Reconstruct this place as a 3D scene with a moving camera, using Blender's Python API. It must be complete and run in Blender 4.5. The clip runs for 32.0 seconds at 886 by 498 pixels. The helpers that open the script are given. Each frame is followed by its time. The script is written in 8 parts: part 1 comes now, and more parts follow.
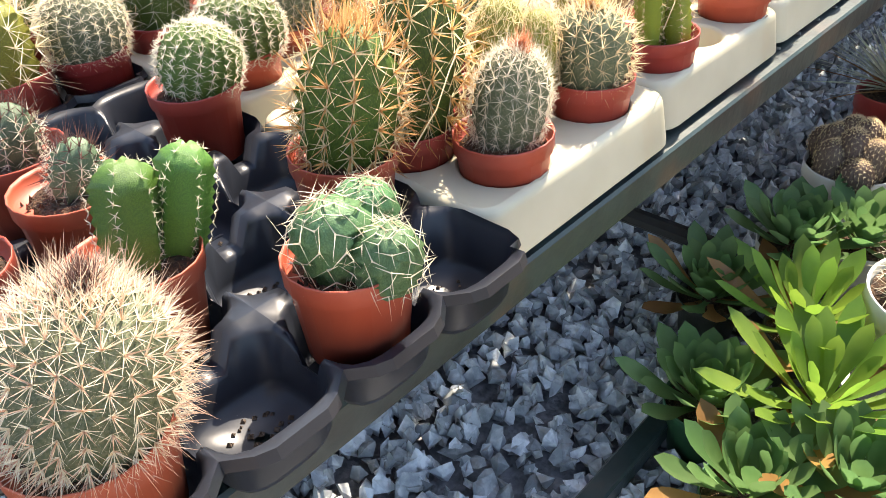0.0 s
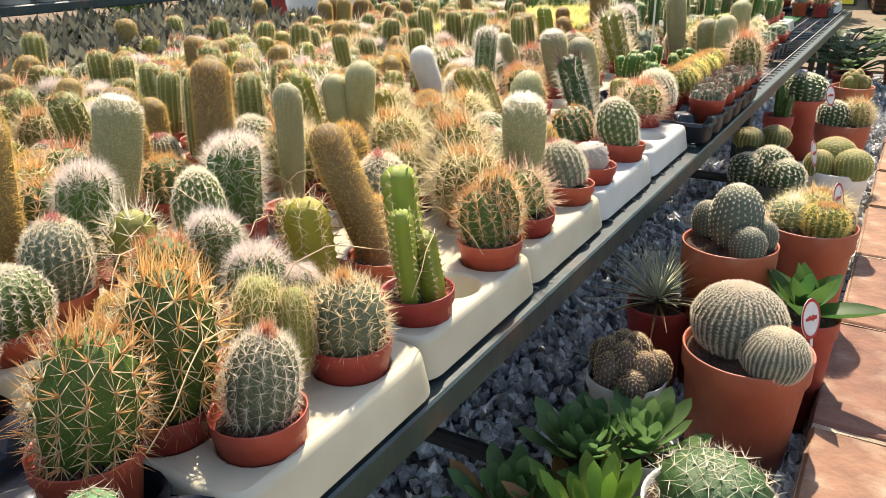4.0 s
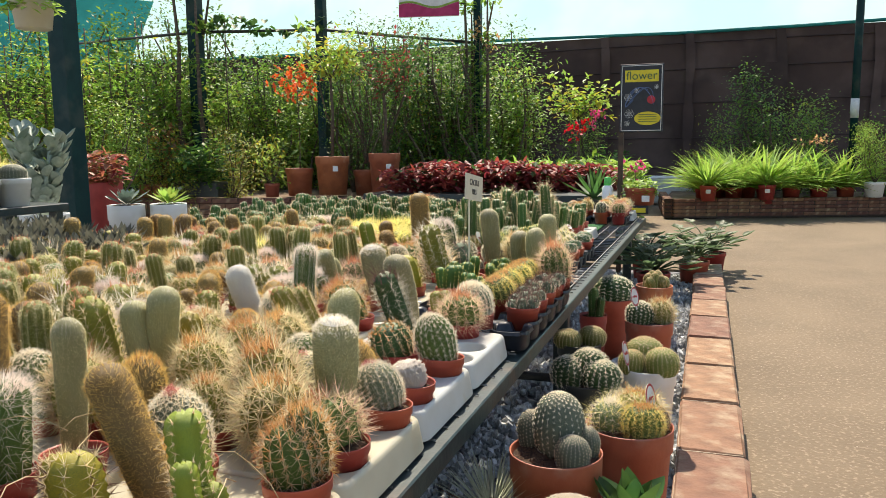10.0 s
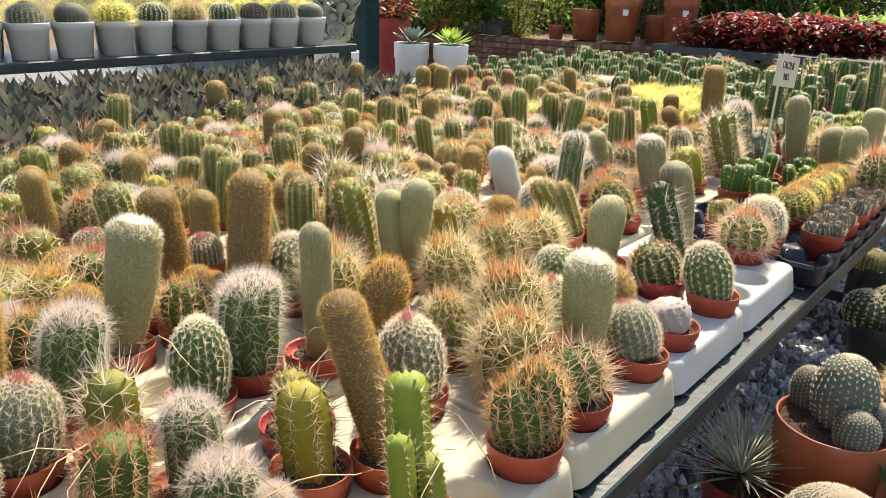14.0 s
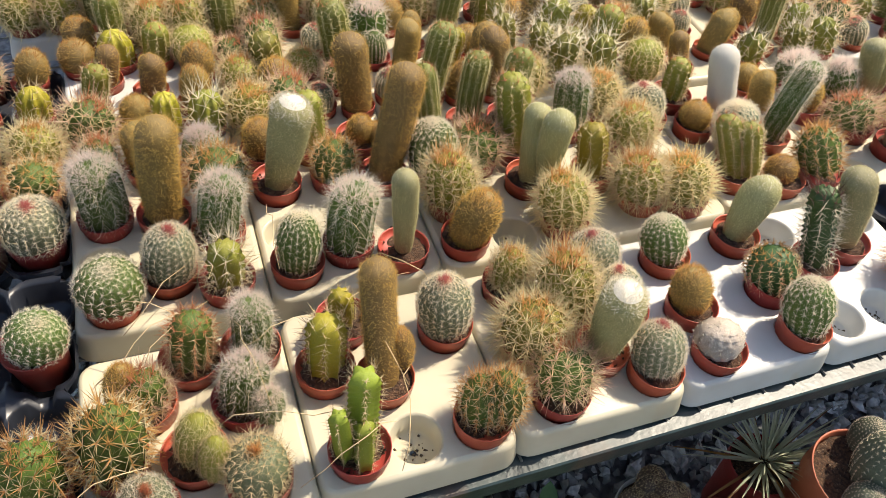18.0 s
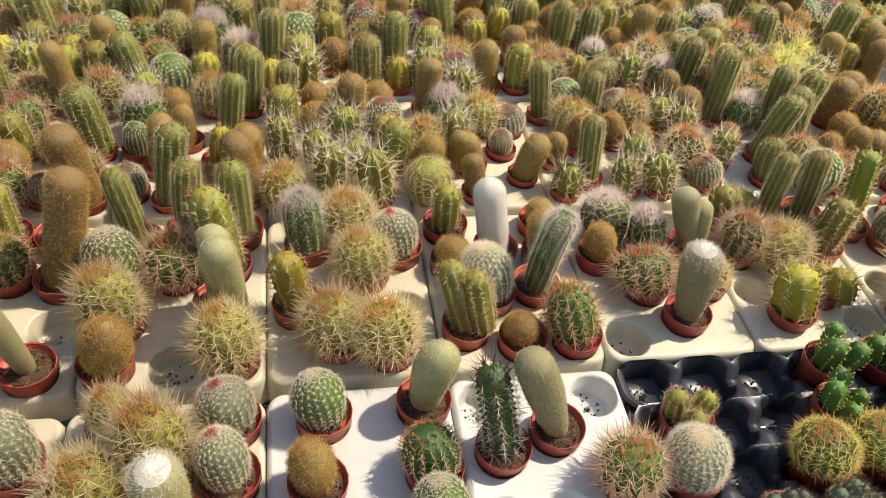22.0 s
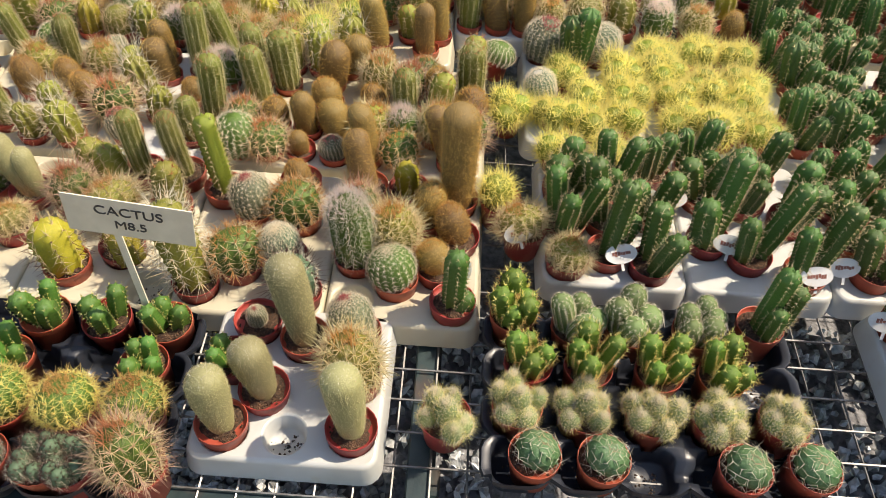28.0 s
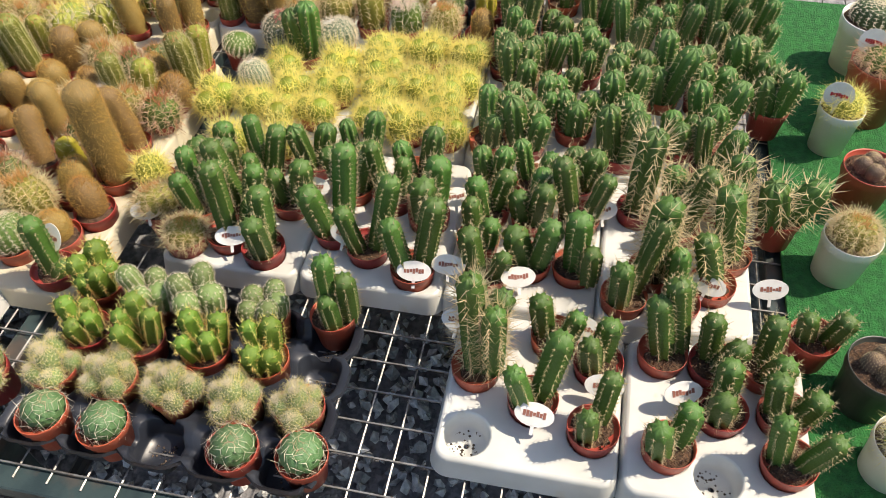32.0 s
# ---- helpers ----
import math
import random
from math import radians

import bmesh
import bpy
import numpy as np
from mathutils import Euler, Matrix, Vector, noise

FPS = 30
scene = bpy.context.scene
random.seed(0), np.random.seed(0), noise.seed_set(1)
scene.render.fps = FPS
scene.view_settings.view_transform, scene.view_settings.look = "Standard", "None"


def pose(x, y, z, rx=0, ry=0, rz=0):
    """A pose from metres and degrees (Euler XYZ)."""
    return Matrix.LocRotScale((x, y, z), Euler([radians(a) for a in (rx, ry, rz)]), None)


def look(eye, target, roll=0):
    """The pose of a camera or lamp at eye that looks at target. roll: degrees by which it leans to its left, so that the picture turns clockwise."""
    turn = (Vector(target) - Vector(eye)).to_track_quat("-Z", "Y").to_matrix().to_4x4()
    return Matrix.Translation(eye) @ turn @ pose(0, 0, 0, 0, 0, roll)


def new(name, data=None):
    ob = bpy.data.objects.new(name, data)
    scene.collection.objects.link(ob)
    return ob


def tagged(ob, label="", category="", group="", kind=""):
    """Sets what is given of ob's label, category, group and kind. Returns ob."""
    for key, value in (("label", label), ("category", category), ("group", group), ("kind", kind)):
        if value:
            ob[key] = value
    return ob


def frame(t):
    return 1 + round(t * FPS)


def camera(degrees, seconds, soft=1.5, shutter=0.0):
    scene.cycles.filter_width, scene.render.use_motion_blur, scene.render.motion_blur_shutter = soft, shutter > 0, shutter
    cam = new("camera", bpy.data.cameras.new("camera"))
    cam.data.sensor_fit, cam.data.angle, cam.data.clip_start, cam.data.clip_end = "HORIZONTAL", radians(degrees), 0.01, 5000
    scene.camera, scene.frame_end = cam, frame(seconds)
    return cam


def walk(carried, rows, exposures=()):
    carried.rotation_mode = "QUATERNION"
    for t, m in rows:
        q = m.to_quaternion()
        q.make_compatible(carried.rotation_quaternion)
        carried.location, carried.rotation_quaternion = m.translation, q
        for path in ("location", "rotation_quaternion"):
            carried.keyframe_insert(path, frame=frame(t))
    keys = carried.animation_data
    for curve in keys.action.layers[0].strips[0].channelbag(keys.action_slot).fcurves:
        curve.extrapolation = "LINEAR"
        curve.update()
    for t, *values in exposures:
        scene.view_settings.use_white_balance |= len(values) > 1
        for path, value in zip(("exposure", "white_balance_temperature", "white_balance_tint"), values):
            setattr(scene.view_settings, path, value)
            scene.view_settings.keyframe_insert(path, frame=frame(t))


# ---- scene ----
from mathutils.geometry import delaunay_2d_cdt

cam = camera(60.4, 32.0, soft=0.75)
PATH = [
    (0, (0.359, -0.117, 0.815), (-0.782, 1.033, -0.357), -3.9),
    (0.5, (0.369, -0.103, 0.829), (-0.753, 1.1, -0.309), -4.2),
    (1, (0.378, -0.095, 0.843), (-0.723, 1.162, -0.256), -3.7),
    (1.5, (0.391, -0.088, 0.857), (-0.7, 1.217, -0.195), -3.3),
    (2, (0.406, -0.085, 0.875), (-0.679, 1.261, -0.13), -2.8),
    (2.5, (0.414, -0.085, 0.886), (-0.666, 1.307, -0.06), -2.8),
    (3, (0.417, -0.083, 0.89), (-0.65, 1.368, 0.019), -2.5),
    (3.5, (0.424, -0.072, 0.893), (-0.592, 1.445, 0.077), -1.6),
    (5.5, (0.443, -0.046, 0.913), (-0.384, 1.683, 0.341), -0.9),
    (6, (0.449, -0.039, 0.917), (-0.315, 1.734, 0.396), -0.7),
    (6.5, (0.451, -0.035, 0.924), (-0.276, 1.767, 0.453), -0.8),
    (7, (0.455, -0.036, 0.933), (-0.245, 1.793, 0.525), -1.1),
    (7.5, (0.455, -0.033, 0.934), (-0.218, 1.819, 0.595), -0.9),
    (8, (0.458, -0.034, 0.939), (-0.198, 1.834, 0.659), -0.8),
    (8.5, (0.457, -0.029, 0.94), (-0.182, 1.852, 0.708), -0.6),
    (9, (0.454, -0.025, 0.938), (-0.183, 1.858, 0.723), -0.5),
    (9.5, (0.453, -0.013, 0.932), (-0.183, 1.87, 0.714), -0.6),
    (10, (0.451, 0.003, 0.919), (-0.199, 1.877, 0.661), -0.6),
    (10.5, (0.451, 0.014, 0.914), (-0.225, 1.869, 0.596), -0.8),
    (11, (0.451, 0.016, 0.904), (-0.252, 1.85, 0.526), -1.1),
    (11.5, (0.449, 0.02, 0.895), (-0.273, 1.837, 0.474), -0.7),
    (12, (0.431, 0.03, 0.885), (-0.348, 1.811, 0.416), -0.3),
    (12.5, (0.409, 0.059, 0.879), (-0.476, 1.78, 0.373), -0.2),
    (13, (0.384, 0.096, 0.882), (-0.628, 1.727, 0.322), 0.6),
    (13.5, (0.371, 0.13, 0.918), (-0.744, 1.684, 0.335), 1.2),
    (14, (0.373, 0.16, 1.006), (-0.822, 1.616, 0.333), 2.1),
    (14.5, (0.373, 0.199, 1.083), (-0.845, 1.493, 0.165), 6.3),
    (15, (0.337, 0.248, 1.169), (-0.837, 1.412, 0.044), 8.4),
    (15.5, (0.308, 0.269, 1.229), (-0.82, 1.318, -0.046), 9.1),
    (17.5, (0.431, 0.374, 1.453), (-0.753, 1.049, -0.011), 10.6),
    (18, (0.44, 0.467, 1.479), (-0.758, 1.057, -0.01), 9.5),
    (18.5, (0.453, 0.585, 1.491), (-0.791, 1.107, 0.015), 8.3),
    (19, (0.459, 0.678, 1.489), (-0.831, 1.119, 0.026), 7.9),
    (19.5, (0.45, 0.738, 1.493), (-0.87, 1.141, 0.045), 8.4),
    (20, (0.425, 0.825, 1.499), (-0.899, 1.218, 0.052), 9.3),
    (20.5, (0.411, 0.93, 1.508), (-0.927, 1.296, 0.066), 9.8),
    (21, (0.404, 1.025, 1.518), (-0.925, 1.372, 0.065), 10.4),
    (21.5, (0.405, 1.115, 1.539), (-0.942, 1.466, 0.104), 9.7),
    (22, (0.413, 1.211, 1.542), (-0.95, 1.583, 0.126), 8.8),
    (22.5, (0.43, 1.325, 1.556), (-0.938, 1.688, 0.143), 9.5),
    (23, (0.456, 1.453, 1.585), (-0.916, 1.771, 0.165), 10.2),
    (23.5, (0.484, 1.588, 1.602), (-0.877, 1.876, 0.165), 10.5),
    (24, (0.488, 1.683, 1.633), (-0.845, 1.966, 0.169), 10.4),
    (24.5, (0.468, 1.763, 1.641), (-0.835, 2.085, 0.159), 11.2),
    (25, (0.443, 1.916, 1.649), (-0.829, 2.218, 0.135), 11.0),
    (25.5, (0.428, 2.064, 1.658), (-0.81, 2.324, 0.109), 9.7),
    (26, (0.431, 2.178, 1.665), (-0.814, 2.422, 0.118), 9.0),
    (26.5, (0.442, 2.324, 1.668), (-0.8, 2.557, 0.118), 8.8),
    (28.5, (0.498, 2.987, 1.685), (-0.795, 2.946, 0.16), 3.2),
    (29, (0.498, 3.079, 1.672), (-0.811, 3.059, 0.16), 3.4),
    (29.5, (0.481, 3.195, 1.66), (-0.839, 3.163, 0.157), 2.4),
    (30, (0.46, 3.337, 1.66), (-0.842, 3.275, 0.143), 1.9),
    (30.5, (0.439, 3.451, 1.679), (-0.845, 3.351, 0.148), 0.9),
    (31, (0.422, 3.58, 1.68), (-0.86, 3.421, 0.153), -0.8),
    (31.5, (0.417, 3.73, 1.677), (-0.862, 3.489, 0.159), -1.6),
    (32, (0.426, 3.86, 1.672), (-0.849, 3.573, 0.159), -1.7),
]
walk(cam, [(t, look(eye, target, roll)) for t, eye, target, roll in PATH], exposures=[(0, 1.6, 7300, 13), (3, 1.02, 7300, 13), (6, 0.86, 7300, 12), (9, 0.5, 7200, 11), (12, 0.76, 7250, 11), (14, 0.8, 7300, 12), (18, 0.6, 7300, 12), (21, 0.4, 7350, 12), (26, 0.45, 7350, 13), (32, 0.58, 7300, 13)])

# ---- light ----
world = bpy.data.worlds.new("world")
scene.world = world
world.use_nodes = True
wn = world.node_tree.nodes
sky = wn.new("ShaderNodeTexSky")
sky.sky_type, sky.sun_disc = "NISHITA", False
SUN_AZ, SUN_EL = 342.0, 54.0          # degrees: compass turn from +y to +x, and height
sky.sun_elevation, sky.sun_rotation = radians(SUN_EL), radians(SUN_AZ)
world.node_tree.links.new(sky.outputs[0], wn["Background"].inputs[0])
wn["Background"].inputs[1].default_value = 0.15
sun = new("sun", bpy.data.lights.new("sun", "SUN"))
sun.data.energy, sun.data.angle, sun.data.color = 4.6, radians(0.6), (1.0, 0.93, 0.82)
sun_way = Vector((math.sin(radians(SUN_AZ)) * math.cos(radians(SUN_EL)), math.cos(radians(SUN_AZ)) * math.cos(radians(SUN_EL)), math.sin(radians(SUN_EL))))
sun.matrix_world = look(sun_way * 20, (0, 0, 0))


# ---- materials ----
def material(name, base, base2=None, rough=0.7, scale=20.0, mix=(0.4, 0.6), bump=0.0, bump_scale=120.0, metal=0.0, vary=0.0, spec=0.5, sub=0.0, trans=0.0, island=False, stain=None, stain_scale=3.0, stain_mix=(0.5, 0.65), detail=4.0):
    """A procedural surface: two tones broken by noise, a larger stain, fine relief, and a shift from object to object."""
    m = bpy.data.materials.new(name)
    m.use_nodes = True
    nt = m.node_tree
    n, l = nt.nodes, nt.links
    b = n["Principled BSDF"]
    b.inputs["Roughness"].default_value, b.inputs["Metallic"].default_value = rough, metal
    b.inputs["Specular IOR Level"].default_value = spec
    co = n.new("ShaderNodeTexCoord")

    def ramp(sc, lo, hi, det=detail):
        t = n.new("ShaderNodeTexNoise")
        t.inputs["Scale"].default_value, t.inputs["Detail"].default_value = sc, det
        l.new(co.outputs["Object"], t.inputs["Vector"])
        r = n.new("ShaderNodeMapRange")
        r.inputs["From Min"].default_value, r.inputs["From Max"].default_value = lo, hi
        l.new(t.outputs["Fac"], r.inputs["Value"])
        return r.outputs[0]

    def blend(fac, a, c, how="MIX"):
        x = n.new("ShaderNodeMix")
        x.data_type, x.blend_type = "RGBA", how
        for slot, v in ((0, fac), (6, a), (7, c)):
            if isinstance(v, (int, float)):
                x.inputs[slot].default_value = v
            elif isinstance(v, tuple):
                x.inputs[slot].default_value = (*v, 1)
            else:
                l.new(v, x.inputs[slot])
        return x.outputs[2]

    col = blend(ramp(scale, *mix), base, base2 or tuple(c * 0.7 for c in base))
    if stain:
        col = blend(ramp(stain_scale, *stain_mix), col, stain)
    if vary:
        info = n.new("ShaderNodeNewGeometry" if island else "ShaderNodeObjectInfo")
        h = n.new("ShaderNodeHueSaturation")
        for slot, lo, hi in (("Hue", 0.5 - vary * 0.03, 0.5 + vary * 0.03), ("Value", 1 - vary * 0.5, 1 + vary * 0.5)):
            r = n.new("ShaderNodeMapRange")
            r.inputs["To Min"].default_value, r.inputs["To Max"].default_value = lo, hi
            l.new(info.outputs["Random Per Island" if island else "Random"], r.inputs["Value"])
            l.new(r.outputs[0], h.inputs[slot])
        l.new(col, h.inputs["Color"])
        col = h.outputs[0]
    l.new(col, b.inputs["Base Color"])
    if bump:
        t = n.new("ShaderNodeTexNoise")
        t.inputs["Scale"].default_value, t.inputs["Detail"].default_value = bump_scale, 5
        l.new(co.outputs["Object"], t.inputs["Vector"])
        k = n.new("ShaderNodeBump")
        k.inputs["Strength"].default_value, k.inputs["Distance"].default_value = bump, 0.01
        l.new(t.outputs["Fac"], k.inputs["Height"])
        l.new(k.outputs[0], b.inputs["Normal"])
    if sub:
        b.inputs["Subsurface Weight"].default_value = sub
        b.inputs["Subsurface Radius"].default_value = (0.004, 0.006, 0.002)
    if trans:
        tr = n.new("ShaderNodeBsdfTranslucent")
        l.new(col, tr.inputs["Color"])
        mx = n.new("ShaderNodeMixShader")
        mx.inputs[0].default_value = trans
        l.new(b.outputs[0], mx.inputs[1])
        l.new(tr.outputs[0], mx.inputs[2])
        l.new(mx.outputs[0], n["Material Output"].inputs[0])
    return m


M = {}
M["pot"] = material("terracotta_plastic", (0.42, 0.072, 0.045), (0.34, 0.055, 0.036), 0.5, 14, bump=0.05, bump_scale=60, vary=0.35, stain=(0.42, 0.2, 0.13), stain_scale=9, stain_mix=(0.66, 0.9))
M["pot_light"] = material("terracotta_orange", (0.46, 0.135, 0.065), (0.37, 0.10, 0.05), 0.55, 10, bump=0.08, vary=0.3, stain=(0.5, 0.33, 0.24), stain_scale=7, stain_mix=(0.58, 0.8))
M["pot_white"] = material("white_plastic_pot", (0.84, 0.84, 0.82), (0.76, 0.76, 0.72), 0.45, 8, vary=0.15, stain=(0.42, 0.38, 0.3), stain_scale=6, stain_mix=(0.6, 0.85))
M["pot_dark"] = material("dark_plastic_pot", (0.05, 0.055, 0.05), (0.03, 0.035, 0.03), 0.45, 8, vary=0.3)
M["pot_green"] = material("green_plastic_pot", (0.03, 0.12, 0.05), (0.02, 0.08, 0.04), 0.4, 8)
M["soil"] = material("potting_soil", (0.16, 0.085, 0.045), (0.055, 0.031, 0.019), 0.95, 200, (0.35, 0.6), bump=1.0, bump_scale=420, stain=(0.36, 0.26, 0.17), stain_scale=330, stain_mix=(0.62, 0.7))
M["tray_white"] = material("white_tray_plastic", (0.56, 0.57, 0.55), (0.48, 0.48, 0.44), 0.35, 6, vary=0.12, bump=0.02, bump_scale=30, stain=(0.50, 0.44, 0.32), stain_scale=16, stain_mix=(0.62, 0.8))
M["tray_cream"] = material("cream_tray_plastic", (0.56, 0.52, 0.39), (0.48, 0.44, 0.32), 0.35, 6, vary=0.1, bump=0.02, bump_scale=30, stain=(0.5, 0.4, 0.26), stain_scale=14, stain_mix=(0.6, 0.8))
M["tray_black"] = material("black_tray_plastic", (0.016, 0.019, 0.027), (0.024, 0.028, 0.037), 0.36, 10, spec=0.45, bump=0.03, bump_scale=40, stain=(0.03, 0.03, 0.032), stain_scale=22, stain_mix=(0.66, 0.85))
M["dirt"] = material("dirt_crumbs", (0.05, 0.035, 0.025), (0.12, 0.09, 0.07), 0.95, 300, bump=0.6)
M["steel"] = material("painted_bench_steel", (0.018, 0.032, 0.034), (0.03, 0.05, 0.05), 0.4, 20, bump=0.08, bump_scale=80, stain=(0.09, 0.06, 0.045), stain_scale=9, stain_mix=(0.58, 0.75))
M["wire"] = material("galvanised_wire", (0.28, 0.28, 0.27), (0.18, 0.17, 0.16), 0.45, 40, metal=0.7)
M["gravel"] = material("blue_grey_gravel", (0.58, 0.60, 0.60), (0.36, 0.385, 0.40), 0.75, 60, vary=0.95, island=True, bump=0.25, bump_scale=160, stain=(0.36, 0.33, 0.29), stain_scale=45, stain_mix=(0.55, 0.75))
M["gravel_bed"] = material("gravel_bed", (0.28, 0.28, 0.29), (0.16, 0.16, 0.17), 0.9, 45, bump=1.0, bump_scale=60)
M["path"] = material("sandy_concrete", (0.215, 0.158, 0.10), (0.155, 0.112, 0.07), 0.9, 1.6, (0.3, 0.7), bump=0.5, bump_scale=70, stain=(0.30, 0.228, 0.152), stain_scale=72, stain_mix=(0.54, 0.66), detail=10)
M["earth"] = material("bare_earth", (0.22, 0.15, 0.1), (0.14, 0.095, 0.06), 0.95, 5, bump=0.5)
M["brick"] = material("kerb_brick", (0.31, 0.165, 0.098), (0.20, 0.105, 0.064), 0.85, 13, (0.35, 0.65), bump=0.45, bump_scale=60, vary=0.4, stain=(0.42, 0.31, 0.205), stain_scale=10, stain_mix=(0.5, 0.7), detail=9)
M["bed_brick"] = material("red_bed_brick", (0.25, 0.115, 0.065), (0.17, 0.08, 0.05), 0.85, 14, bump=0.4, bump_scale=60, vary=0.6, stain=(0.36, 0.24, 0.15), stain_scale=9, stain_mix=(0.6, 0.8), detail=8)
M["bed_joint"] = material("dark_bed_joint", (0.09, 0.06, 0.045), (0.06, 0.04, 0.03), 0.95, 20, bump=0.5)
M["mortar"] = material("mortar", (0.42, 0.34, 0.25), (0.3, 0.24, 0.17), 0.95, 30, bump=0.5)
M["fence"] = material("brown_shade_cloth", (0.085, 0.05, 0.04), (0.06, 0.036, 0.03), 0.9, 1.3, stain=(0.13, 0.085, 0.07), stain_scale=0.8, bump=0.15, bump_scale=200, detail=8)
M["film"] = material("white_greenhouse_film", (0.60, 0.86, 0.88), (0.50, 0.82, 0.85), 0.6, 0.6, trans=0.9, detail=3)
M["teal"] = material("turquoise_shade_net", (0.03, 0.30, 0.27), (0.04, 0.36, 0.33), 0.8, 2, trans=0.5)
M["post"] = material("dark_green_steel_post", (0.002, 0.026, 0.027), (0.004, 0.034, 0.034), 0.5, 8, spec=0.2, bump=0.04, stain=(0.03, 0.05, 0.045), stain_scale=5)
M["wood"] = material("weathered_wood", (0.10, 0.062, 0.04), (0.055, 0.035, 0.025), 0.75, 12, bump=0.3)
M["black"] = material("black_board", (0.012, 0.014, 0.02), (0.02, 0.022, 0.03), 0.5, 15)
M["label"] = material("cream_card_label", (0.70, 0.64, 0.50), (0.64, 0.58, 0.45), 0.6, 30, vary=0.15)
M["label_white"] = material("white_plastic_label", (0.72, 0.72, 0.70), (0.64, 0.63, 0.6), 0.4, 30, vary=0.2)
M["print_brown"] = material("brown_print", (0.22, 0.07, 0.05), (0.3, 0.14, 0.1), 0.7)
M["ink"] = material("dark_print", (0.05, 0.045, 0.04), (0.07, 0.06, 0.05), 0.7)
M["red"] = material("red_print", (0.5, 0.03, 0.035), (0.4, 0.02, 0.03), 0.6, vary=0.2)
M["yellow"] = material("yellow_print", (0.75, 0.62, 0.04), (0.7, 0.55, 0.03), 0.6)
M["blue_print"] = material("blue_chalk", (0.12, 0.2, 0.42), (0.1, 0.16, 0.3), 0.7)
M["mat_green"] = material("green_turf_mat", (0.013, 0.15, 0.03), (0.008, 0.10, 0.02), 0.9, 60, bump=0.9, bump_scale=260)
M["hose"] = material("black_pipe", (0.02, 0.02, 0.02), (0.03, 0.03, 0.03), 0.5)
# plant skins
G = lambda name, a, b, **k: material(name, a, b, k.pop("rough", 0.55), k.pop("scale", 25), vary=k.pop("vary", 0.45), bump=k.pop("bump", 0.3), bump_scale=k.pop("grain", 34), **k)
M["green"] = G("cactus_green", (0.1, 0.165, 0.022), (0.06, 0.11, 0.015))
M["olivegreen"] = G("cactus_olive_green", (0.2, 0.205, 0.036), (0.13, 0.145, 0.024))
M["lime"] = G("cactus_lime", (0.25, 0.29, 0.028), (0.17, 0.215, 0.022))
M["olive"] = G("cactus_yellow_green", (0.27, 0.26, 0.036), (0.18, 0.185, 0.026))
M["yellowskin"] = G("cactus_yellow", (0.38, 0.31, 0.022), (0.26, 0.235, 0.022))
M["dark"] = G("cactus_dark_green", (0.045, 0.105, 0.022), (0.025, 0.065, 0.014), rough=0.45)
M["deep"] = G("cactus_deep_green", (0.10, 0.22, 0.035), (0.065, 0.16, 0.028), rough=0.45)
M["bluegreen"] = G("cactus_blue_green", (0.12, 0.18, 0.105), (0.075, 0.13, 0.07))
M["greygreen"] = G("cactus_dull_grey_green", (0.12, 0.14, 0.09), (0.075, 0.09, 0.06))
M["cereusskin"] = G("cactus_cereus_green", (0.08, 0.17, 0.03), (0.05, 0.118, 0.02), rough=0.45)
M["paleball"] = G("cactus_pale_ball", (0.18, 0.25, 0.085), (0.115, 0.175, 0.05))
M["euphskin"] = G("cactus_bright_green", (0.13, 0.22, 0.022), (0.085, 0.155, 0.018))
M["gymno"] = G("cactus_fresh_green", (0.11, 0.225, 0.09), (0.065, 0.155, 0.055), rough=0.4)
M["grey"] = G("cactus_grey_green", (0.15, 0.16, 0.09), (0.085, 0.105, 0.05))
M["goldskin"] = G("cactus_gold_skin", (0.25, 0.16, 0.048), (0.17, 0.108, 0.03), bump=0.35, grain=18, scale=16)
M["paleskin"] = G("cactus_pale_skin", (0.31, 0.285, 0.135), (0.22, 0.205, 0.09), bump=0.3, grain=16, scale=14)
M["corkskin"] = G("cactus_cork", (0.32, 0.25, 0.17), (0.22, 0.17, 0.12))
M["cream"] = G("cactus_cream", (0.62, 0.54, 0.44), (0.48, 0.40, 0.32))
M["woolskin"] = G("cactus_white_wool", (0.78, 0.75, 0.67), (0.62, 0.58, 0.49), vary=0.15, bump=0.5)
M["brownball"] = G("cactus_brown", (0.16, 0.10, 0.075), (0.10, 0.065, 0.05))
M["silver"] = G("leaf_silver", (0.30, 0.36, 0.29), (0.22, 0.28, 0.22))
S_ = lambda name, a, b: material(name, a, b, 0.5, 90, vary=0.2, trans=0.6)
M["sp_gold"] = S_("spines_gold", (0.8, 0.56, 0.21), (0.62, 0.4, 0.12))
M["sp_tan"] = S_("spines_tan", (0.9, 0.78, 0.54), (0.72, 0.55, 0.32))
M["sp_white"] = S_("spines_white", (0.93, 0.87, 0.74), (0.82, 0.72, 0.55))
M["sp_red"] = S_("spines_red", (0.55, 0.17, 0.1), (0.7, 0.38, 0.2))
M["sp_pink"] = S_("spines_pink", (0.50, 0.10, 0.11), (0.68, 0.32, 0.27))
M["sp_yellow"] = S_("spines_yellow", (0.95, 0.88, 0.40), (0.88, 0.76, 0.24))
M["sp_orange"] = S_("spines_orange", (0.72, 0.43, 0.19), (0.58, 0.3, 0.11))
M["sp_pale"] = S_("spines_pale", (0.78, 0.71, 0.44), (0.66, 0.58, 0.34))
M["sp_pinktan"] = S_("spines_pinkish_tan", (0.74, 0.52, 0.40), (0.58, 0.36, 0.27))
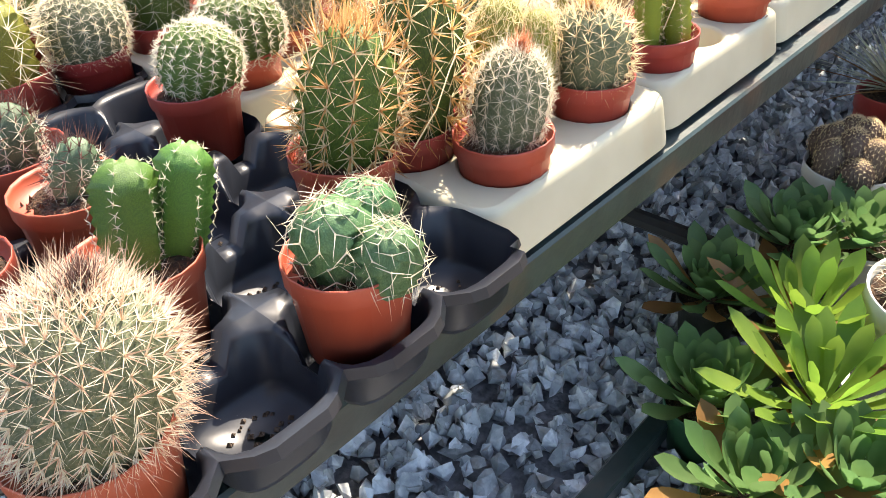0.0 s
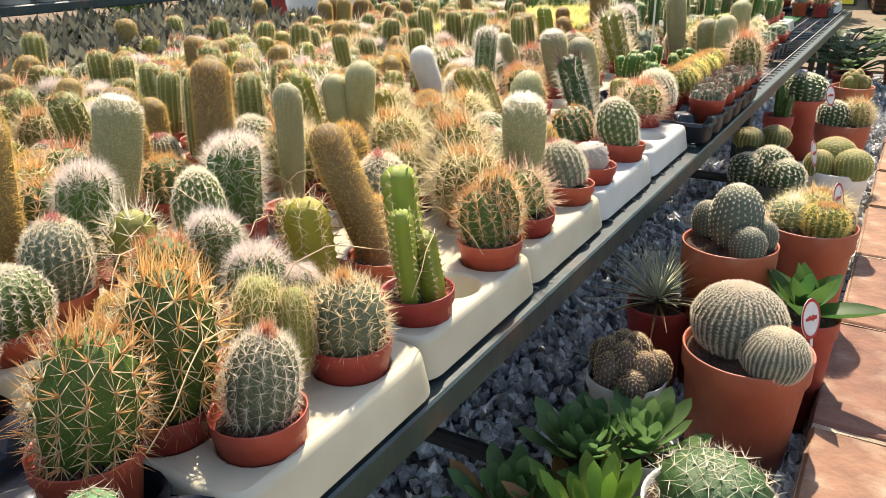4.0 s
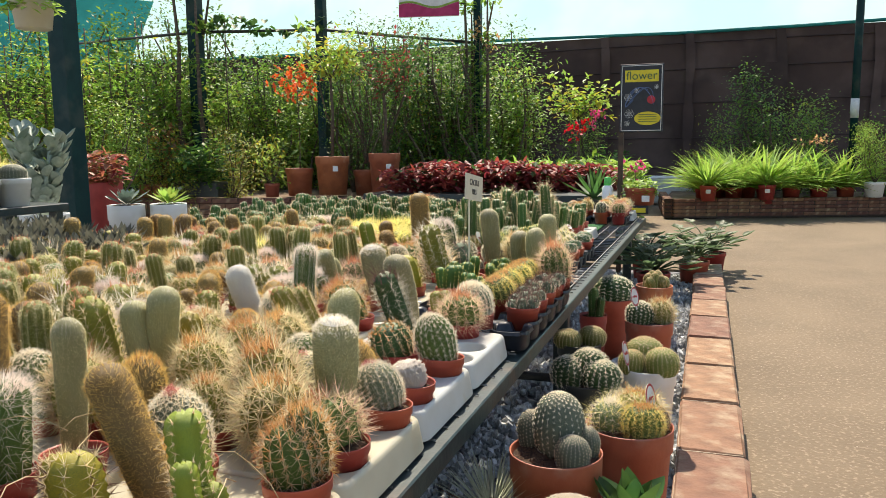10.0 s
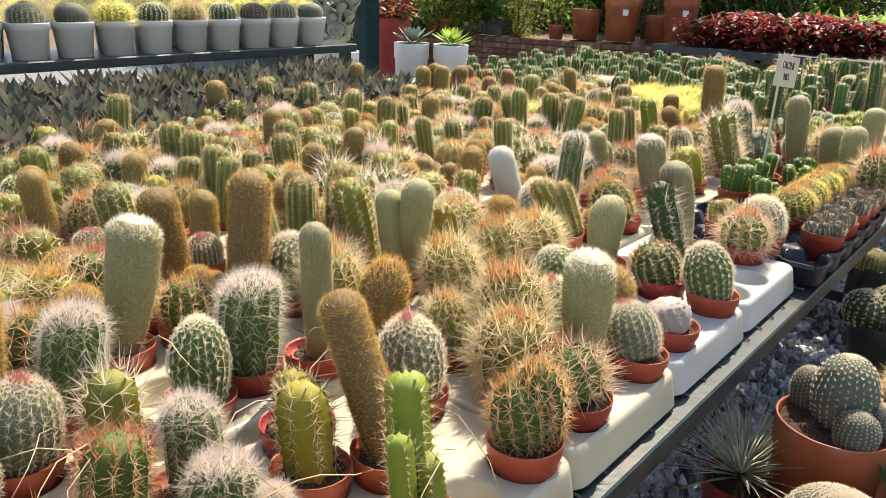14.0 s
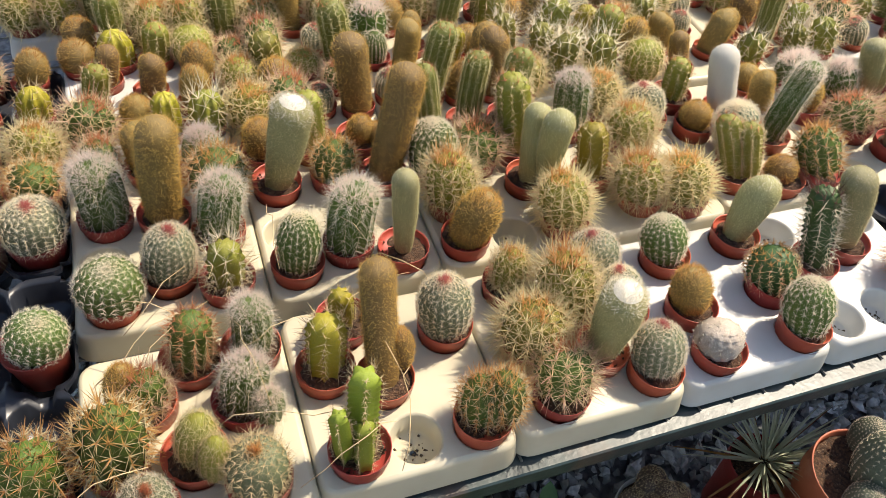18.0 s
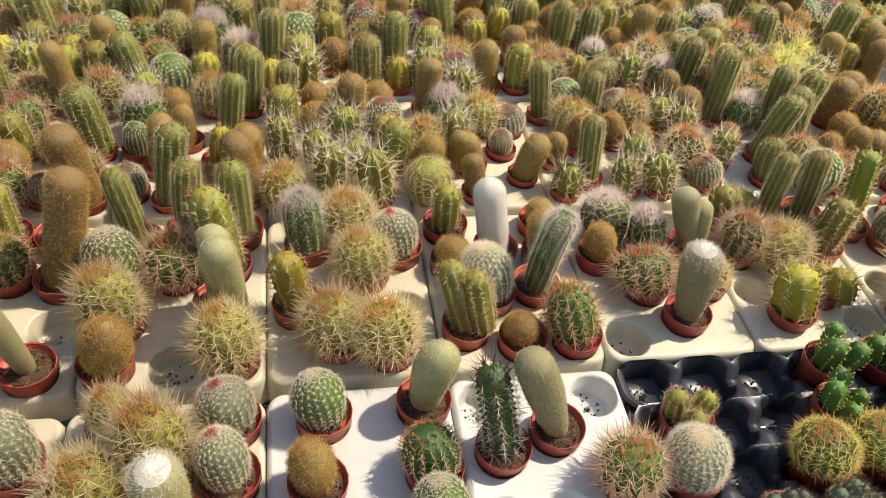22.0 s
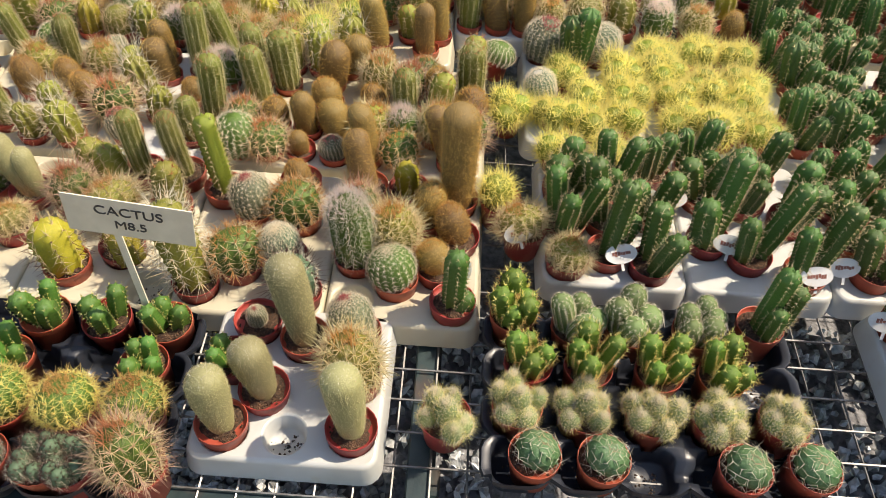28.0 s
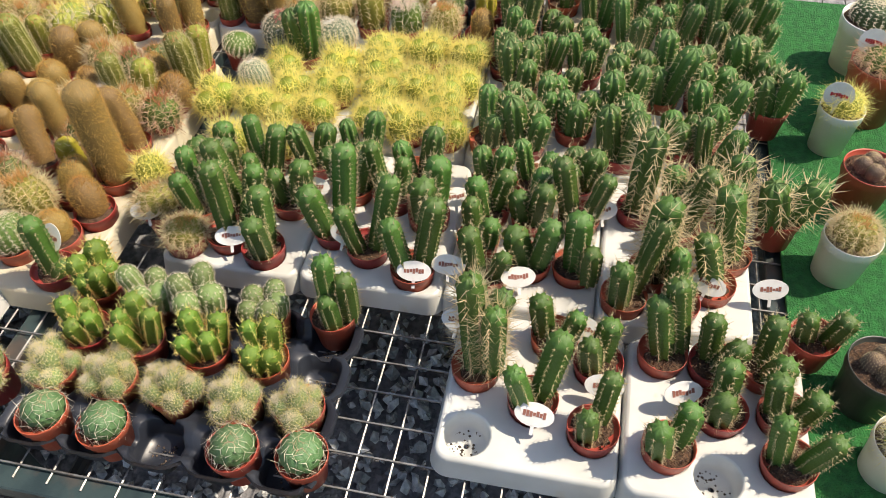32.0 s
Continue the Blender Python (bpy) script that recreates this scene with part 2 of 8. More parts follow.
M["sp_dark"] = S_("spines_dark", (0.10, 0.05, 0.05), (0.18, 0.10, 0.08))
M["wool"] = S_("wool_white", (0.92, 0.87, 0.76), (0.84, 0.77, 0.66))
M["woolpink"] = S_("wool_pinkish", (0.86, 0.74, 0.68), (0.76, 0.63, 0.57))
L_ = lambda name, a, b, v=0.5: material(name, a, b, 0.5, 12, vary=v, trans=0.5, island=True)
M["leaf"] = L_("leaf_green", (0.20, 0.35, 0.05), (0.14, 0.27, 0.04))
M["leaf_lime"] = L_("leaf_lime", (0.40, 0.56, 0.11), (0.29, 0.45, 0.08))
M["leaf_dark"] = L_("leaf_dark", (0.075, 0.17, 0.04), (0.055, 0.13, 0.034))
M["leaf_yellow"] = L_("leaf_yellow", (0.52, 0.46, 0.06), (0.38, 0.38, 0.05))
M["leaf_spoon"] = L_("leaf_spoon_green", (0.22, 0.36, 0.05), (0.14, 0.26, 0.035), 0.35)
M["leaf_blue"] = L_("leaf_succulent", (0.16, 0.28, 0.10), (0.10, 0.20, 0.065), 0.3)
M["leaf_red"] = L_("leaf_red", (0.36, 0.06, 0.055), (0.2, 0.04, 0.035))
M["leaf_grey"] = L_("leaf_grey_rosette", (0.15, 0.15, 0.115), (0.085, 0.09, 0.068))
M["leaf_agave"] = L_("leaf_agave", (0.56, 0.58, 0.43), (0.44, 0.47, 0.33))
M["leaf_sage"] = L_("leaf_sage", (0.16, 0.23, 0.11), (0.10, 0.155, 0.075), 0.3)
M["leaf_pink"] = L_("leaf_pinkish", (0.42, 0.12, 0.09), (0.26, 0.14, 0.05))
M["leaf_dry"] = L_("leaf_dry", (0.38, 0.19, 0.06), (0.28, 0.13, 0.05))
M["fl_orange"] = L_("flower_orange", (0.85, 0.2, 0.05), (0.8, 0.14, 0.04), 0.2)
M["fl_red"] = L_("flower_red", (0.75, 0.02, 0.02), (0.6, 0.01, 0.02), 0.2)
M["fl_pink"] = L_("flower_pink", (0.7, 0.08, 0.25), (0.6, 0.06, 0.2), 0.2)
M["fl_peach"] = L_("flower_peach", (0.8, 0.5, 0.25), (0.75, 0.42, 0.2), 0.2)
M["bark"] = material("bark", (0.14, 0.10, 0.07), (0.08, 0.055, 0.04), 0.9, 30, bump=0.4)


# ---- mesh helpers ----
random.seed(11)
def mesh_of(name, verts, faces, mat, smooth=True, mats=None, index=None):
    me = bpy.data.meshes.new(name)
    me.from_pydata(verts, [], faces)
    for k in mats or (mat,):
        me.materials.append(M[k])
    if smooth:
        me.polygons.foreach_set("use_smooth", [True] * len(me.polygons))
    if index is not None:
        me.polygons.foreach_set("material_index", index)
    me.update()
    return me


def part_of(name, me, parent, label="", at=None):
    ob = new(name, me)
    ob.parent = parent
    if at is not None:
        ob.matrix_basis = at
    return tagged(ob, label)


def holder(name, x, y, z, label, category, group="", turn=0.0):
    ob = new(name)
    ob.empty_display_size = 0.02
    ob.matrix_basis = pose(x, y, z, 0, 0, turn)
    return tagged(ob, label, category, group)


class Build:
    """Collects vertices and faces of one mesh."""

    def __init__(self):
        self.v, self.f, self.i, self.slot = [], [], [], 0

    def add(self, verts, faces):
        k = len(self.v)
        self.v += [tuple(p) for p in verts]
        self.f += [tuple(k + j for j in f) for f in faces]
        self.i += [self.slot] * len(faces)
        return self

    def box(self, x0, y0, z0, x1, y1, z1, bevel=0.0):
        if not bevel:
            vs = [(x, y, z) for z in (z0, z1) for x, y in ((x0, y0), (x1, y0), (x1, y1), (x0, y1))]
            return self.add(vs, [(3, 2, 1, 0), (4, 5, 6, 7), (0, 1, 5, 4), (1, 2, 6, 5), (2, 3, 7, 6), (3, 0, 4, 7)])
        b = bevel
        rings = [(z0, b), (z0 + b, 0), (z1 - b, 0), (z1, b)]
        vs = []
        for z, g in rings:
            vs += [(x0 + b, y0 + g, z), (x1 - b, y0 + g, z), (x1 - g, y0 + b, z), (x1 - g, y1 - b, z), (x1 - b, y1 - g, z), (x0 + b, y1 - g, z), (x0 + g, y1 - b, z), (x0 + g, y0 + b, z)]
        fs = [tuple(range(7, -1, -1)), tuple(range(24, 32))]
        for k in range(3):
            for j in range(8):
                fs.append((8 * k + j, 8 * k + (j + 1) % 8, 8 * k + 8 + (j + 1) % 8, 8 * k + 8 + j))
        return self.add(vs, fs)

    def lathe(self, profile, seg=24, x=0.0, y=0.0, z=0.0, wobble=0.0, cap=True, rot=0.0):
        """Profile: (radius, height) from below to the top."""
        vs, fs = [], []
        for r, h in profile:
            for j in range(seg):
                a = rot + 2 * math.pi * j / seg
                q = r * (1 + wobble * math.sin(3 * a + 9 * h))
                vs.append((x + q * math.cos(a), y + q * math.sin(a), z + h))
        for k in range(len(profile) - 1):
            for j in range(seg):
                fs.append((k * seg + j, k * seg + (j + 1) % seg, (k + 1) * seg + (j + 1) % seg, (k + 1) * seg + j))
        if cap:
            n = len(profile) - 1
            fs += [tuple(range(seg - 1, -1, -1)), tuple(n * seg + j for j in range(seg))]
        return self.add(vs, fs)

    def tube(self, pts, r, seg=6, r_end=None):
        """A rod along points, which may taper."""
        vs, fs, n = [], [], len(pts)
        pts = [Vector(p) for p in pts]
        for k, p in enumerate(pts):
            way = (pts[min(k + 1, n - 1)] - pts[max(k - 1, 0)]).normalized()
            side = way.cross(Vector((0.3, 0.9, 0.31))).normalized()
            up = way.cross(side)
            q = r if r_end is None else r + (r_end - r) * k / (n - 1)
            for j in range(seg):
                a = 2 * math.pi * j / seg
                vs.append(p + (side * math.cos(a) + up * math.sin(a)) * q)
        for k in range(n - 1):
            for j in range(seg):
                fs.append((k * seg + j, k * seg + (j + 1) % seg, (k + 1) * seg + (j + 1) % seg, (k + 1) * seg + j))
        fs += [tuple(range(seg - 1, -1, -1)), tuple((n - 1) * seg + j for j in range(seg))]
        return self.add(vs, fs)

    def hair(self, p, way, length, width):
        """A single fine hair: one sliver."""
        way = Vector(way)
        side = way.cross(Vector((random.random() - 0.5, random.random() - 0.5, random.random() - 0.5)))
        side = side.normalized() * width if side.length > 1e-5 else Vector((width, 0, 0))
        p = Vector(p)
        return self.add([p - side, p + side, p + way * length], [(0, 1, 2)])

    def leaf(self, p, way, up, length, width, curl=0.25, fold=0.12, shape=(0.25, 0.8, 1.0, 0.75), mid=0.6):
        """A leaf with a folded midrib that curls along its length."""
        way, up = Vector(way).normalized(), Vector(up).normalized()
        side = way.cross(up).normalized()
        up = side.cross(way)
        p = Vector(p)
        vs, fs, n = [], [], len(shape)
        for k, s in enumerate(shape):
            f = k / n
            c = p + way * (length * f) + up * (curl * length * f * f)
            w = width * 0.5 * s
            vs += [c - side * w + up * (fold * w), c - up * fold * w, c + side * w + up * (fold * w)]
        vs.append(p + way * length + up * (curl * length))
        for k in range(n - 1):
            a = 3 * k
            fs += [(a, a + 1, a + 4, a + 3), (a + 1, a + 2, a + 5, a + 4)]
        a, t = 3 * (n - 1), 3 * n
        fs += [(a, a + 1, t), (a + 1, a + 2, t)]
        return self.add(vs, fs)

    def blade(self, p, way, length, width):
        """A small leaf of two halves, folded along its middle."""
        way = Vector(way).normalized()
        side = way.cross(Vector((0.13, 0.21, 0.97)))
        side = side.normalized() if side.length > 1e-4 else Vector((1, 0, 0))
        up = side.cross(way) * (0.18 * width)
        p = Vector(p)
        m = p + way * (0.45 * length)
        return self.add([p, m - side * (0.5 * width) + up, p + way * length, m + side * (0.5 * width) + up], [(0, 2, 1), (0, 3, 2)])

    def mesh(self, name, *mats, smooth=True):
        return mesh_of(name, self.v, self.f, mats[0], smooth, mats, self.i)


def thing(name, me, label, category, group="", kind="", at=None):
    ob = new(name, me)
    if at is not None:
        ob.matrix_basis = at
    return tagged(ob, label, category, group, kind)


# ---- ground, path, kerb, fence ----
TRAY = 0.48          # top of the trays
RIM = 0.512          # rims of the small pots
PATH_Z = -0.03       # the concrete path
BENCH = 0.425        # wire mesh of the bench
b = Build()
b.add([(-80, -60, -0.06), (80, -60, -0.06), (80, 90, -0.06), (-80, 90, -0.06)], [(0, 1, 2, 3)])
thing("ground", b.mesh("ground", "earth"), "bare brown earth round the nursery", "ground", kind="structure")
b = Build()
b.box(0.572, -6, -0.25, 9.5, 15.0, PATH_Z)
b.box(-1.2, 6.2, -0.25, 0.572, 15.0, PATH_Z - 0.004)
thing("path", b.mesh("path", "path", smooth=False), "sandy beige concrete path with small pale stones", "path", kind="structure")
b = Build()
b.add([(-9.0, -3, -0.052), (0.42, -3, -0.052), (0.42, 6.6, -0.052), (-9.0, 6.6, -0.052)], [(0, 1, 2, 3)])
thing("gravel_bed", b.mesh("gravel_bed", "gravel_bed"), "dark gravel bed under the benches", "ground", kind="structure")


def stones(x0, y0, x1, y1, count, seed, size=0.014):
    rnd = random.Random(seed)
    s = Build()
    for _ in range(count):
        x, y = rnd.uniform(x0, x1), rnd.uniform(y0, y1)
        q = size * rnd.uniform(0.55, 1.35)
        e = Euler((rnd.uniform(0, 6), rnd.uniform(0, 6), rnd.uniform(0, 6))).to_matrix()
        vs = []
        for p in ((1, 0, 0), (-1, 0, 0), (0, 1, 0), (0, -1, 0), (0, 0, 1), (0, 0, -1), (0.7, 0.7, 0.3), (-0.6, 0.5, -0.5)):
            w = e @ Vector((p[0] * q * rnd.uniform(0.7, 1.2), p[1] * q * rnd.uniform(0.6, 1.0), p[2] * q * rnd.uniform(0.4, 0.8)))
            vs.append((x + w.x, y + w.y, max(-0.052, -0.04 + w.z + q * 0.35 + rnd.uniform(-0.006, 0.008))))
        s.add(vs, [(0, 6, 4), (6, 2, 4), (2, 1, 4), (1, 3, 4), (3, 0, 4), (0, 5, 6), (6, 5, 2), (2, 7, 1), (7, 5, 1), (2, 5, 7), (1, 5, 3), (3, 5, 0)])
    return s


near = stones(-0.75, -0.5, 0.41, 2.6, 11500, 3, 0.0185)
thing("gravel", near.mesh("gravel", "gravel", smooth=False), "loose blue-grey crushed slate gravel beside the bench", "gravel", kind="stuff")
far = stones(-0.75, 2.6, 0.41, 5.9, 5200, 4, 0.018)
thing("gravel", far.mesh("gravel_far", "gravel", smooth=False), "loose blue-grey crushed slate gravel under the bench", "gravel", kind="stuff")
# small stones set in the path's surface
rnd = random.Random(8)
s = Build()
for _ in range(3600):
    x, y = 0.66 + 3.2 * rnd.random() ** 1.3, rnd.uniform(1.2, 9.5)
    q = rnd.uniform(0.002, 0.006)
    s.add([(x - q, y, PATH_Z - 0.001), (x, y - q * rnd.uniform(0.6, 1.6), PATH_Z - 0.001), (x + q, y, PATH_Z - 0.001), (x, y + q, PATH_Z - 0.001), (x, y, PATH_Z + q * 0.4)], [(0, 1, 4), (1, 2, 4), (2, 3, 4), (3, 0, 4)])
M["pebble"] = material("pale_pebble", (0.42, 0.34, 0.25), (0.28, 0.21, 0.15), 0.8, 40, vary=0.5, island=True)
thing("path_pebbles", s.mesh("path_pebbles", "pebble", smooth=False), "pale pebbles worn out of the path", "pebbles", kind="stuff")

# kerb of large bricks on a mortar bed
KERB_X, KERB_W, KERB_Z = 0.388, 0.192, 0.057
b = Build()
b.box(KERB_X + 0.006, -1.2, -0.25, KERB_X + KERB_W - 0.006, 6.0, KERB_Z - 0.008)
kerb = thing("kerb", b.mesh("kerb_bed", "mortar", smooth=False), "low kerb of worn orange-red bricks between gravel and path", "kerb", kind="structure")
rnd = random.Random(5)
brick_meshes = []
for k in range(4):
    b = Build().box(0, 0, -0.05, KERB_W, 0.454, 0.0, 0.009)
    vs = [(x + rnd.uniform(-0.004, 0.004), y + rnd.uniform(-0.004, 0.004), z + rnd.uniform(-0.003, 0.002)) for x, y, z in b.v]
    b.v = vs
    brick_meshes.append(b.mesh("brick", "brick", smooth=False))
y = -1.485
while y < 5.3:
    part_of("brick", rnd.choice(brick_meshes), kerb, at=pose(KERB_X + rnd.uniform(-0.004, 0.004), y, KERB_Z + rnd.uniform(-0.003, 0.003), 0, 0, rnd.uniform(-0.7, 0.7)))
    y += 0.464

# tall brown fence with a film wall above it
b = Build()
N = 60
vs, fs = [], []
for k in range(N + 1):
    x = -26 + 44 * k / N
    for j in range(7):
        z = 3.02 * j / 6
        vs.append((x, 15.2 + 0.03 * math.sin(x * 2.1 + j) + 0.02 * math.sin(x * 7 + j * 2), z))
for k in range(N):
    for j in range(6):
        a = 7 * k + j
        fs.append((a, a + 7, a + 8, a + 1))
b.add(vs, fs)
fence = thing("fence", b.mesh("fence", "fence"), "tall brown shade-cloth fence closing the yard", "fence", kind="structure")
M["fence_seam"] = material("dark_cloth_seam", (0.045, 0.027, 0.022), (0.065, 0.04, 0.032), 0.9, 3, bump=0.2, bump_scale=150)
for z in (0.55, 1.12, 1.75, 2.35, 2.82):
    part_of("seam", Build().tube([(-26 + 2 * k, 15.135 + 0.012 * math.sin(k * 1.9), z + 0.03 * math.sin(k * 0.8 + z)) for k in range(23)], 0.011, 4).mesh("seam", "fence_seam"), fence, "stitched horizontal seam")
for k in range(16):
    x = -12.4 + 1.55 * k
    part_of("overlap", Build().add([(x + 0.02 * math.sin(j), 15.12 + 0.008 * math.cos(j * 2.0), 0.3 * j) for j in range(11)] + [(x + 0.16 + 0.03 * math.sin(j * 1.7), 15.115, 0.3 * j) for j in range(11)], [(j, j + 1, j + 12, j + 11) for j in range(10)]).mesh("overlap", "fence_seam" if k % 3 == 0 else "fence"), fence, "overlapping strip of shade cloth")
part_of("patch", Build().box(1.05, 15.1, 1.62, 1.75, 15.112, 2.42).mesh("patch", "fence_seam", smooth=False), fence, "darker mended patch of cloth")
for x in (-14, -9.5, -5.2, 5.8, 10.5):
    thing("fence_post", Build().lathe([(0.04, 0), (0.04, 3.1)], 10, x, 15.1).mesh("fence_post", "post"), "dark steel post of the fence", "fence post", "fence posts")
b = Build()
vs, fs = [], []
for k in range(N + 1):
    x = -34 + 60 * k / N
    for j in range(6):
        f = j / 5
        vs.append((x, 15.5 + 0.9 * f + 0.09 * math.sin(x * 1.7 + 3 * f) + 0.04 * math.sin(x * 5.1 - 2 * f), 3.0 + 4.6 * f + 0.05 * math.sin(x * 2.3)))
for k in range(N):
    for j in range(5):
        a = 6 * k + j
        fs.append((a, a + 6, a + 7, a + 1))
b.add(vs, fs)
thing("greenhouse_film", b.mesh("greenhouse_film", "film"), "sloping white translucent film above the fence", "film wall", kind="structure")
b = Build()
b.tube([(-26 + 2 * k, 15.16, 3.05 + 0.03 * math.sin(k * 1.3)) for k in range(23)], 0.028, 8)
thing("fence_rail", b.mesh("fence_rail", "teal"), "rolled turquoise net along the top of the fence", "fence rail", kind="structure")
b = Build()
b.add([(-16.5, 13.5, 2.6), (-11.3, 13.5, 2.7), (-11.1, 14.2, 4.2), (-16.5, 14.2, 5.0)], [(0, 1, 2, 3)])
b.add([(-7.6, 13.9, 4.3), (-6.6, 13.9, 4.2), (-6.8, 14.1, 5.6), (-7.9, 14.1, 5.6)], [(0, 1, 2, 3)])
thing("shade_net", b.mesh("shade_net", "teal"), "loose turquoise shade net hung over the film", "shade net", kind="structure")

# ---- posts of the shade house ----
def post(name, x, y, w, h, label, seg=4):
    p = Build().lathe([(w * 0.7071, 0), (w * 0.7071, h)], seg, x, y, rot=math.pi / 4)
    return thing(name, p.mesh(name, "post", smooth=False), label, "post", "shade house posts")


post("steel_post", -3.15, 3.62, 0.115, 4.5, "square dark-green steel post of the shade house")
post("steel_post", -5.62, 8.2, 0.14, 4.5, "square dark-green steel post wound with a climber")
post("steel_post", -4.24, 8.9, 0.11, 2.87, "short dark-green steel post between shrubs")
post("steel_post", -2.64, 10.5, 0.10, 4.5, "dark steel post wound with a flowering climber")
thing("steel_pole", Build().lathe([(0.055, 0), (0.055, 5.2)], 14, 2.45, 12.6).mesh("steel_pole", "post"), "round dark-green steel pole with a white sticker", "pole")
thing("pole_sticker", Build().lathe([(0.058, 1.32), (0.058, 1.60)], 14, 2.45, 12.6).mesh("pole_sticker", "label_white"), "white sticker round the steel pole", "sticker")
b = Build().tube([(-9, 9.3, 3.6), (-5.62, 8.2, 3.35), (-2.64, 10.5, 2.9)], 0.018, 5)
b.tube([(-9, 9.3, 2.55), (-5.62, 8.2, 2.4), (-4.24, 8.9, 2.45), (-2.64, 10.5, 2.4)], 0.02, 5)
thing("cable", b.mesh("cable", "hose"), "dark cables strung between the posts", "cable")

# ---- bench ----
bench = holder("bench", -0.95, 2.8, 0, "low dark-green steel nursery bench with a wire-mesh top", "bench")


def bench_part(name, bld, mat, label=""):
    me = bld.mesh(name, mat, smooth=False)
    me.transform(Matrix.Translation((0.95, -2.8, 0)))
    return part_of(name, me, bench, label)


BX0, BX1, BY0, BY1 = -2.35, 0.045, -0.9, 5.62
rail = Build().box(BX1 - 0.045, BY0, BENCH - 0.045, BX1, BY1, BENCH - 0.004, 0.003)
bench_part("front_rail", rail, "steel", "dark-green steel angle with rust spots")
bench_part("back_rail", Build().box(BX0, BY0, BENCH - 0.045, BX0 + 0.045, BY1, BENCH - 0.004, 0.003), "steel")
for y in (BY0, 0.9, 2.82, 4.3, BY1 - 0.045):
    bench_part("cross_bar", Build().box(BX0 + 0.045, y, BENCH - 0.045, BX1 - 0.045, y + 0.04, BENCH - 0.006, 0.003), "steel")
for y in (-0.4, 2.82, 5.35):
    for x in (-0.03, -1.0, -1.95):
        bench_part("leg", Build().box(x - 0.055, y, -0.05, x, y + 0.06, BENCH - 0.045, 0.004), "steel")
for y in (0.93, 2.85):
    bench_part("foot_bar", Build().tube([(-1.6, y, 0.03), (0.14, y + 0.01, 0.035)], 0.017, 8), "hose", "black pipe across the gravel")
bench_part("lower_rail", Build().box(0.055, -0.8, -0.02, 0.085, 0.62, 0.012, 0.003), "steel")
w = Build()
for k in range(101):
    y = BY0 + 0.02 + k * 0.0645
    w.tube([(BX0 + 0.02, y, BENCH - 0.001), (BX1 - 0.02, y, BENCH - 0.001)], 0.0022, 4)
for k in range(37):
    x = BX0 + 0.03 + k * 0.0645
    w.tube([(x, BY0, BENCH + 0.003), (x, BY1, BENCH + 0.003)], 0.0022, 4)
tagged(bench_part("wire_mesh", w, "wire", "galvanised wire mesh"), kind="stuff")


# ---- trays ----
def tray_mesh(nx, ny, px, py, mat, seg=32, r=0.0405, top=TRAY, deep=0.05, dip=0.022):
    """A thin black tray of rounded square cups joined by sagging webs, its edge following the cups; it reaches to -x and +y."""
    b = Build()
    X, Y, zb = nx * px, ny * py, top - deep
    for i in range(nx):
        for j in range(ny):
            cx, cy = -(i + 0.5) * px, (j + 0.5) * py
            rings, edge = [[] for _ in range(6)], []
            for k in range(seg):
                a = 2 * math.pi * k / seg
                c, s_ = math.cos(a), math.sin(a)
                g = 1 / max(abs(c), abs(s_))
                u, v = c * g, s_ * g
                x_, y_ = cx + u * px / 2, cy + v * py / 2
                ex = 1 if x_ > -1e-6 else -1 if x_ < -X + 1e-6 else 0
                ey = 1 if y_ > Y - 1e-6 else -1 if y_ < 1e-6 else 0
                edge.append((ex, ey))
                x_ -= ex * 0.017 * max(0.0, (abs(v) - 0.55) / 0.45)
                y_ -= ey * 0.017 * max(0.0, (abs(u) - 0.55) / 0.45)
                low = 0.0 if ex or ey else dip * max(0.0, min(1.0, (0.72 - abs(math.sin(2 * a))) / 0.3))
                q = (abs(c) ** 3.6 + abs(s_) ** 3.6) ** (-1 / 3.6)
                for ring, rad, z in ((1, r + 0.002, top - low), (2, r - 0.0015, top - 0.004 - low), (3, r * 0.9, zb + 0.008), (4, r * 0.82, zb), (5, 0.006, zb - 0.002)):
                    qq = q if ring < 5 else 1
                    rings[ring].append((cx + c * rad * qq, cy + s_ * rad * qq, z))
                rings[0].append((x_, y_, top + 0.001 - low))
            n = seg
            b.add([p for ring in rings for p in ring], [(m * n + k, m * n + (k + 1) % n, (m + 1) * n + (k + 1) % n, (m + 1) * n + k) for m in range(5) for k in range(n)])
            for k in range(n):
                e, f = edge[k], edge[(k + 1) % n]
                if (e[0] and e[0] == f[0]) or (e[1] and e[1] == f[1]):
                    p, q = rings[0][k], rings[0][(k + 1) % n]
                    b.add([p, q, (q[0] + f[0] * 0.003, q[1] + f[1] * 0.003, q[2] - 0.008), (p[0] + e[0] * 0.003, p[1] + e[1] * 0.003, p[2] - 0.008)], [(0, 1, 2, 3)])
    return b.mesh("tray", mat)


TRAYS, TRAY_PLAN = {}, []


def tray(x, y, kind="white", nx=3, ny=3, px=0.103, py=0.0975, z=0.0):
    """Plans a tray whose front corner is at x, y."""
    TRAY_PLAN.append((x, y, kind, nx, ny, px, py, z))


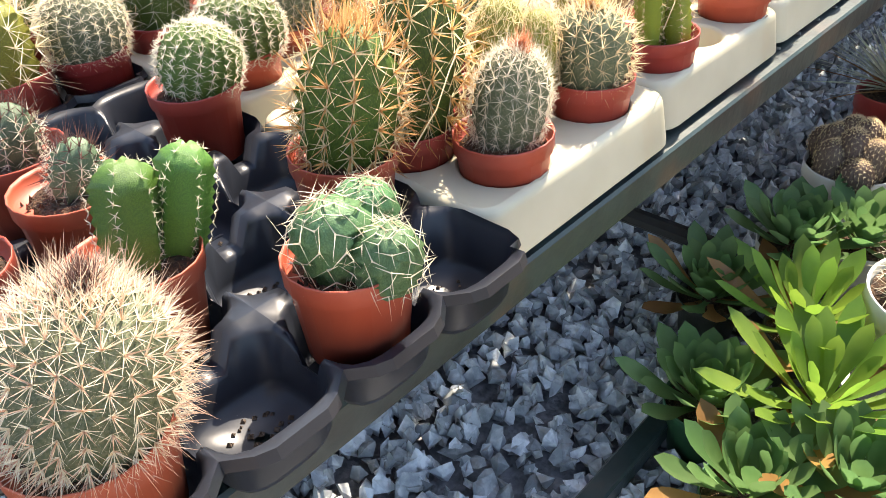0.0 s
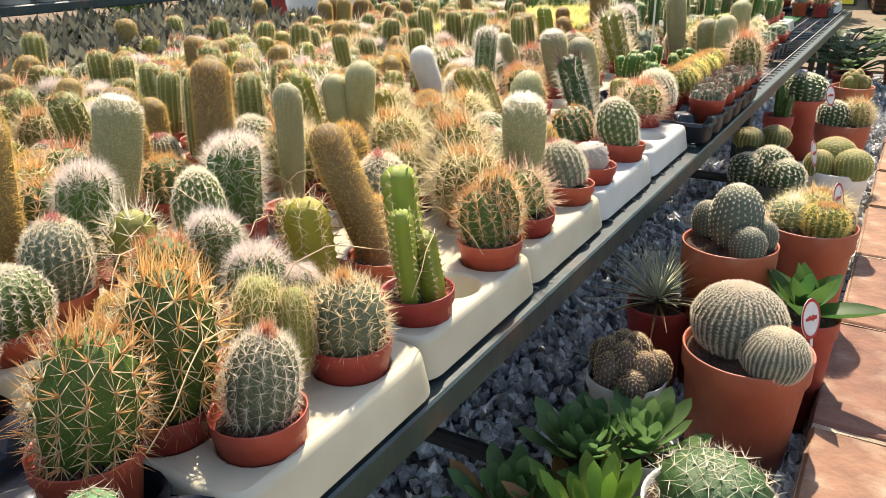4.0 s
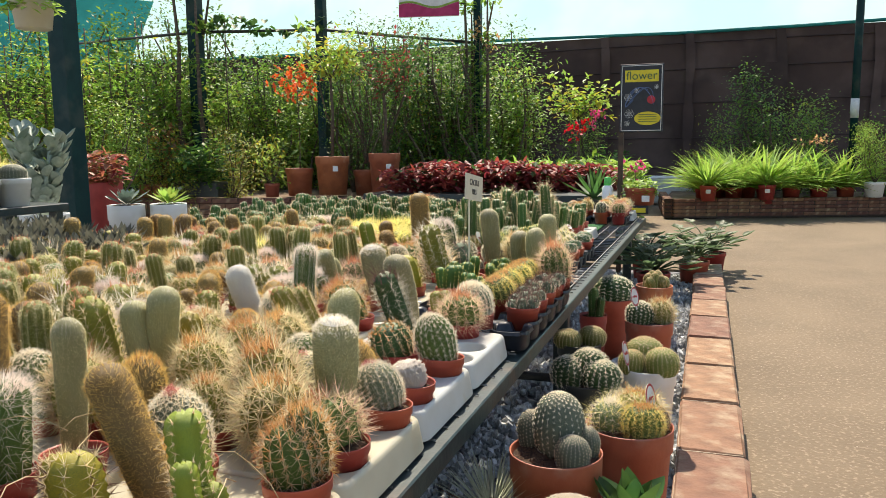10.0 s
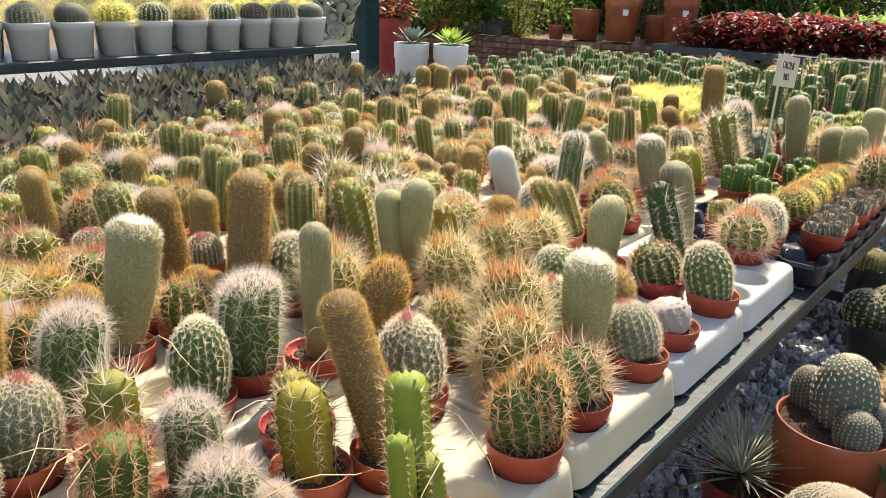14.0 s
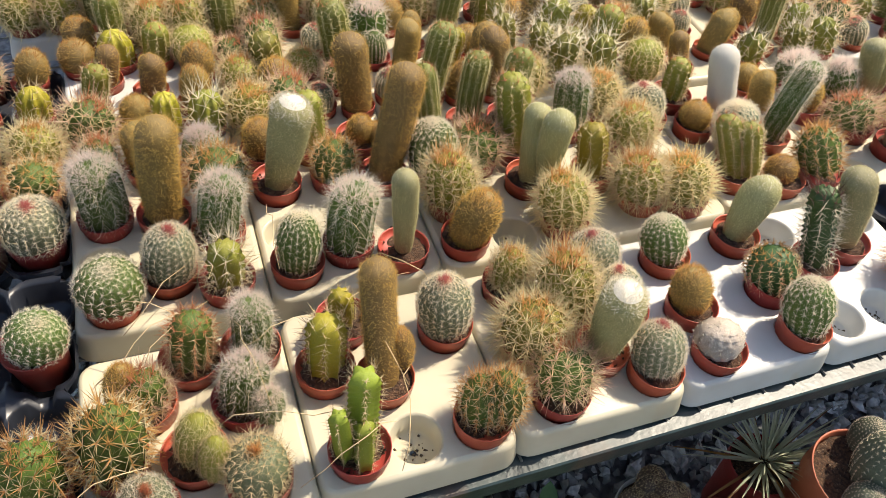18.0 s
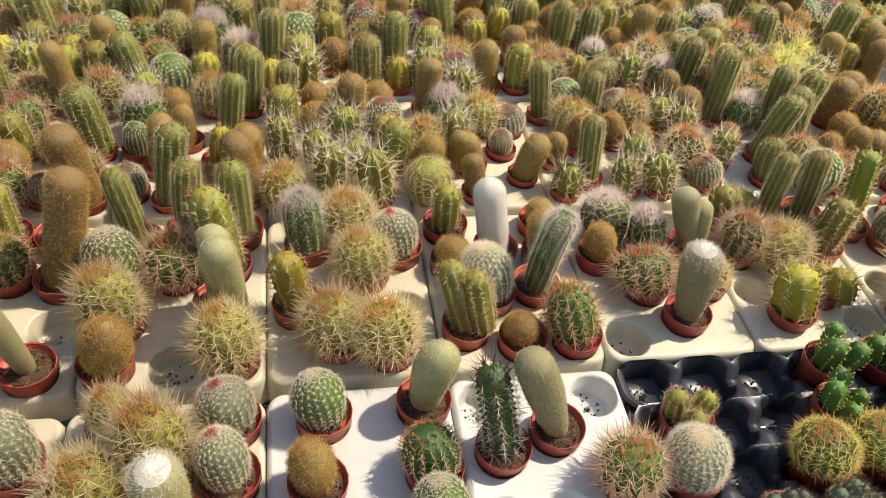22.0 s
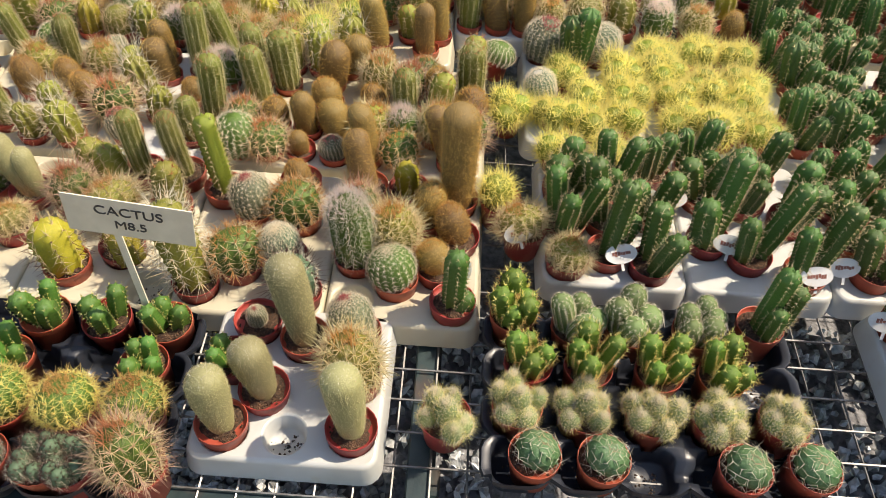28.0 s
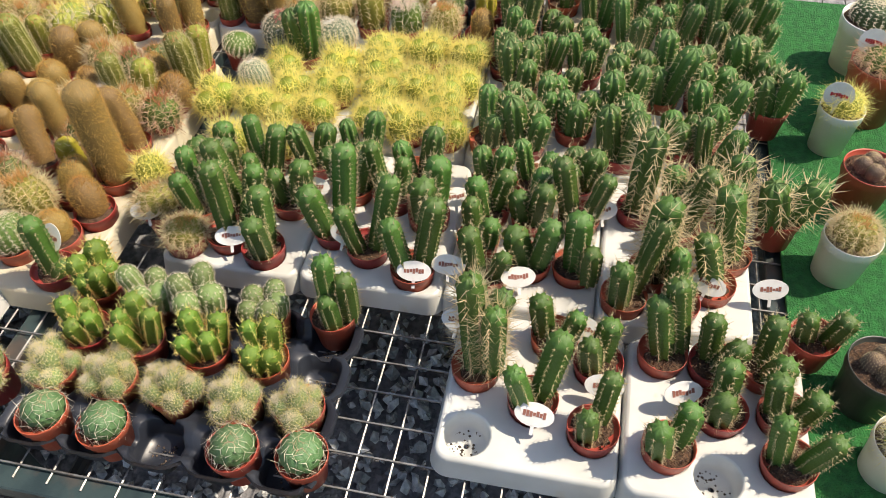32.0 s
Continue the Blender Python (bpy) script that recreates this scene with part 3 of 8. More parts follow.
def pocket_mesh(r, mat, top=TRAY, deep=0.044, seg=20):
    """One round pocket of a tray, round the origin, with its drain hole."""
    rows = [(r + 0.003, top), (r + 0.0008, top - 0.001), (r - 0.001, top - 0.004), (r * 0.9, top - deep + 0.006), (r * 0.8, top - deep), (0.006, top - deep - 0.001), (0.0055, top - deep - 0.007)]
    return Build().add([(q * math.cos(2 * math.pi * k / seg), q * math.sin(2 * math.pi * k / seg), z) for q, z in rows for k in range(seg)], [(i * seg + k, i * seg + (k + 1) % seg, (i + 1) * seg + (k + 1) % seg, (i + 1) * seg + k) for i in range(len(rows) - 1) for k in range(seg)]).mesh("pocket", mat)


def moulded_tray(X, Y, pockets, mat, top=TRAY, deep=0.044, cups=True):
    """A tray of X by Y with soft shoulders and a flared skirt; pockets are (x, y, radius) from its corner, to -x and +y."""
    cr, outline = 0.026, []
    for ox, oy, a0 in ((-cr, cr, 270), (-cr, Y - cr, 0), (-X + cr, Y - cr, 90), (-X + cr, cr, 180)):
        for k in range(6):
            a = radians(a0 + 18 * k)
            outline.append((ox, oy, math.cos(a), math.sin(a)))
    n, seg, b = len(outline), 20, Build()
    ring = lambda g, z: [(ox + (cr + g) * c, oy + (cr + g) * s_, z) for ox, oy, c, s_ in outline]
    rings = [ring(-0.007, top), ring(-0.0035, top - 0.001), ring(-0.0005, top - 0.004), ring(0.001, top - 0.009), ring(0.008, BENCH + 0.009), ring(0.0085, BENCH + 0.004)]
    pts = [Vector(p[:2]) for p in rings[0]]
    faces = [list(range(n))]
    for cx, cy, r in pockets:
        faces.append([len(pts) + k for k in range(seg)])
        pts += [Vector((cx + (r + 0.003) * math.cos(2 * math.pi * k / seg), cy + (r + 0.003) * math.sin(2 * math.pi * k / seg))) for k in range(seg)]
    vs, _, fs, _, _, owner = delaunay_2d_cdt(pts, [], faces, 1, 1e-6)
    b.add([(p.x, p.y, top) for p in vs], [f for f, o in zip(fs, owner) if list(o) == [0]])
    flat = len(b.f)
    b.add([p for q in rings for p in q], [(k * n + j, (k + 1) * n + j, (k + 1) * n + (j + 1) % n, k * n + (j + 1) % n) for k in range(len(rings) - 1) for j in range(n)])
    for cx, cy, r in pockets if cups else ():
        rows = [(r + 0.003, top), (r + 0.0008, top - 0.001), (r - 0.001, top - 0.004), (r * 0.9, top - deep + 0.006), (r * 0.8, top - deep), (0.006, top - deep - 0.001), (0.0055, top - deep - 0.007)]
        b.add([(cx + q * math.cos(2 * math.pi * k / seg), cy + q * math.sin(2 * math.pi * k / seg), z) for q, z in rows for k in range(seg)], [(i * seg + k, i * seg + (k + 1) % seg, (i + 1) * seg + (k + 1) % seg, (i + 1) * seg + k) for i in range(len(rows) - 1) for k in range(seg)])
    me = b.mesh("tray", mat)
    me.polygons.foreach_set("use_smooth", [k >= flat for k in range(len(b.f))])
    return me


def settle():
    """Lets every planned pot find its place: inside one tray and clear of its neighbours."""
    home = [(p[0], p[1]) for p in PLAN]
    seat = []
    for x, y in home:
        best = None
        for k, (tx, ty, kind, nx, ny, px, py, z) in enumerate(TRAY_PLAN):
            d = max(tx - nx * px - x, x - tx, ty - y, y - ty - ny * py)
            if d < 0.03 and (best is None or d < best[0]):
                best = (d, k)
        seat.append(best[1] if best else None)

    def keep(i):
        p = PLAN[i]
        if seat[i] is not None:
            tx, ty, kind, nx, ny, px, py, z = TRAY_PLAN[seat[i]]
            if kind == "black":
                c, r = min(nx - 1, max(0, int((tx - p[0]) / px))), min(ny - 1, max(0, int((p[1] - ty) / py)))
                gx, gy = tx - (c + 0.5) * px, ty + (r + 0.5) * py
                p[0], p[1] = (h + max(-0.012, min(0.012, g - h)) for h, g in ((home[i][0], gx), (home[i][1], gy)))
            else:
                g = 0.0465 if nx < 5 else 0.037
                p[0] = min(tx - g, max(tx - nx * px + g, p[0]))
                p[1] = min(ty + ny * py - g, max(ty + g, p[1]))

    for step in range(24):
        cells = {}
        for i, p in enumerate(PLAN):
            cells.setdefault((int(p[0] // 0.1), int(p[1] // 0.1)), []).append(i)
        for i, p in enumerate(PLAN):
            cx, cy = int(p[0] // 0.1), int(p[1] // 0.1)
            for j in (j for u in (-1, 0, 1) for v in (-1, 0, 1) for j in cells.get((cx + u, cy + v), ()) if j > i):
                q = PLAN[j]
                d = math.hypot(q[0] - p[0], q[1] - p[1])
                least = 0.0892 if max(p[0], q[0]) > SMALL_FROM or min(p[0], q[0]) < SMALL_TO or p[1] > 3.1 else 0.0705
                if 1e-6 < d < least:
                    k = 0.5 * (least - d) / d
                    ex, ey = (q[0] - p[0]) * k, (q[1] - p[1]) * k
                    p[0], p[1], q[0], q[1] = p[0] - ex, p[1] - ey, q[0] + ex, q[1] + ey
        for i, p in enumerate(PLAN):
            if step < 16:
                p[0], p[1] = p[0] + 0.05 * (home[i][0] - p[0]), p[1] + 0.05 * (home[i][1] - p[1])
            keep(i)
    return seat


def set_trays(seat):
    """Builds the planned trays, their pockets round the pots that stand in them."""
    words = {"white": "white moulded plastic pot tray with dirty round pockets", "cream": "yellowed cream plastic pot tray on the bench", "black": "shiny black moulded plastic pot tray on the bench"}
    rn = random.Random(15)
    for k, (x, y, kind, nx, ny, px, py, z) in enumerate(TRAY_PLAN):
        if kind == "black":
            key = (nx, ny, px, py)
            if key not in TRAYS:
                TRAYS[key] = tray_mesh(nx, ny, px, py, "tray_black", deep=0.05, r=0.485 * min(px, py), dip=0.024, seg=32)
            me, bare = TRAYS[key], [(-(i + 0.5) * px, (j + 0.5) * py, 0.03) for i in range(nx) for j in range(ny)]
        else:
            full = [(PLAN[i][0] - x, PLAN[i][1] - y) for i in range(len(PLAN)) if seat[i] == k]
            every = list(full)
            for i in range(nx):
                for j in range(ny):
                    c = (-(i + 0.5) * px, (j + 0.5) * py)
                    if all(math.hypot(c[0] - u, c[1] - v) > (0.08 if nx < 5 else 0.064) for u, v in every):
                        every.append(c)
            holes = [(u, v, min([0.0415 if nx < 5 else 0.032] + [math.hypot(u - a, v - c) / 2 - 0.0036 for a, c in every if (a, c) != (u, v)])) for u, v in every]
            holes = [(u, v, math.floor(r * 1000) / 1000) for u, v, r in holes]
            me, bare = moulded_tray(nx * px, ny * py, holes, "tray_" + kind, cups=x < -0.7), holes[len(full):]
        ob = thing("plant_tray", me, words[kind], "plant tray", "plant trays on the bench", at=pose(x, y, z))
        if kind != "black" and x >= -0.7:
            for u, v, r in holes:
                if (kind, r) not in TRAYS:
                    TRAYS[kind, r] = pocket_mesh(r, "tray_" + kind)
                part_of("pocket", TRAYS[kind, r], ob, at=pose(u, v, 0))
        if bare and x > -0.9:
            b = Build()
            for u, v, r in bare:
                for _ in range(rn.randrange(14, 46)):
                    a, q, g = rn.random() * 6.28, 0.78 * r * math.sqrt(rn.random()), rn.uniform(0.0008, 0.0032)
                    px_, py_, zz = u + q * math.cos(a), v + q * math.sin(a), TRAY - (0.0505 if kind == "black" else 0.0445)
                    b.add([(px_ - g, py_, zz), (px_, py_ - g, zz), (px_ + g, py_, zz), (px_, py_ + g, zz), (px_, py_, zz + g)], [(0, 1, 4), (1, 2, 4), (2, 3, 4), (3, 0, 4)])
            tagged(part_of("dirt", b.mesh("dirt", "dirt", smooth=False), ob, "soil crumbs in the pockets"), kind="stuff")


# ---- cacti ----
def shaped(f, form, top=0.84):
    """Radius along the height for a body of radius 1."""
    if form == "globe":
        return math.sqrt(max(0.0, 1 - (2 * f - 1) ** 2)) if f > 0.42 else 0.72 + 0.27 * math.sin(f / 0.42 * math.pi / 2)
    if form == "club":
        base = 0.66 + 0.34 * min(1, f / 0.55)
        return base * (1 if f < top else math.sqrt(max(0.0, 1 - ((f - top) / (1 - top)) ** 2)))
    if form == "dome":
        return (0.93 + 0.07 * math.sin(f * 3)) * math.sqrt(max(0.0, 1 - max(0, (f - 0.15) / 0.85) ** 2.2))
    base = 0.86 + 0.14 * min(1, f / 0.3)
    return base * (1 if f < top else math.sqrt(max(0.0, 1 - ((f - top) / (1 - top)) ** 2)))


def stem_mesh(form, aspect, ribs, depth, mat, rnd, tub=False, bend=0.0, rings=11, bumps=0, notch=0.0, rows=0, f0=0.06, wool=0.0):
    """The body: radius 1, height aspect, standing at the origin. Returns the mesh and a function from (angle, f) to point and normal."""
    per = 1 if depth < 0.07 and not tub else (4 if rings > 7 and not notch else 2) if ribs <= 9 else 2
    seg = ribs * per
    ph = rnd.random() * 6
    top = 1 - min(0.55, 0.88 / aspect)
    lump = [rnd.uniform(-0.03, 0.03) for _ in range(6)]

    def place(a, f, rib=True):
        g = f
        if bumps and form == "globe":
            f = 0.5 - 0.5 * math.cos(math.pi * min(1.0, 0.14 + 0.86 * g))
        r = shaped(f, form, top) * (1 + lump[int(f * 5)] * 0.6)
        if tub and not bumps:
            r *= 1 + 0.5 * depth * math.cos(ribs * a)
        elif tub:
            u, w = ribs * a / 4, math.pi * bumps * g
            r *= 1 + 1.5 * depth * (abs(math.cos(u) * math.cos(w)) + abs(math.sin(u) * math.sin(w)) - 0.7) * (1 if f < 0.93 else 0.4)
        elif rib:
            r *= 1 - depth * (0.5 - 0.5 * math.cos(ribs * a)) * (0.4 + 0.6 * min(1, 4 * (1 - f)))
            if notch:
                i = round(ribs * a / (2 * math.pi))
                r *= 1 + notch * math.cos(2 * math.pi * ((f - f0) / (0.985 - f0) * rows - 0.2 - 0.5 * (i % 2))) * (0.5 + 0.5 * math.cos(ribs * a)) * min(1, 6 * (1 - f))
        return Vector((r * math.cos(a + ph) + bend * f * f, r * math.sin(a + ph), f * aspect * (1 - 0.03 * (1 - abs(math.cos(ribs * a / 2))) * (f > 0.9))))

    vs, fs = [], []
    hs = [k / rings for k in range(rings)] + [0.992] if bumps else [0.5 - 0.5 * math.cos(math.pi * (k / rings) ** 0.85) if form in ("globe", "dome") else top * k / (rings - 5) if k < rings - 5 else top + (1 - top) * math.sin(math.pi / 2 * (k - rings + 5) / 5.3) for k in range(rings)] + [0.9985]
    if notch:
        hs = [0.0] + [q for q in (f0 + (0.985 - f0) * (k / 2 + 0.2) / rows for k in range(2 * rows)) if q < 0.965] + [0.97, 0.985, 0.995]
    n = len(hs)
    for f in hs:
        for j in range(seg):
            vs.append(place(2 * math.pi * j / seg, f))
    for k in range(n - 1):
        for j in range(seg):
            fs.append((k * seg + j, k * seg + (j + 1) % seg, (k + 1) * seg + (j + 1) % seg, (k + 1) * seg + j))
    fs.append(tuple((n - 1) * seg + j for j in range(seg)))
    if wool:
        me = mesh_of("stem", [tuple(v) for v in vs], fs, mat, True, (mat, "woolskin"), [1 if hs[min(f) // seg] > wool else 0 for f in fs])
    else:
        me = mesh_of("stem", [tuple(v) for v in vs], fs, mat)

    def surface(a, f):
        p = place(a, f)
        q = place(a, min(1, f + 0.02), False) - place(a, max(0, f - 0.02), False)
        out = Vector((math.cos(a + ph), math.sin(a + ph), 0))
        t = q.normalized() if q.length > 1e-6 else Vector((0, 0, 1))
        nor = (out - t * out.dot(t))
        nor = nor.normalized() if nor.length > 1e-3 else Vector((0, 0, 1))
        return p, (nor if f < 0.985 else Vector((0, 0, 1)))

    return me, surface


def spine_mesh(surface, aspect, ribs, rnd, mats, rows=0, rad=0, rlen=0.3, cen=0, clen=0.5, width=0.012, crown=0.85, lift=0.35, droop=0.0, fuzz=0, fuzz_len=0.1, fuzz_w=0.012, fuzz_slot=0, fuzz_up=0.3, fuzz_top=1.0, cap=0, cap_len=0.2, cap_slot=1, cap_from=0.86, f0=0.06, light=False, tub=False, off=0.3, areole=0.0):
    """Spines in stars on the ribs (rad round the star, cen standing out), loose fuzz, and a denser crown.
    mats: star, crown, standing spines. The light coat has fewer and broader ones."""
    b = Build()
    n_slot = len(mats)
    k_ = 1.75 if light else 1.25
    if light:
        rad, cen, fuzz, cap = max(3, int(rad * 0.7)) if rad else 0, (cen + 1) // 2, int(fuzz * 0.5), int(cap * 0.6)
    for i in range(ribs if rows else 0):
        a = 2 * math.pi * i / ribs
        for j in range(rows):
            f = (j + 0.5 * (i % 2)) / rows if tub else f0 + (0.985 - f0) * (j + off * (i % 2) + 0.2) / rows
            if f > 0.985 or (tub and f < 0.08):
                continue
            p, n = surface(a, f)
            top = f > crown + rnd.uniform(-0.05, 0.05)
            e = n.cross(Vector((0, 0, 1)))
            e = e.normalized() if e.length > 1e-3 else Vector((1, 0, 0))
            u = e.cross(n)
            b.slot = 1 if top and n_slot > 1 else 0
            if areole and not light:
                q = p + n * 0.012
                b.add([q - e * areole, q - u * areole * 1.3, q + e * areole, q + u * areole * 1.3], [(0, 1, 2, 3)])
            g0 = rnd.random() * 6.28
            for k in range(rad):
                g = g0 + 2 * math.pi * k / rad + rnd.uniform(-0.25, 0.25)
                w = (e * math.cos(g) + u * math.sin(g)) + n * (lift + rnd.uniform(-0.1, 0.5)) + Vector((0, 0, -droop))
                b.hair(p, w.normalized(), rlen * rnd.uniform(1.1, 1.9), width * 1.15 * k_)
            b.slot = 2 if n_slot > 2 and not top else (1 if top and n_slot > 1 else 0)
            for k in range(cen + (1 if top and cen else 0)):
                w = n + (e * rnd.gauss(0, 0.38) + u * rnd.gauss(0.12, 0.38)) + Vector((0, 0, 0.5 * top))
                b.hair(p, w.normalized(), clen * rnd.uniform(1.0, 1.6), width * 1.45 * k_)
    b.slot = fuzz_slot
    for _ in range(fuzz):
        f = f0 + (0.99 - f0) * rnd.random() ** (0.9 * fuzz_top)
        p, n = surface(rnd.random() * 6.283, f)
        w = (n + Vector((rnd.gauss(0, 0.5), rnd.gauss(0, 0.5), rnd.gauss(0, 0.5) + fuzz_up))).normalized()
        b.hair(p, w, fuzz_len * rnd.uniform(0.5, 1.3), fuzz_w * k_)
    b.slot = min(cap_slot, n_slot - 1)
    for _ in range(cap):
        f = cap_from + (0.995 - cap_from) * rnd.random() ** 0.6
        p, n = surface(rnd.random() * 6.283, f)
        w = (n + Vector((rnd.gauss(0, 0.5), rnd.gauss(0, 0.5), rnd.gauss(0, 0.4) + 0.3))).normalized()
        b.hair(p, w, cap_len * rnd.uniform(0.5, 1.3), max(fuzz_w, 0.009) * 1.1 * k_)
    return b.mesh("spines", *mats, smooth=False)


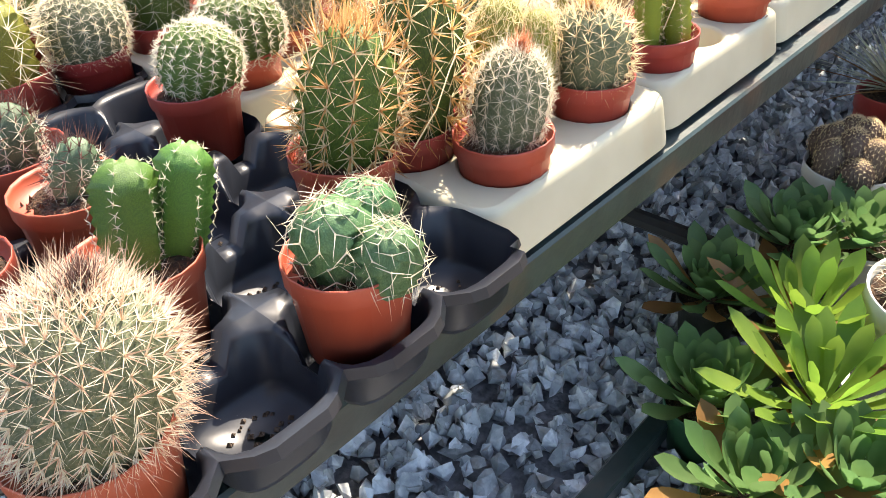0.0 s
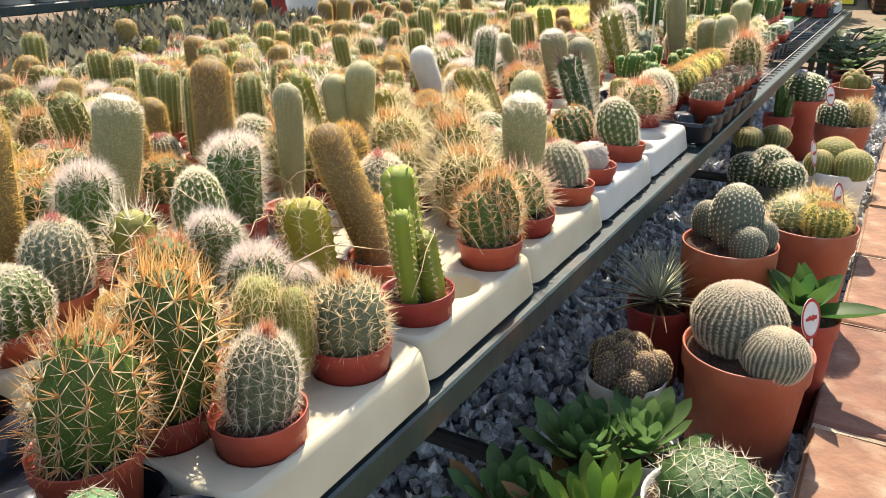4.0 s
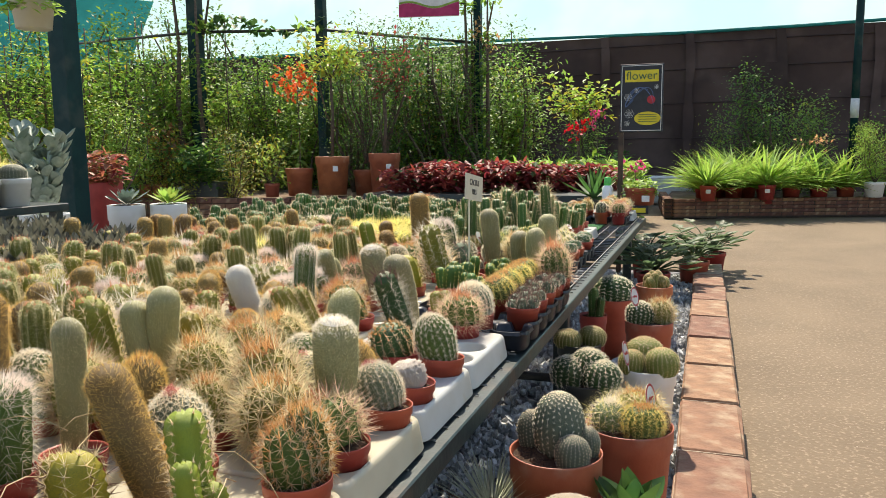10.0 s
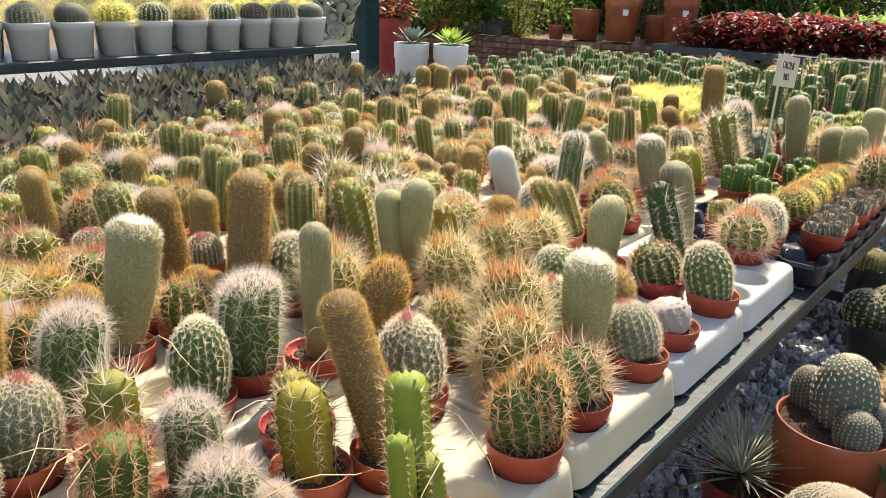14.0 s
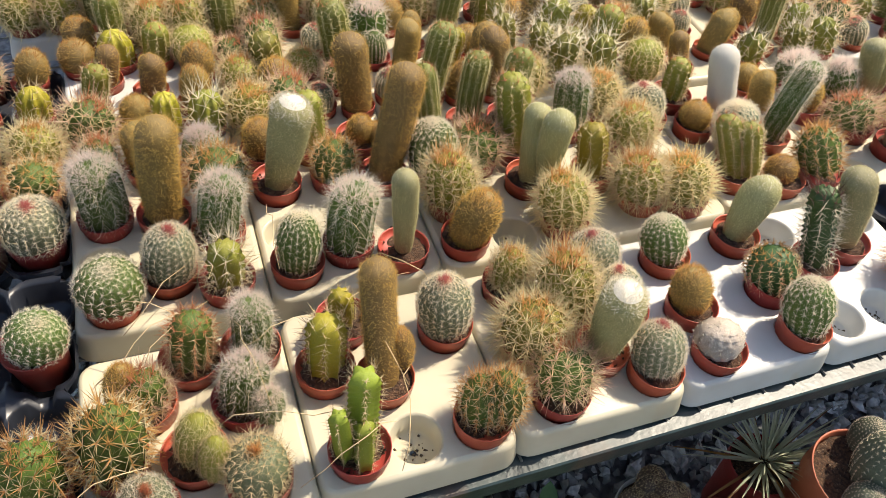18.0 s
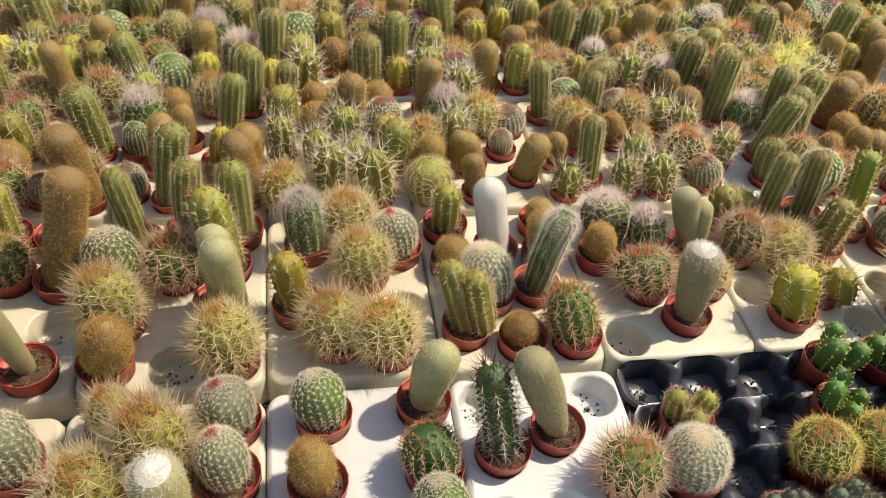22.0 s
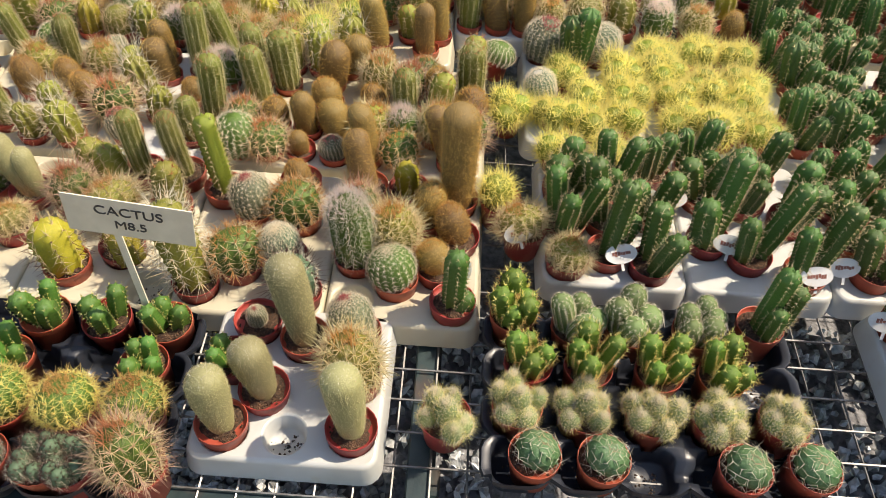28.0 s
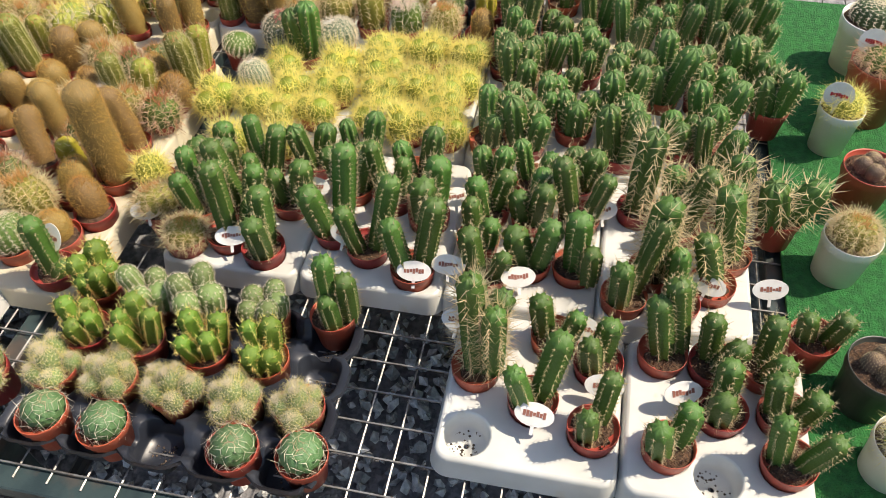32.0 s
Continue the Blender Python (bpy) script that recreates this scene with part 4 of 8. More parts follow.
# kind: form, aspect, ribs, rib depth, skin, tubercles, spine settings, words
KINDS = {
    "gold": ("column", 5.0, 18, 0.05, "goldskin", False, dict(mats=("sp_gold", "sp_orange"), fuzz=4600, fuzz_len=0.26, fuzz_w=0.0078), "golden-brown bristly cactus column"),
    "goldball": ("globe", 2.0, 16, 0.05, "goldskin", False, dict(mats=("sp_gold", "sp_orange"), fuzz=2600, fuzz_len=0.24, fuzz_w=0.008, cap=170, cap_len=0.24), "golden-brown bristly ball cactus"),
    "woolcap": ("club", 4.6, 18, 0.06, "paleskin", False, dict(mats=("sp_pale", "wool"), wool=0.94, fuzz=2800, fuzz_len=0.17, fuzz_w=0.007, cap=1300, cap_len=0.22, cap_from=0.84), "pale hairy column with a white woolly cap"),
    "felt": ("club", 4.2, 22, 0.035, "paleskin", False, dict(mats=("sp_pale", "wool"), fuzz=4400, fuzz_len=0.12, fuzz_w=0.007, cap=350, cap_len=0.12, cap_from=0.9), "pale felted cactus column"),
    "whitecol": ("column", 3.0, 20, 0.04, "woolskin", False, dict(mats=("wool",), wool=0.7, fuzz=3000, fuzz_len=0.13, fuzz_w=0.009), "short white woolly cactus column"),
    "oldman": ("column", 2.4, 12, 0.26, "green", False, dict(mats=("wool", "woolpink", "sp_tan"), rows=8, rad=4, rlen=0.42, cen=1, clen=0.4, width=0.0065, crown=0.9, lift=0.5, droop=0.35, fuzz=800, fuzz_len=0.6, fuzz_w=0.0045, cap=850, cap_len=0.42, cap_from=0.78, fuzz_up=-0.25, fuzz_top=0.4), "shaggy white-haired cactus"),
    "barrel": ("globe", 2.1, 13, 0.30, "green", False, dict(mats=("sp_tan", "sp_orange", "sp_orange"), notch=0.05, rows=7, rad=9, rlen=0.29, cen=4, clen=0.42, width=0.0115, crown=0.92, cap=60, cap_len=0.45, cap_from=0.93), "green barrel cactus with tan spines"),
    "barrelred": ("globe", 1.9, 13, 0.26, "green", False, dict(mats=("sp_tan", "sp_red", "sp_pinktan"), notch=0.05, rows=7, rad=10, rlen=0.38, cen=4, clen=0.62, width=0.0115, crown=0.94, cap=90, cap_len=0.5, cap_from=0.94), "green barrel cactus with a rusty crown"),
    "barreltan": ("globe", 1.9, 15, 0.22, "olive", False, dict(mats=("sp_tan", "sp_orange", "sp_pale"), notch=0.05, rows=8, rad=10, rlen=0.38, cen=4, clen=0.55, width=0.0105, crown=0.93, cap=100, cap_len=0.4, cap_from=0.93), "olive ball cactus dense with tan spines"),
    "mam": ("globe", 1.9, 22, 0.09, "grey", True, dict(mats=("sp_white", "sp_pink", "sp_tan"), rows=12, rad=11, rlen=0.16, cen=1, clen=0.2, width=0.008, crown=0.93, lift=0.4, cap=130, cap_len=0.22, cap_from=0.94), "white-spined ball cactus with a pink crown"),
    "mamgreen": ("globe", 1.85, 20, 0.14, "green", True, dict(mats=("sp_white", "sp_white"), rows=11, rad=9, rlen=0.15, width=0.010, crown=0.9, lift=0.4), "green warty ball cactus with white spines"),
    "silverball": ("globe", 1.75, 22, 0.06, "bluegreen", True, dict(mats=("sp_white",), wool=0.97, rows=12, rad=13, rlen=0.22, width=0.0085, lift=0.4), "silvery ball cactus with white spines"),
    "ribgreen": ("column", 3.4, 10, 0.30, "olive", False, dict(mats=("sp_tan", "sp_red", "sp_tan"), notch=0.05, rows=10, rad=7, rlen=0.32, cen=2, clen=0.45, width=0.010, crown=0.93, areole=0.03), "yellow-green ribbed cactus with pale spines"),
    "ribred": ("column", 2.4, 11, 0.28, "green", False, dict(mats=("sp_tan", "sp_red", "sp_red"), notch=0.05, rows=9, rad=7, rlen=0.36, cen=3, clen=0.46, width=0.011, crown=0.84, cap=70, cap_len=0.4), "green ribbed cactus with a red crown"),
    "ribhair": ("column", 4.2, 12, 0.22, "olivegreen", False, dict(mats=("sp_pale", "sp_red"), rows=16, rad=7, rlen=0.28, cen=1, clen=0.36, width=0.009, crown=0.95, fuzz=420, fuzz_len=0.32, fuzz_w=0.006, cap=40, cap_len=0.25, cap_from=0.96), "olive ribbed column veiled by bristles"),
    "ribspiny": ("column", 3.2, 9, 0.34, "olive", False, dict(mats=("sp_white", "sp_white", "sp_tan"), notch=0.06, rows=7, rad=8, rlen=0.55, cen=3, clen=0.9, width=0.011, lift=0.6, areole=0.04), "yellow-green cactus with long pale spines"),
    "yellowrib": ("column", 2.8, 8, 0.30, "yellowskin", False, dict(mats=("sp_tan", "sp_tan", "sp_dark"), notch=0.05, rows=8, rad=6, rlen=0.32, cen=2, clen=0.5, width=0.010, areole=0.035), "yellow ribbed cactus with tan spines"),
    "lime": ("column", 5.2, 5, 0.42, "lime", False, dict(mats=("sp_tan",), notch=0.06, rows=11, rad=5, rlen=0.24, cen=2, clen=0.5, width=0.013, areole=0.07), "lime-green angled cactus"),
    "cereus": ("column", 5.0, 8, 0.34, "cereusskin", False, dict(mats=("sp_tan",), notch=0.04, rows=11, rad=5, rlen=0.22, cen=1, clen=0.42, width=0.012, lift=0.7, areole=0.045), "dark green ribbed columnar cacti"),
    "cereuslong": ("column", 5.0, 8, 0.34, "cereusskin", False, dict(mats=("sp_tan",), notch=0.04, rows=10, rad=4, rlen=0.4, cen=3, clen=1.0, width=0.015, areole=0.045), "dark ribbed cacti with long tan spines"),
    "euph": ("column", 3.4, 6, 0.34, "deep", False, dict(mats=("sp_yellow",), notch=0.06, rows=8, rad=4, rlen=0.16, cen=1, clen=0.25, width=0.018, areole=0.05), "bright green angled cacti"),
    "euphlime": ("column", 2.8, 6, 0.36, "euphskin", False, dict(mats=("sp_yellow", "sp_yellow", "sp_orange"), notch=0.07, rows=8, rad=5, rlen=0.26, cen=2, clen=0.42, width=0.016, areole=0.05), "lime-green angled cacti with yellow spines"),
    "yellowball": ("globe", 1.8, 15, 0.18, "lime", False, dict(mats=("sp_yellow",), rows=7, rad=8, rlen=0.5, cen=2, clen=0.85, width=0.011, lift=0.5), "lime ball cactus with golden-yellow spines"),
    "olivefuzz": ("globe", 1.8, 16, 0.12, "olive", False, dict(mats=("sp_tan", "sp_pale"), rows=9, rad=8, rlen=0.28, width=0.009, fuzz=500, fuzz_len=0.28, fuzz_w=0.007), "olive ball cactus with fine tan bristles"),
    "goldcrown": ("globe", 1.75, 18, 0.16, "green", False, dict(mats=("sp_yellow", "sp_orange", "sp_gold"), notch=0.04, rows=9, rad=9, rlen=0.24, cen=2, clen=0.34, width=0.010, crown=0.92, cap=170, cap_len=0.22, cap_from=0.95), "green ball cactus with an orange crown"),
    "gymno": ("globe", 1.3, 12, 0.26, "gymno", True, dict(mats=("sp_white", "sp_pinktan"), rows=6, rad=3, rlen=0.36, width=0.011, lift=0.15, droop=0.25, crown=0.9, areole=0.03), "green lobed cactus with curved pale spines"),
    "spiral": ("column", 5.2, 9, 0.28, "dark", False, dict(mats=("sp_white", "sp_dark", "sp_white"), notch=0.08, rows=12, rad=6, rlen=0.45, cen=2, clen=0.7, width=0.014, crown=0.88, cap=22, cap_len=2.2, cap_from=0.9, areole=0.05), "dark green column with stout spines"),
    "clumpball": ("globe", 1.9, 18, 0.08, "paleball", True, dict(mats=("sp_white", "sp_white", "sp_yellow"), rows=8, rad=8, rlen=0.32, cen=2, clen=0.6, width=0.0095, lift=0.6), "cluster of small pale-spined ball cacti"),
    "brain": ("globe", 1.1, 14, 0.2, "cream", True, dict(mats=("wool",), fuzz=300, fuzz_len=0.06, fuzz_w=0.02), "cream-coloured lumpy crested cactus"),
    "knob": ("globe", 1.6, 22, 0.16, "brownball", True, dict(mats=("sp_tan",), rows=9, rad=4, rlen=0.1, width=0.014), "brown knobbly ball cacti"),
    "darkball": ("globe", 1.7, 20, 0.16, "dark", True, dict(mats=("sp_white",), rows=10, rad=5, rlen=0.12, width=0.02), "dark green warty cactus"),
    "ribsmooth": ("column", 2.3, 6, 0.32, "deep", False, dict(mats=("sp_white",), notch=0.05, rows=7, rad=5, rlen=0.15, width=0.014, areole=0.04), "smooth green ribbed cactus with tiny spines"),
    "bluebarrel": ("globe", 2.0, 11, 0.26, "bluegreen", False, dict(notch=0.05, mats=("sp_white", "sp_dark", "sp_dark"), rows=7, rad=7, rlen=0.3, cen=2, clen=0.6, width=0.012, crown=0.8), "blue-green barrel cactus with dark spines"),
    "thorny": ("globe", 1.8, 18, 0.13, "grey", True, dict(mats=("sp_white", "sp_red", "sp_white"), rows=11, rad=12, rlen=0.2, cen=2, clen=0.26, width=0.0065, crown=0.94, cap=110, cap_len=0.36, cap_from=0.95), "grey-green ball cactus thick with tan spines"),
    "purplecrown": ("globe", 1.8, 24, 0.10, "grey", True, dict(mats=("sp_white", "sp_dark", "sp_pinktan"), wool=0.95, rows=12, rad=11, rlen=0.2, cen=3, clen=0.34, width=0.0065, crown=0.95, lift=0.9, cap=150, cap_len=0.34, cap_from=0.95), "large grey-green ball cactus with a purple crown"),
    "tanthorn": ("globe", 1.8, 18, 0.14, "grey", True, dict(mats=("sp_tan", "sp_orange", "sp_tan"), rows=10, rad=8, rlen=0.22, cen=2, clen=0.36, width=0.008, crown=0.93, lift=0.7, cap=190, cap_len=0.34, cap_from=0.92), "tan-spined ball cactus with an orange crown"),
    "darkrib": ("globe", 1.8, 16, 0.16, "dark", False, dict(mats=("sp_tan", "sp_orange", "sp_red"), notch=0.05, rows=9, rad=6, rlen=0.18, cen=1, clen=0.22, width=0.012, crown=0.85), "dark green ball cactus with short red spines"),
    "minicol": ("column", 2.6, 12, 0.14, "paleball", True, dict(mats=("sp_white",), rows=11, rad=7, rlen=0.2, width=0.015), "cluster of grey-green finger cacti"),
    "silverbig": ("globe", 1.6, 40, 0.08, "greygreen", True, dict(mats=("sp_white",), rows=25, rad=8, rlen=0.062, width=0.0095, lift=0.25), "silvery ball cactus with white tufts"),
    "olivefelt": ("globe", 1.7, 24, 0.06, "olivegreen", True, dict(mats=("sp_tan",), rows=13, rad=7, rlen=0.09, width=0.008, lift=0.3), "olive felted ball cactus"),
    "curly": ("globe", 1.5, 14, 0.18, "dark", True, dict(mats=("sp_white",), rows=7, rad=5, rlen=0.26, cen=1, clen=0.3, width=0.007, lift=0.25), "dark ball cactus with curly pale spines"),
    "greyball": ("globe", 1.9, 26, 0.08, "greygreen", True, dict(mats=("sp_white",), rows=15, rad=5, rlen=0.06, width=0.009), "grey-green ball cactus with tiny spines"),
}
FLEX = {"cereus", "cereuslong", "euph", "euphlime", "lime", "clumpball", "knob"}
STEMS = {}
CALL = {k: n for n, ks in {
    "golden_column_cactus": ("gold", "felt", "woolcap", "whitecol"), "golden_ball_cactus": ("goldball",), "barrel_cactus": ("barrel", "barrelred", "bluebarrel", "darkrib"),
    "tan_spined_cactus": ("barreltan", "thorny", "purplecrown", "tanthorn", "olivefuzz"), "pincushion_cactus": ("mam", "mamgreen", "silverball", "brain", "clumpball"), "ribbed_cactus": ("ribgreen", "ribhair", "ribspiny", "yellowrib", "lime", "spiral", "ribsmooth", "ribred"),
    "columnar_cactus": ("cereus", "cereuslong", "euph", "euphlime", "minicol"), "hairy_cactus": ("oldman",), "yellow_spined_cactus": ("yellowball", "goldcrown"), "chin_cactus": ("gymno",)}.items() for k in ks}


def stems_of(kind, light=False, tall=0.0):
    """Two stems of a kind with their coats of spines; tall is the wanted ratio of height to radius."""
    form, aspect, ribs, depth, skin, tub, sp, words = KINDS[kind]
    if tall and form in ("column", "club"):
        aspect_new = min((1.8, 2.5, 3.3, 4.4, 5.8, 7.5), key=lambda q: abs(math.log(q / max(tall, 0.5))))
        k_rows = aspect_new / aspect
        aspect = aspect_new
    else:
        k_rows = 1.0
    key = (kind, light, aspect)
    if key not in STEMS:
        STEMS[key] = []
        sp = dict(sp)
        for q, least in (("rows", 4), ("fuzz", 300)):
            if sp.get(q):
                sp[q] = max(least, int(sp[q] * k_rows))
        fine = tub and not light
        notch, wool = sp.pop("notch", 0.0), sp.pop("wool", 0.0)
        lumps_ = sp.get("rows") or 8
        for k in range(2):
            rnd = random.Random(kind + str(k))
            me, surface = stem_mesh(form, aspect, ribs, depth, skin, rnd, tub, bend=rnd.uniform(0, 0.5) if form in ("column", "club") and aspect > 3 else 0.0, rings=2 * lumps_ if fine else (9 if light else 13) if tub else (10 if light else 13), bumps=lumps_ if fine else 0, notch=0.0 if light else notch, rows=lumps_, f0=sp.get("f0", 0.06), wool=wool)
            STEMS[key].append((me, spine_mesh(surface, aspect, ribs, rnd, light=light, tub=tub, off=0.5 if notch else 0.3, **sp), aspect))
    return STEMS[key]


def pot_mesh(r, h, mat, rim=0.2, taper=0.78, seg=20, lip=0.05):
    """A flower pot whose rim's top is at height 0."""
    b = Build()
    t = 0.035 * r
    b.lathe([(r * taper, -h), (r * (taper + 0.02), -h), (r * 0.93, -h * rim - 0.02 * r), (r * (0.985), -h * rim), (r * (1 - lip * 0.2), -0.06 * r), (r, -0.02 * r), (r - t * 0.5, 0.0), (r - 1.4 * t, -0.004), (r - 2 * t, -0.16 * h), (r * 0.5, -0.17 * h)], seg, cap=True)
    return b.mesh("pot", mat)


def soil_mesh(r, seed, grit=26):
    rnd = random.Random(seed)
    vs, fs = [(0, 0, 0.004)], []
    seg = 16
    for ring in range(1, 4):
        for j in range(seg):
            a = 2 * math.pi * j / seg
            q = r * ring / 3
            vs.append((q * math.cos(a), q * math.sin(a), rnd.uniform(-0.004, 0.004) * (ring < 3) * r / 0.045 + (0.003 if ring < 3 else -0.002)))
    for j in range(seg):
        fs.append((0, 1 + j, 1 + (j + 1) % seg))
        for ring in range(2):
            a = 1 + ring * seg
            fs.append((a + j, a + seg + j, a + seg + (j + 1) % seg, a + (j + 1) % seg))
    b = Build().add(vs, fs)
    for _ in range(grit):
        a, q, g = rnd.random() * 6.28, r * 0.9 * math.sqrt(rnd.random()), rnd.uniform(0.0012, 0.003) * r / 0.045
        x, y = q * math.cos(a), q * math.sin(a)
        b.add([(x - g, y, 0.002), (x, y - g, 0.002), (x + g, y, 0.002), (x, y + g, 0.002), (x, y, 0.004 + 1.6 * g)], [(0, 1, 4), (1, 2, 4), (2, 3, 4), (3, 0, 4)])
    return b.mesh("soil", "soil", smooth=False)


POT_R = 0.0448
POTS = [pot_mesh(POT_R, 0.076, "pot"), pot_mesh(POT_R, 0.076, "pot", seg=12), pot_mesh(0.0355, 0.062, "pot", seg=12)]
SOILS = [soil_mesh(POT_R * 0.93, k) for k in range(4)]
PLAIN_SOIL = soil_mesh(POT_R * 0.93, 9, 0)
SMALL_SOIL = soil_mesh(0.0325, 10, 0)
pick = random.Random(77)


PLAN = []
SMALL_FROM, SMALL_TO = -0.725, -1.51      # the trays of smaller pots


def potted(x, y, stems, rim=RIM, pot=0, group="potted cacti on the bench"):
    """Plans one potted cactus: stems are (kind, dx, dy, height, radius, lean x, lean y), the leans in metres at the top."""
    PLAN.append([x, y, stems, rim, pot, group])


def set_pot(x, y, stems, rim, pot, group):
    """Builds one planned pot where it has settled in its tray."""
    words = KINDS[stems[0][0]][7]
    far_off = x < -0.74
    small = SMALL_FROM > x > SMALL_TO and y < 3.1
    pot = 2 if small else 1 if far_off else pot
    rim -= 0.012 if small else 0.0
    ob = holder(CALL.get(stems[0][0], "potted_cactus"), x, y, rim, words + " in a terracotta pot", "potted cactus", group)
    tx, ty = pick.uniform(-2.5, 2.5), pick.uniform(-2.5, 2.5)
    part_of("pot", POTS[pot], ob, at=pose(0, 0, 0, tx, ty, pick.uniform(0, 360)))
    part_of("soil", SMALL_SOIL if small else PLAIN_SOIL if far_off else SOILS[pick.randrange(4)], ob, at=pose(0, 0, -0.012, tx, ty, pick.uniform(0, 360)))
    for kind, dx, dy, h, r, lx, ly in stems:
        me, sp, aspect = stems_of(kind, far_off, h / r)[pick.randrange(2)]
        axis = Vector((lx, ly, math.sqrt(max(1e-4, h * h - lx * lx - ly * ly))))
        q = Vector((0, 0, 1)).rotation_difference(axis)
        spin = pick.uniform(0, 6.28)
        m = Matrix.LocRotScale((dx, dy, -0.016), q @ Euler((0, 0, spin)).to_quaternion(), (r, r, (h + 0.012) / aspect))
        s_ = part_of("stem", me, ob, at=m)
        part_of("spine_coat", sp, s_)
    return ob


def C(kind, x, y, h, r, lx=0.0, ly=0.0, rim=RIM, dx=0.0, dy=0.0):
    return potted(x, y, [(kind, dx, dy, h, r, lx, ly)], rim)


def clump(kind, x, y, n, h, r, rim=RIM, spread=0.026, seed=0, group="potted cacti on the bench", pot=0):
    """Several stems in one pot."""
    rnd = random.Random(int(x * 1000) * 7 + int(y * 1000) + seed)
    a0 = rnd.random() * 6.28
    st = []
    if kind == "clumpball":
        n, h, r, spread = 5, 0.036, 0.0175, 0.033
        st.append((kind, 0.0, 0.0, 0.05, 0.019, 0.0, 0.0))
    if kind == "silverball":
        kind, n, h, r, spread = "bluebarrel", 7, 0.04, 0.0165, 0.027
    for k in range(n):
        a = a0 + 2 * math.pi * k / n + rnd.uniform(-0.3, 0.3)
        q = spread * (0.6 + 0.4 * rnd.random()) if n > 1 else 0
        hh = h * rnd.uniform(0.62, 1.05)
        st.append((kind, q * math.cos(a), q * math.sin(a), hh, r * rnd.uniform(0.85, 1.1), hh * 0.2 * math.cos(a), hh * 0.2 * math.sin(a)))
    return potted(x, y, st, rim, pot, group)


# ---- trays on the bench ----
for k in range(5):
    tray((0.034, 0.022, 0.015, 0.010, 0.006)[k], 0.262 + 0.297 * k, "cream" if k < 3 else "white")
for k in range(9):
    tray(-0.318, 0.262 + 0.297 * k, "cream", 4, 3, 0.0965, 0.0975)
    tray(-0.725, 0.262 + 0.297 * k, "cream" if k % 3 else "white", 5, 4, 0.0772, 0.0731)
for k in range(14):
    for r in range(3):
        small = r == 0 and k < 10
        tray(-1.125 - 0.4 * r - (0.145 if k > 8 else 0.0), 0.16 + 0.2985 * k, ("white", "cream", "black", "white", "cream")[(k * 2 + r * 3) % 5], 5 if small else 4, 4 if small else 3, 0.0772 if small else 0.0965, 0.0734 if small else 0.0975)
for x in (0.088, -0.465):
    tray(x, -0.105, "black", 5, 4, 0.109, 0.0915)
    tray(x, -0.48, "black", 5, 4, 0.109, 0.0915)
tray(0.052, 1.749, "black", 4, 6, 0.092, 0.112)
tray(-0.03, 2.45, "white", 3, 3, 0.103, 0.107)
tray(-0.02, 2.945, "black", 4, 5, 0.088, 0.116)
for k in range(4):
    tray(-0.447 - 0.004 * k, 3.06 + 0.2985 * k, "white", 4, 3, 0.0965, 0.0975)
    tray(-0.86, 3.03 + 0.2985 * k, "white", 4, 3, 0.0965, 0.0975)
for y in (3.705, 4.02):
    tray(-0.125, y, "white", 3, 3, 0.103, 0.102)
tray(-0.02, 4.95, "black", 3, 3, 0.112, 0.103)
tray(-0.02, 5.28, "white", 3, 3, 0.103, 0.103)

# ---- potted cacti, placed one by one ----
C("barrel", -0.103, 0.296, 0.131, 0.0431, 0.01, 0.013)
C("thorny", -0.020, 0.332, 0.077, 0.0311, 0.008, 0.009)
C("mamgreen", -0.370, 0.320, 0.067, 0.0469, 0.003, 0.006)
C("oldman", -0.547, 0.322, 0.116, 0.0396, 0.005, 0.011)
C("tanthorn", -0.020, 0.483, 0.069, 0.0379, -0.002, -0.001)
C("barrel", -0.083, 0.196, 0.103, 0.0401, 0.009, 0.016, rim=0.53)
C("mamgreen", -0.280, 0.198, 0.061, 0.0381, 0.008, 0.019, rim=0.53)
potted(0.034, 0.124, [("gymno", 0.0, 0.0, 0.045, 0.0267, -0.006, -0.011), ("gymno", -0.02, 0.029, 0.034, 0.0226, 0.003, 0.005), ("gymno", 0.03, 0.002, 0.033, 0.0224, 0.003, 0.005)], rim=0.53)
potted(-0.082, 0.036, [("ribsmooth", 0.0, 0.0, 0.072, 0.0218, 0.002, 0.008), ("ribsmooth", 0.0, 0.03, 0.071, 0.0198, 0.007, 0.019), ("ribsmooth", -0.028, 0.017, 0.053, 0.0146, 0.004, 0.011)], rim=0.53)
C("purplecrown", 0.063, -0.059, 0.081, 0.0421, 0.004, 0.02, rim=0.53)
C("bluebarrel", -0.139, -0.040, 0.064, 0.0189, 0.003, 0.018, rim=0.53)
C("bluebarrel", -0.321, 0.066, 0.045, 0.0226, 0.002, 0.007, rim=0.53)
C("bluebarrel", -0.226, 0.071, 0.041, 0.0191, 0.004, 0.013, rim=0.53)
C("barrel", -0.595, 0.204, 0.047, 0.0381, 0.005, 0.014, rim=0.53)
C("gold", -0.531, 0.415, 0.197, 0.0321, -0.0, 0.002)
C("mam", -0.405, 0.409, 0.087, 0.0384, -0.001, 0.011)
C("oldman", -0.486, 0.498, 0.122, 0.0352, 0.0, 0.009)
C("ribspiny", -0.365, 0.494, 0.083, 0.0292, 0.0, 0.002)
C("woolcap", -0.570, 0.612, 0.186, 0.035, 0.006, 0.042)
C("goldball", -0.797, 0.393, 0.051, 0.0308, -0.001, 0.009)
C("goldball", -0.837, 0.503, 0.081, 0.0289, 0.0, 0.006)
C("barrelred", -0.773, 0.262, 0.071, 0.0453, -0.003, 0.02)
C("barreltan", -0.687, 0.224, 0.063, 0.0403, -0.003, 0.013)
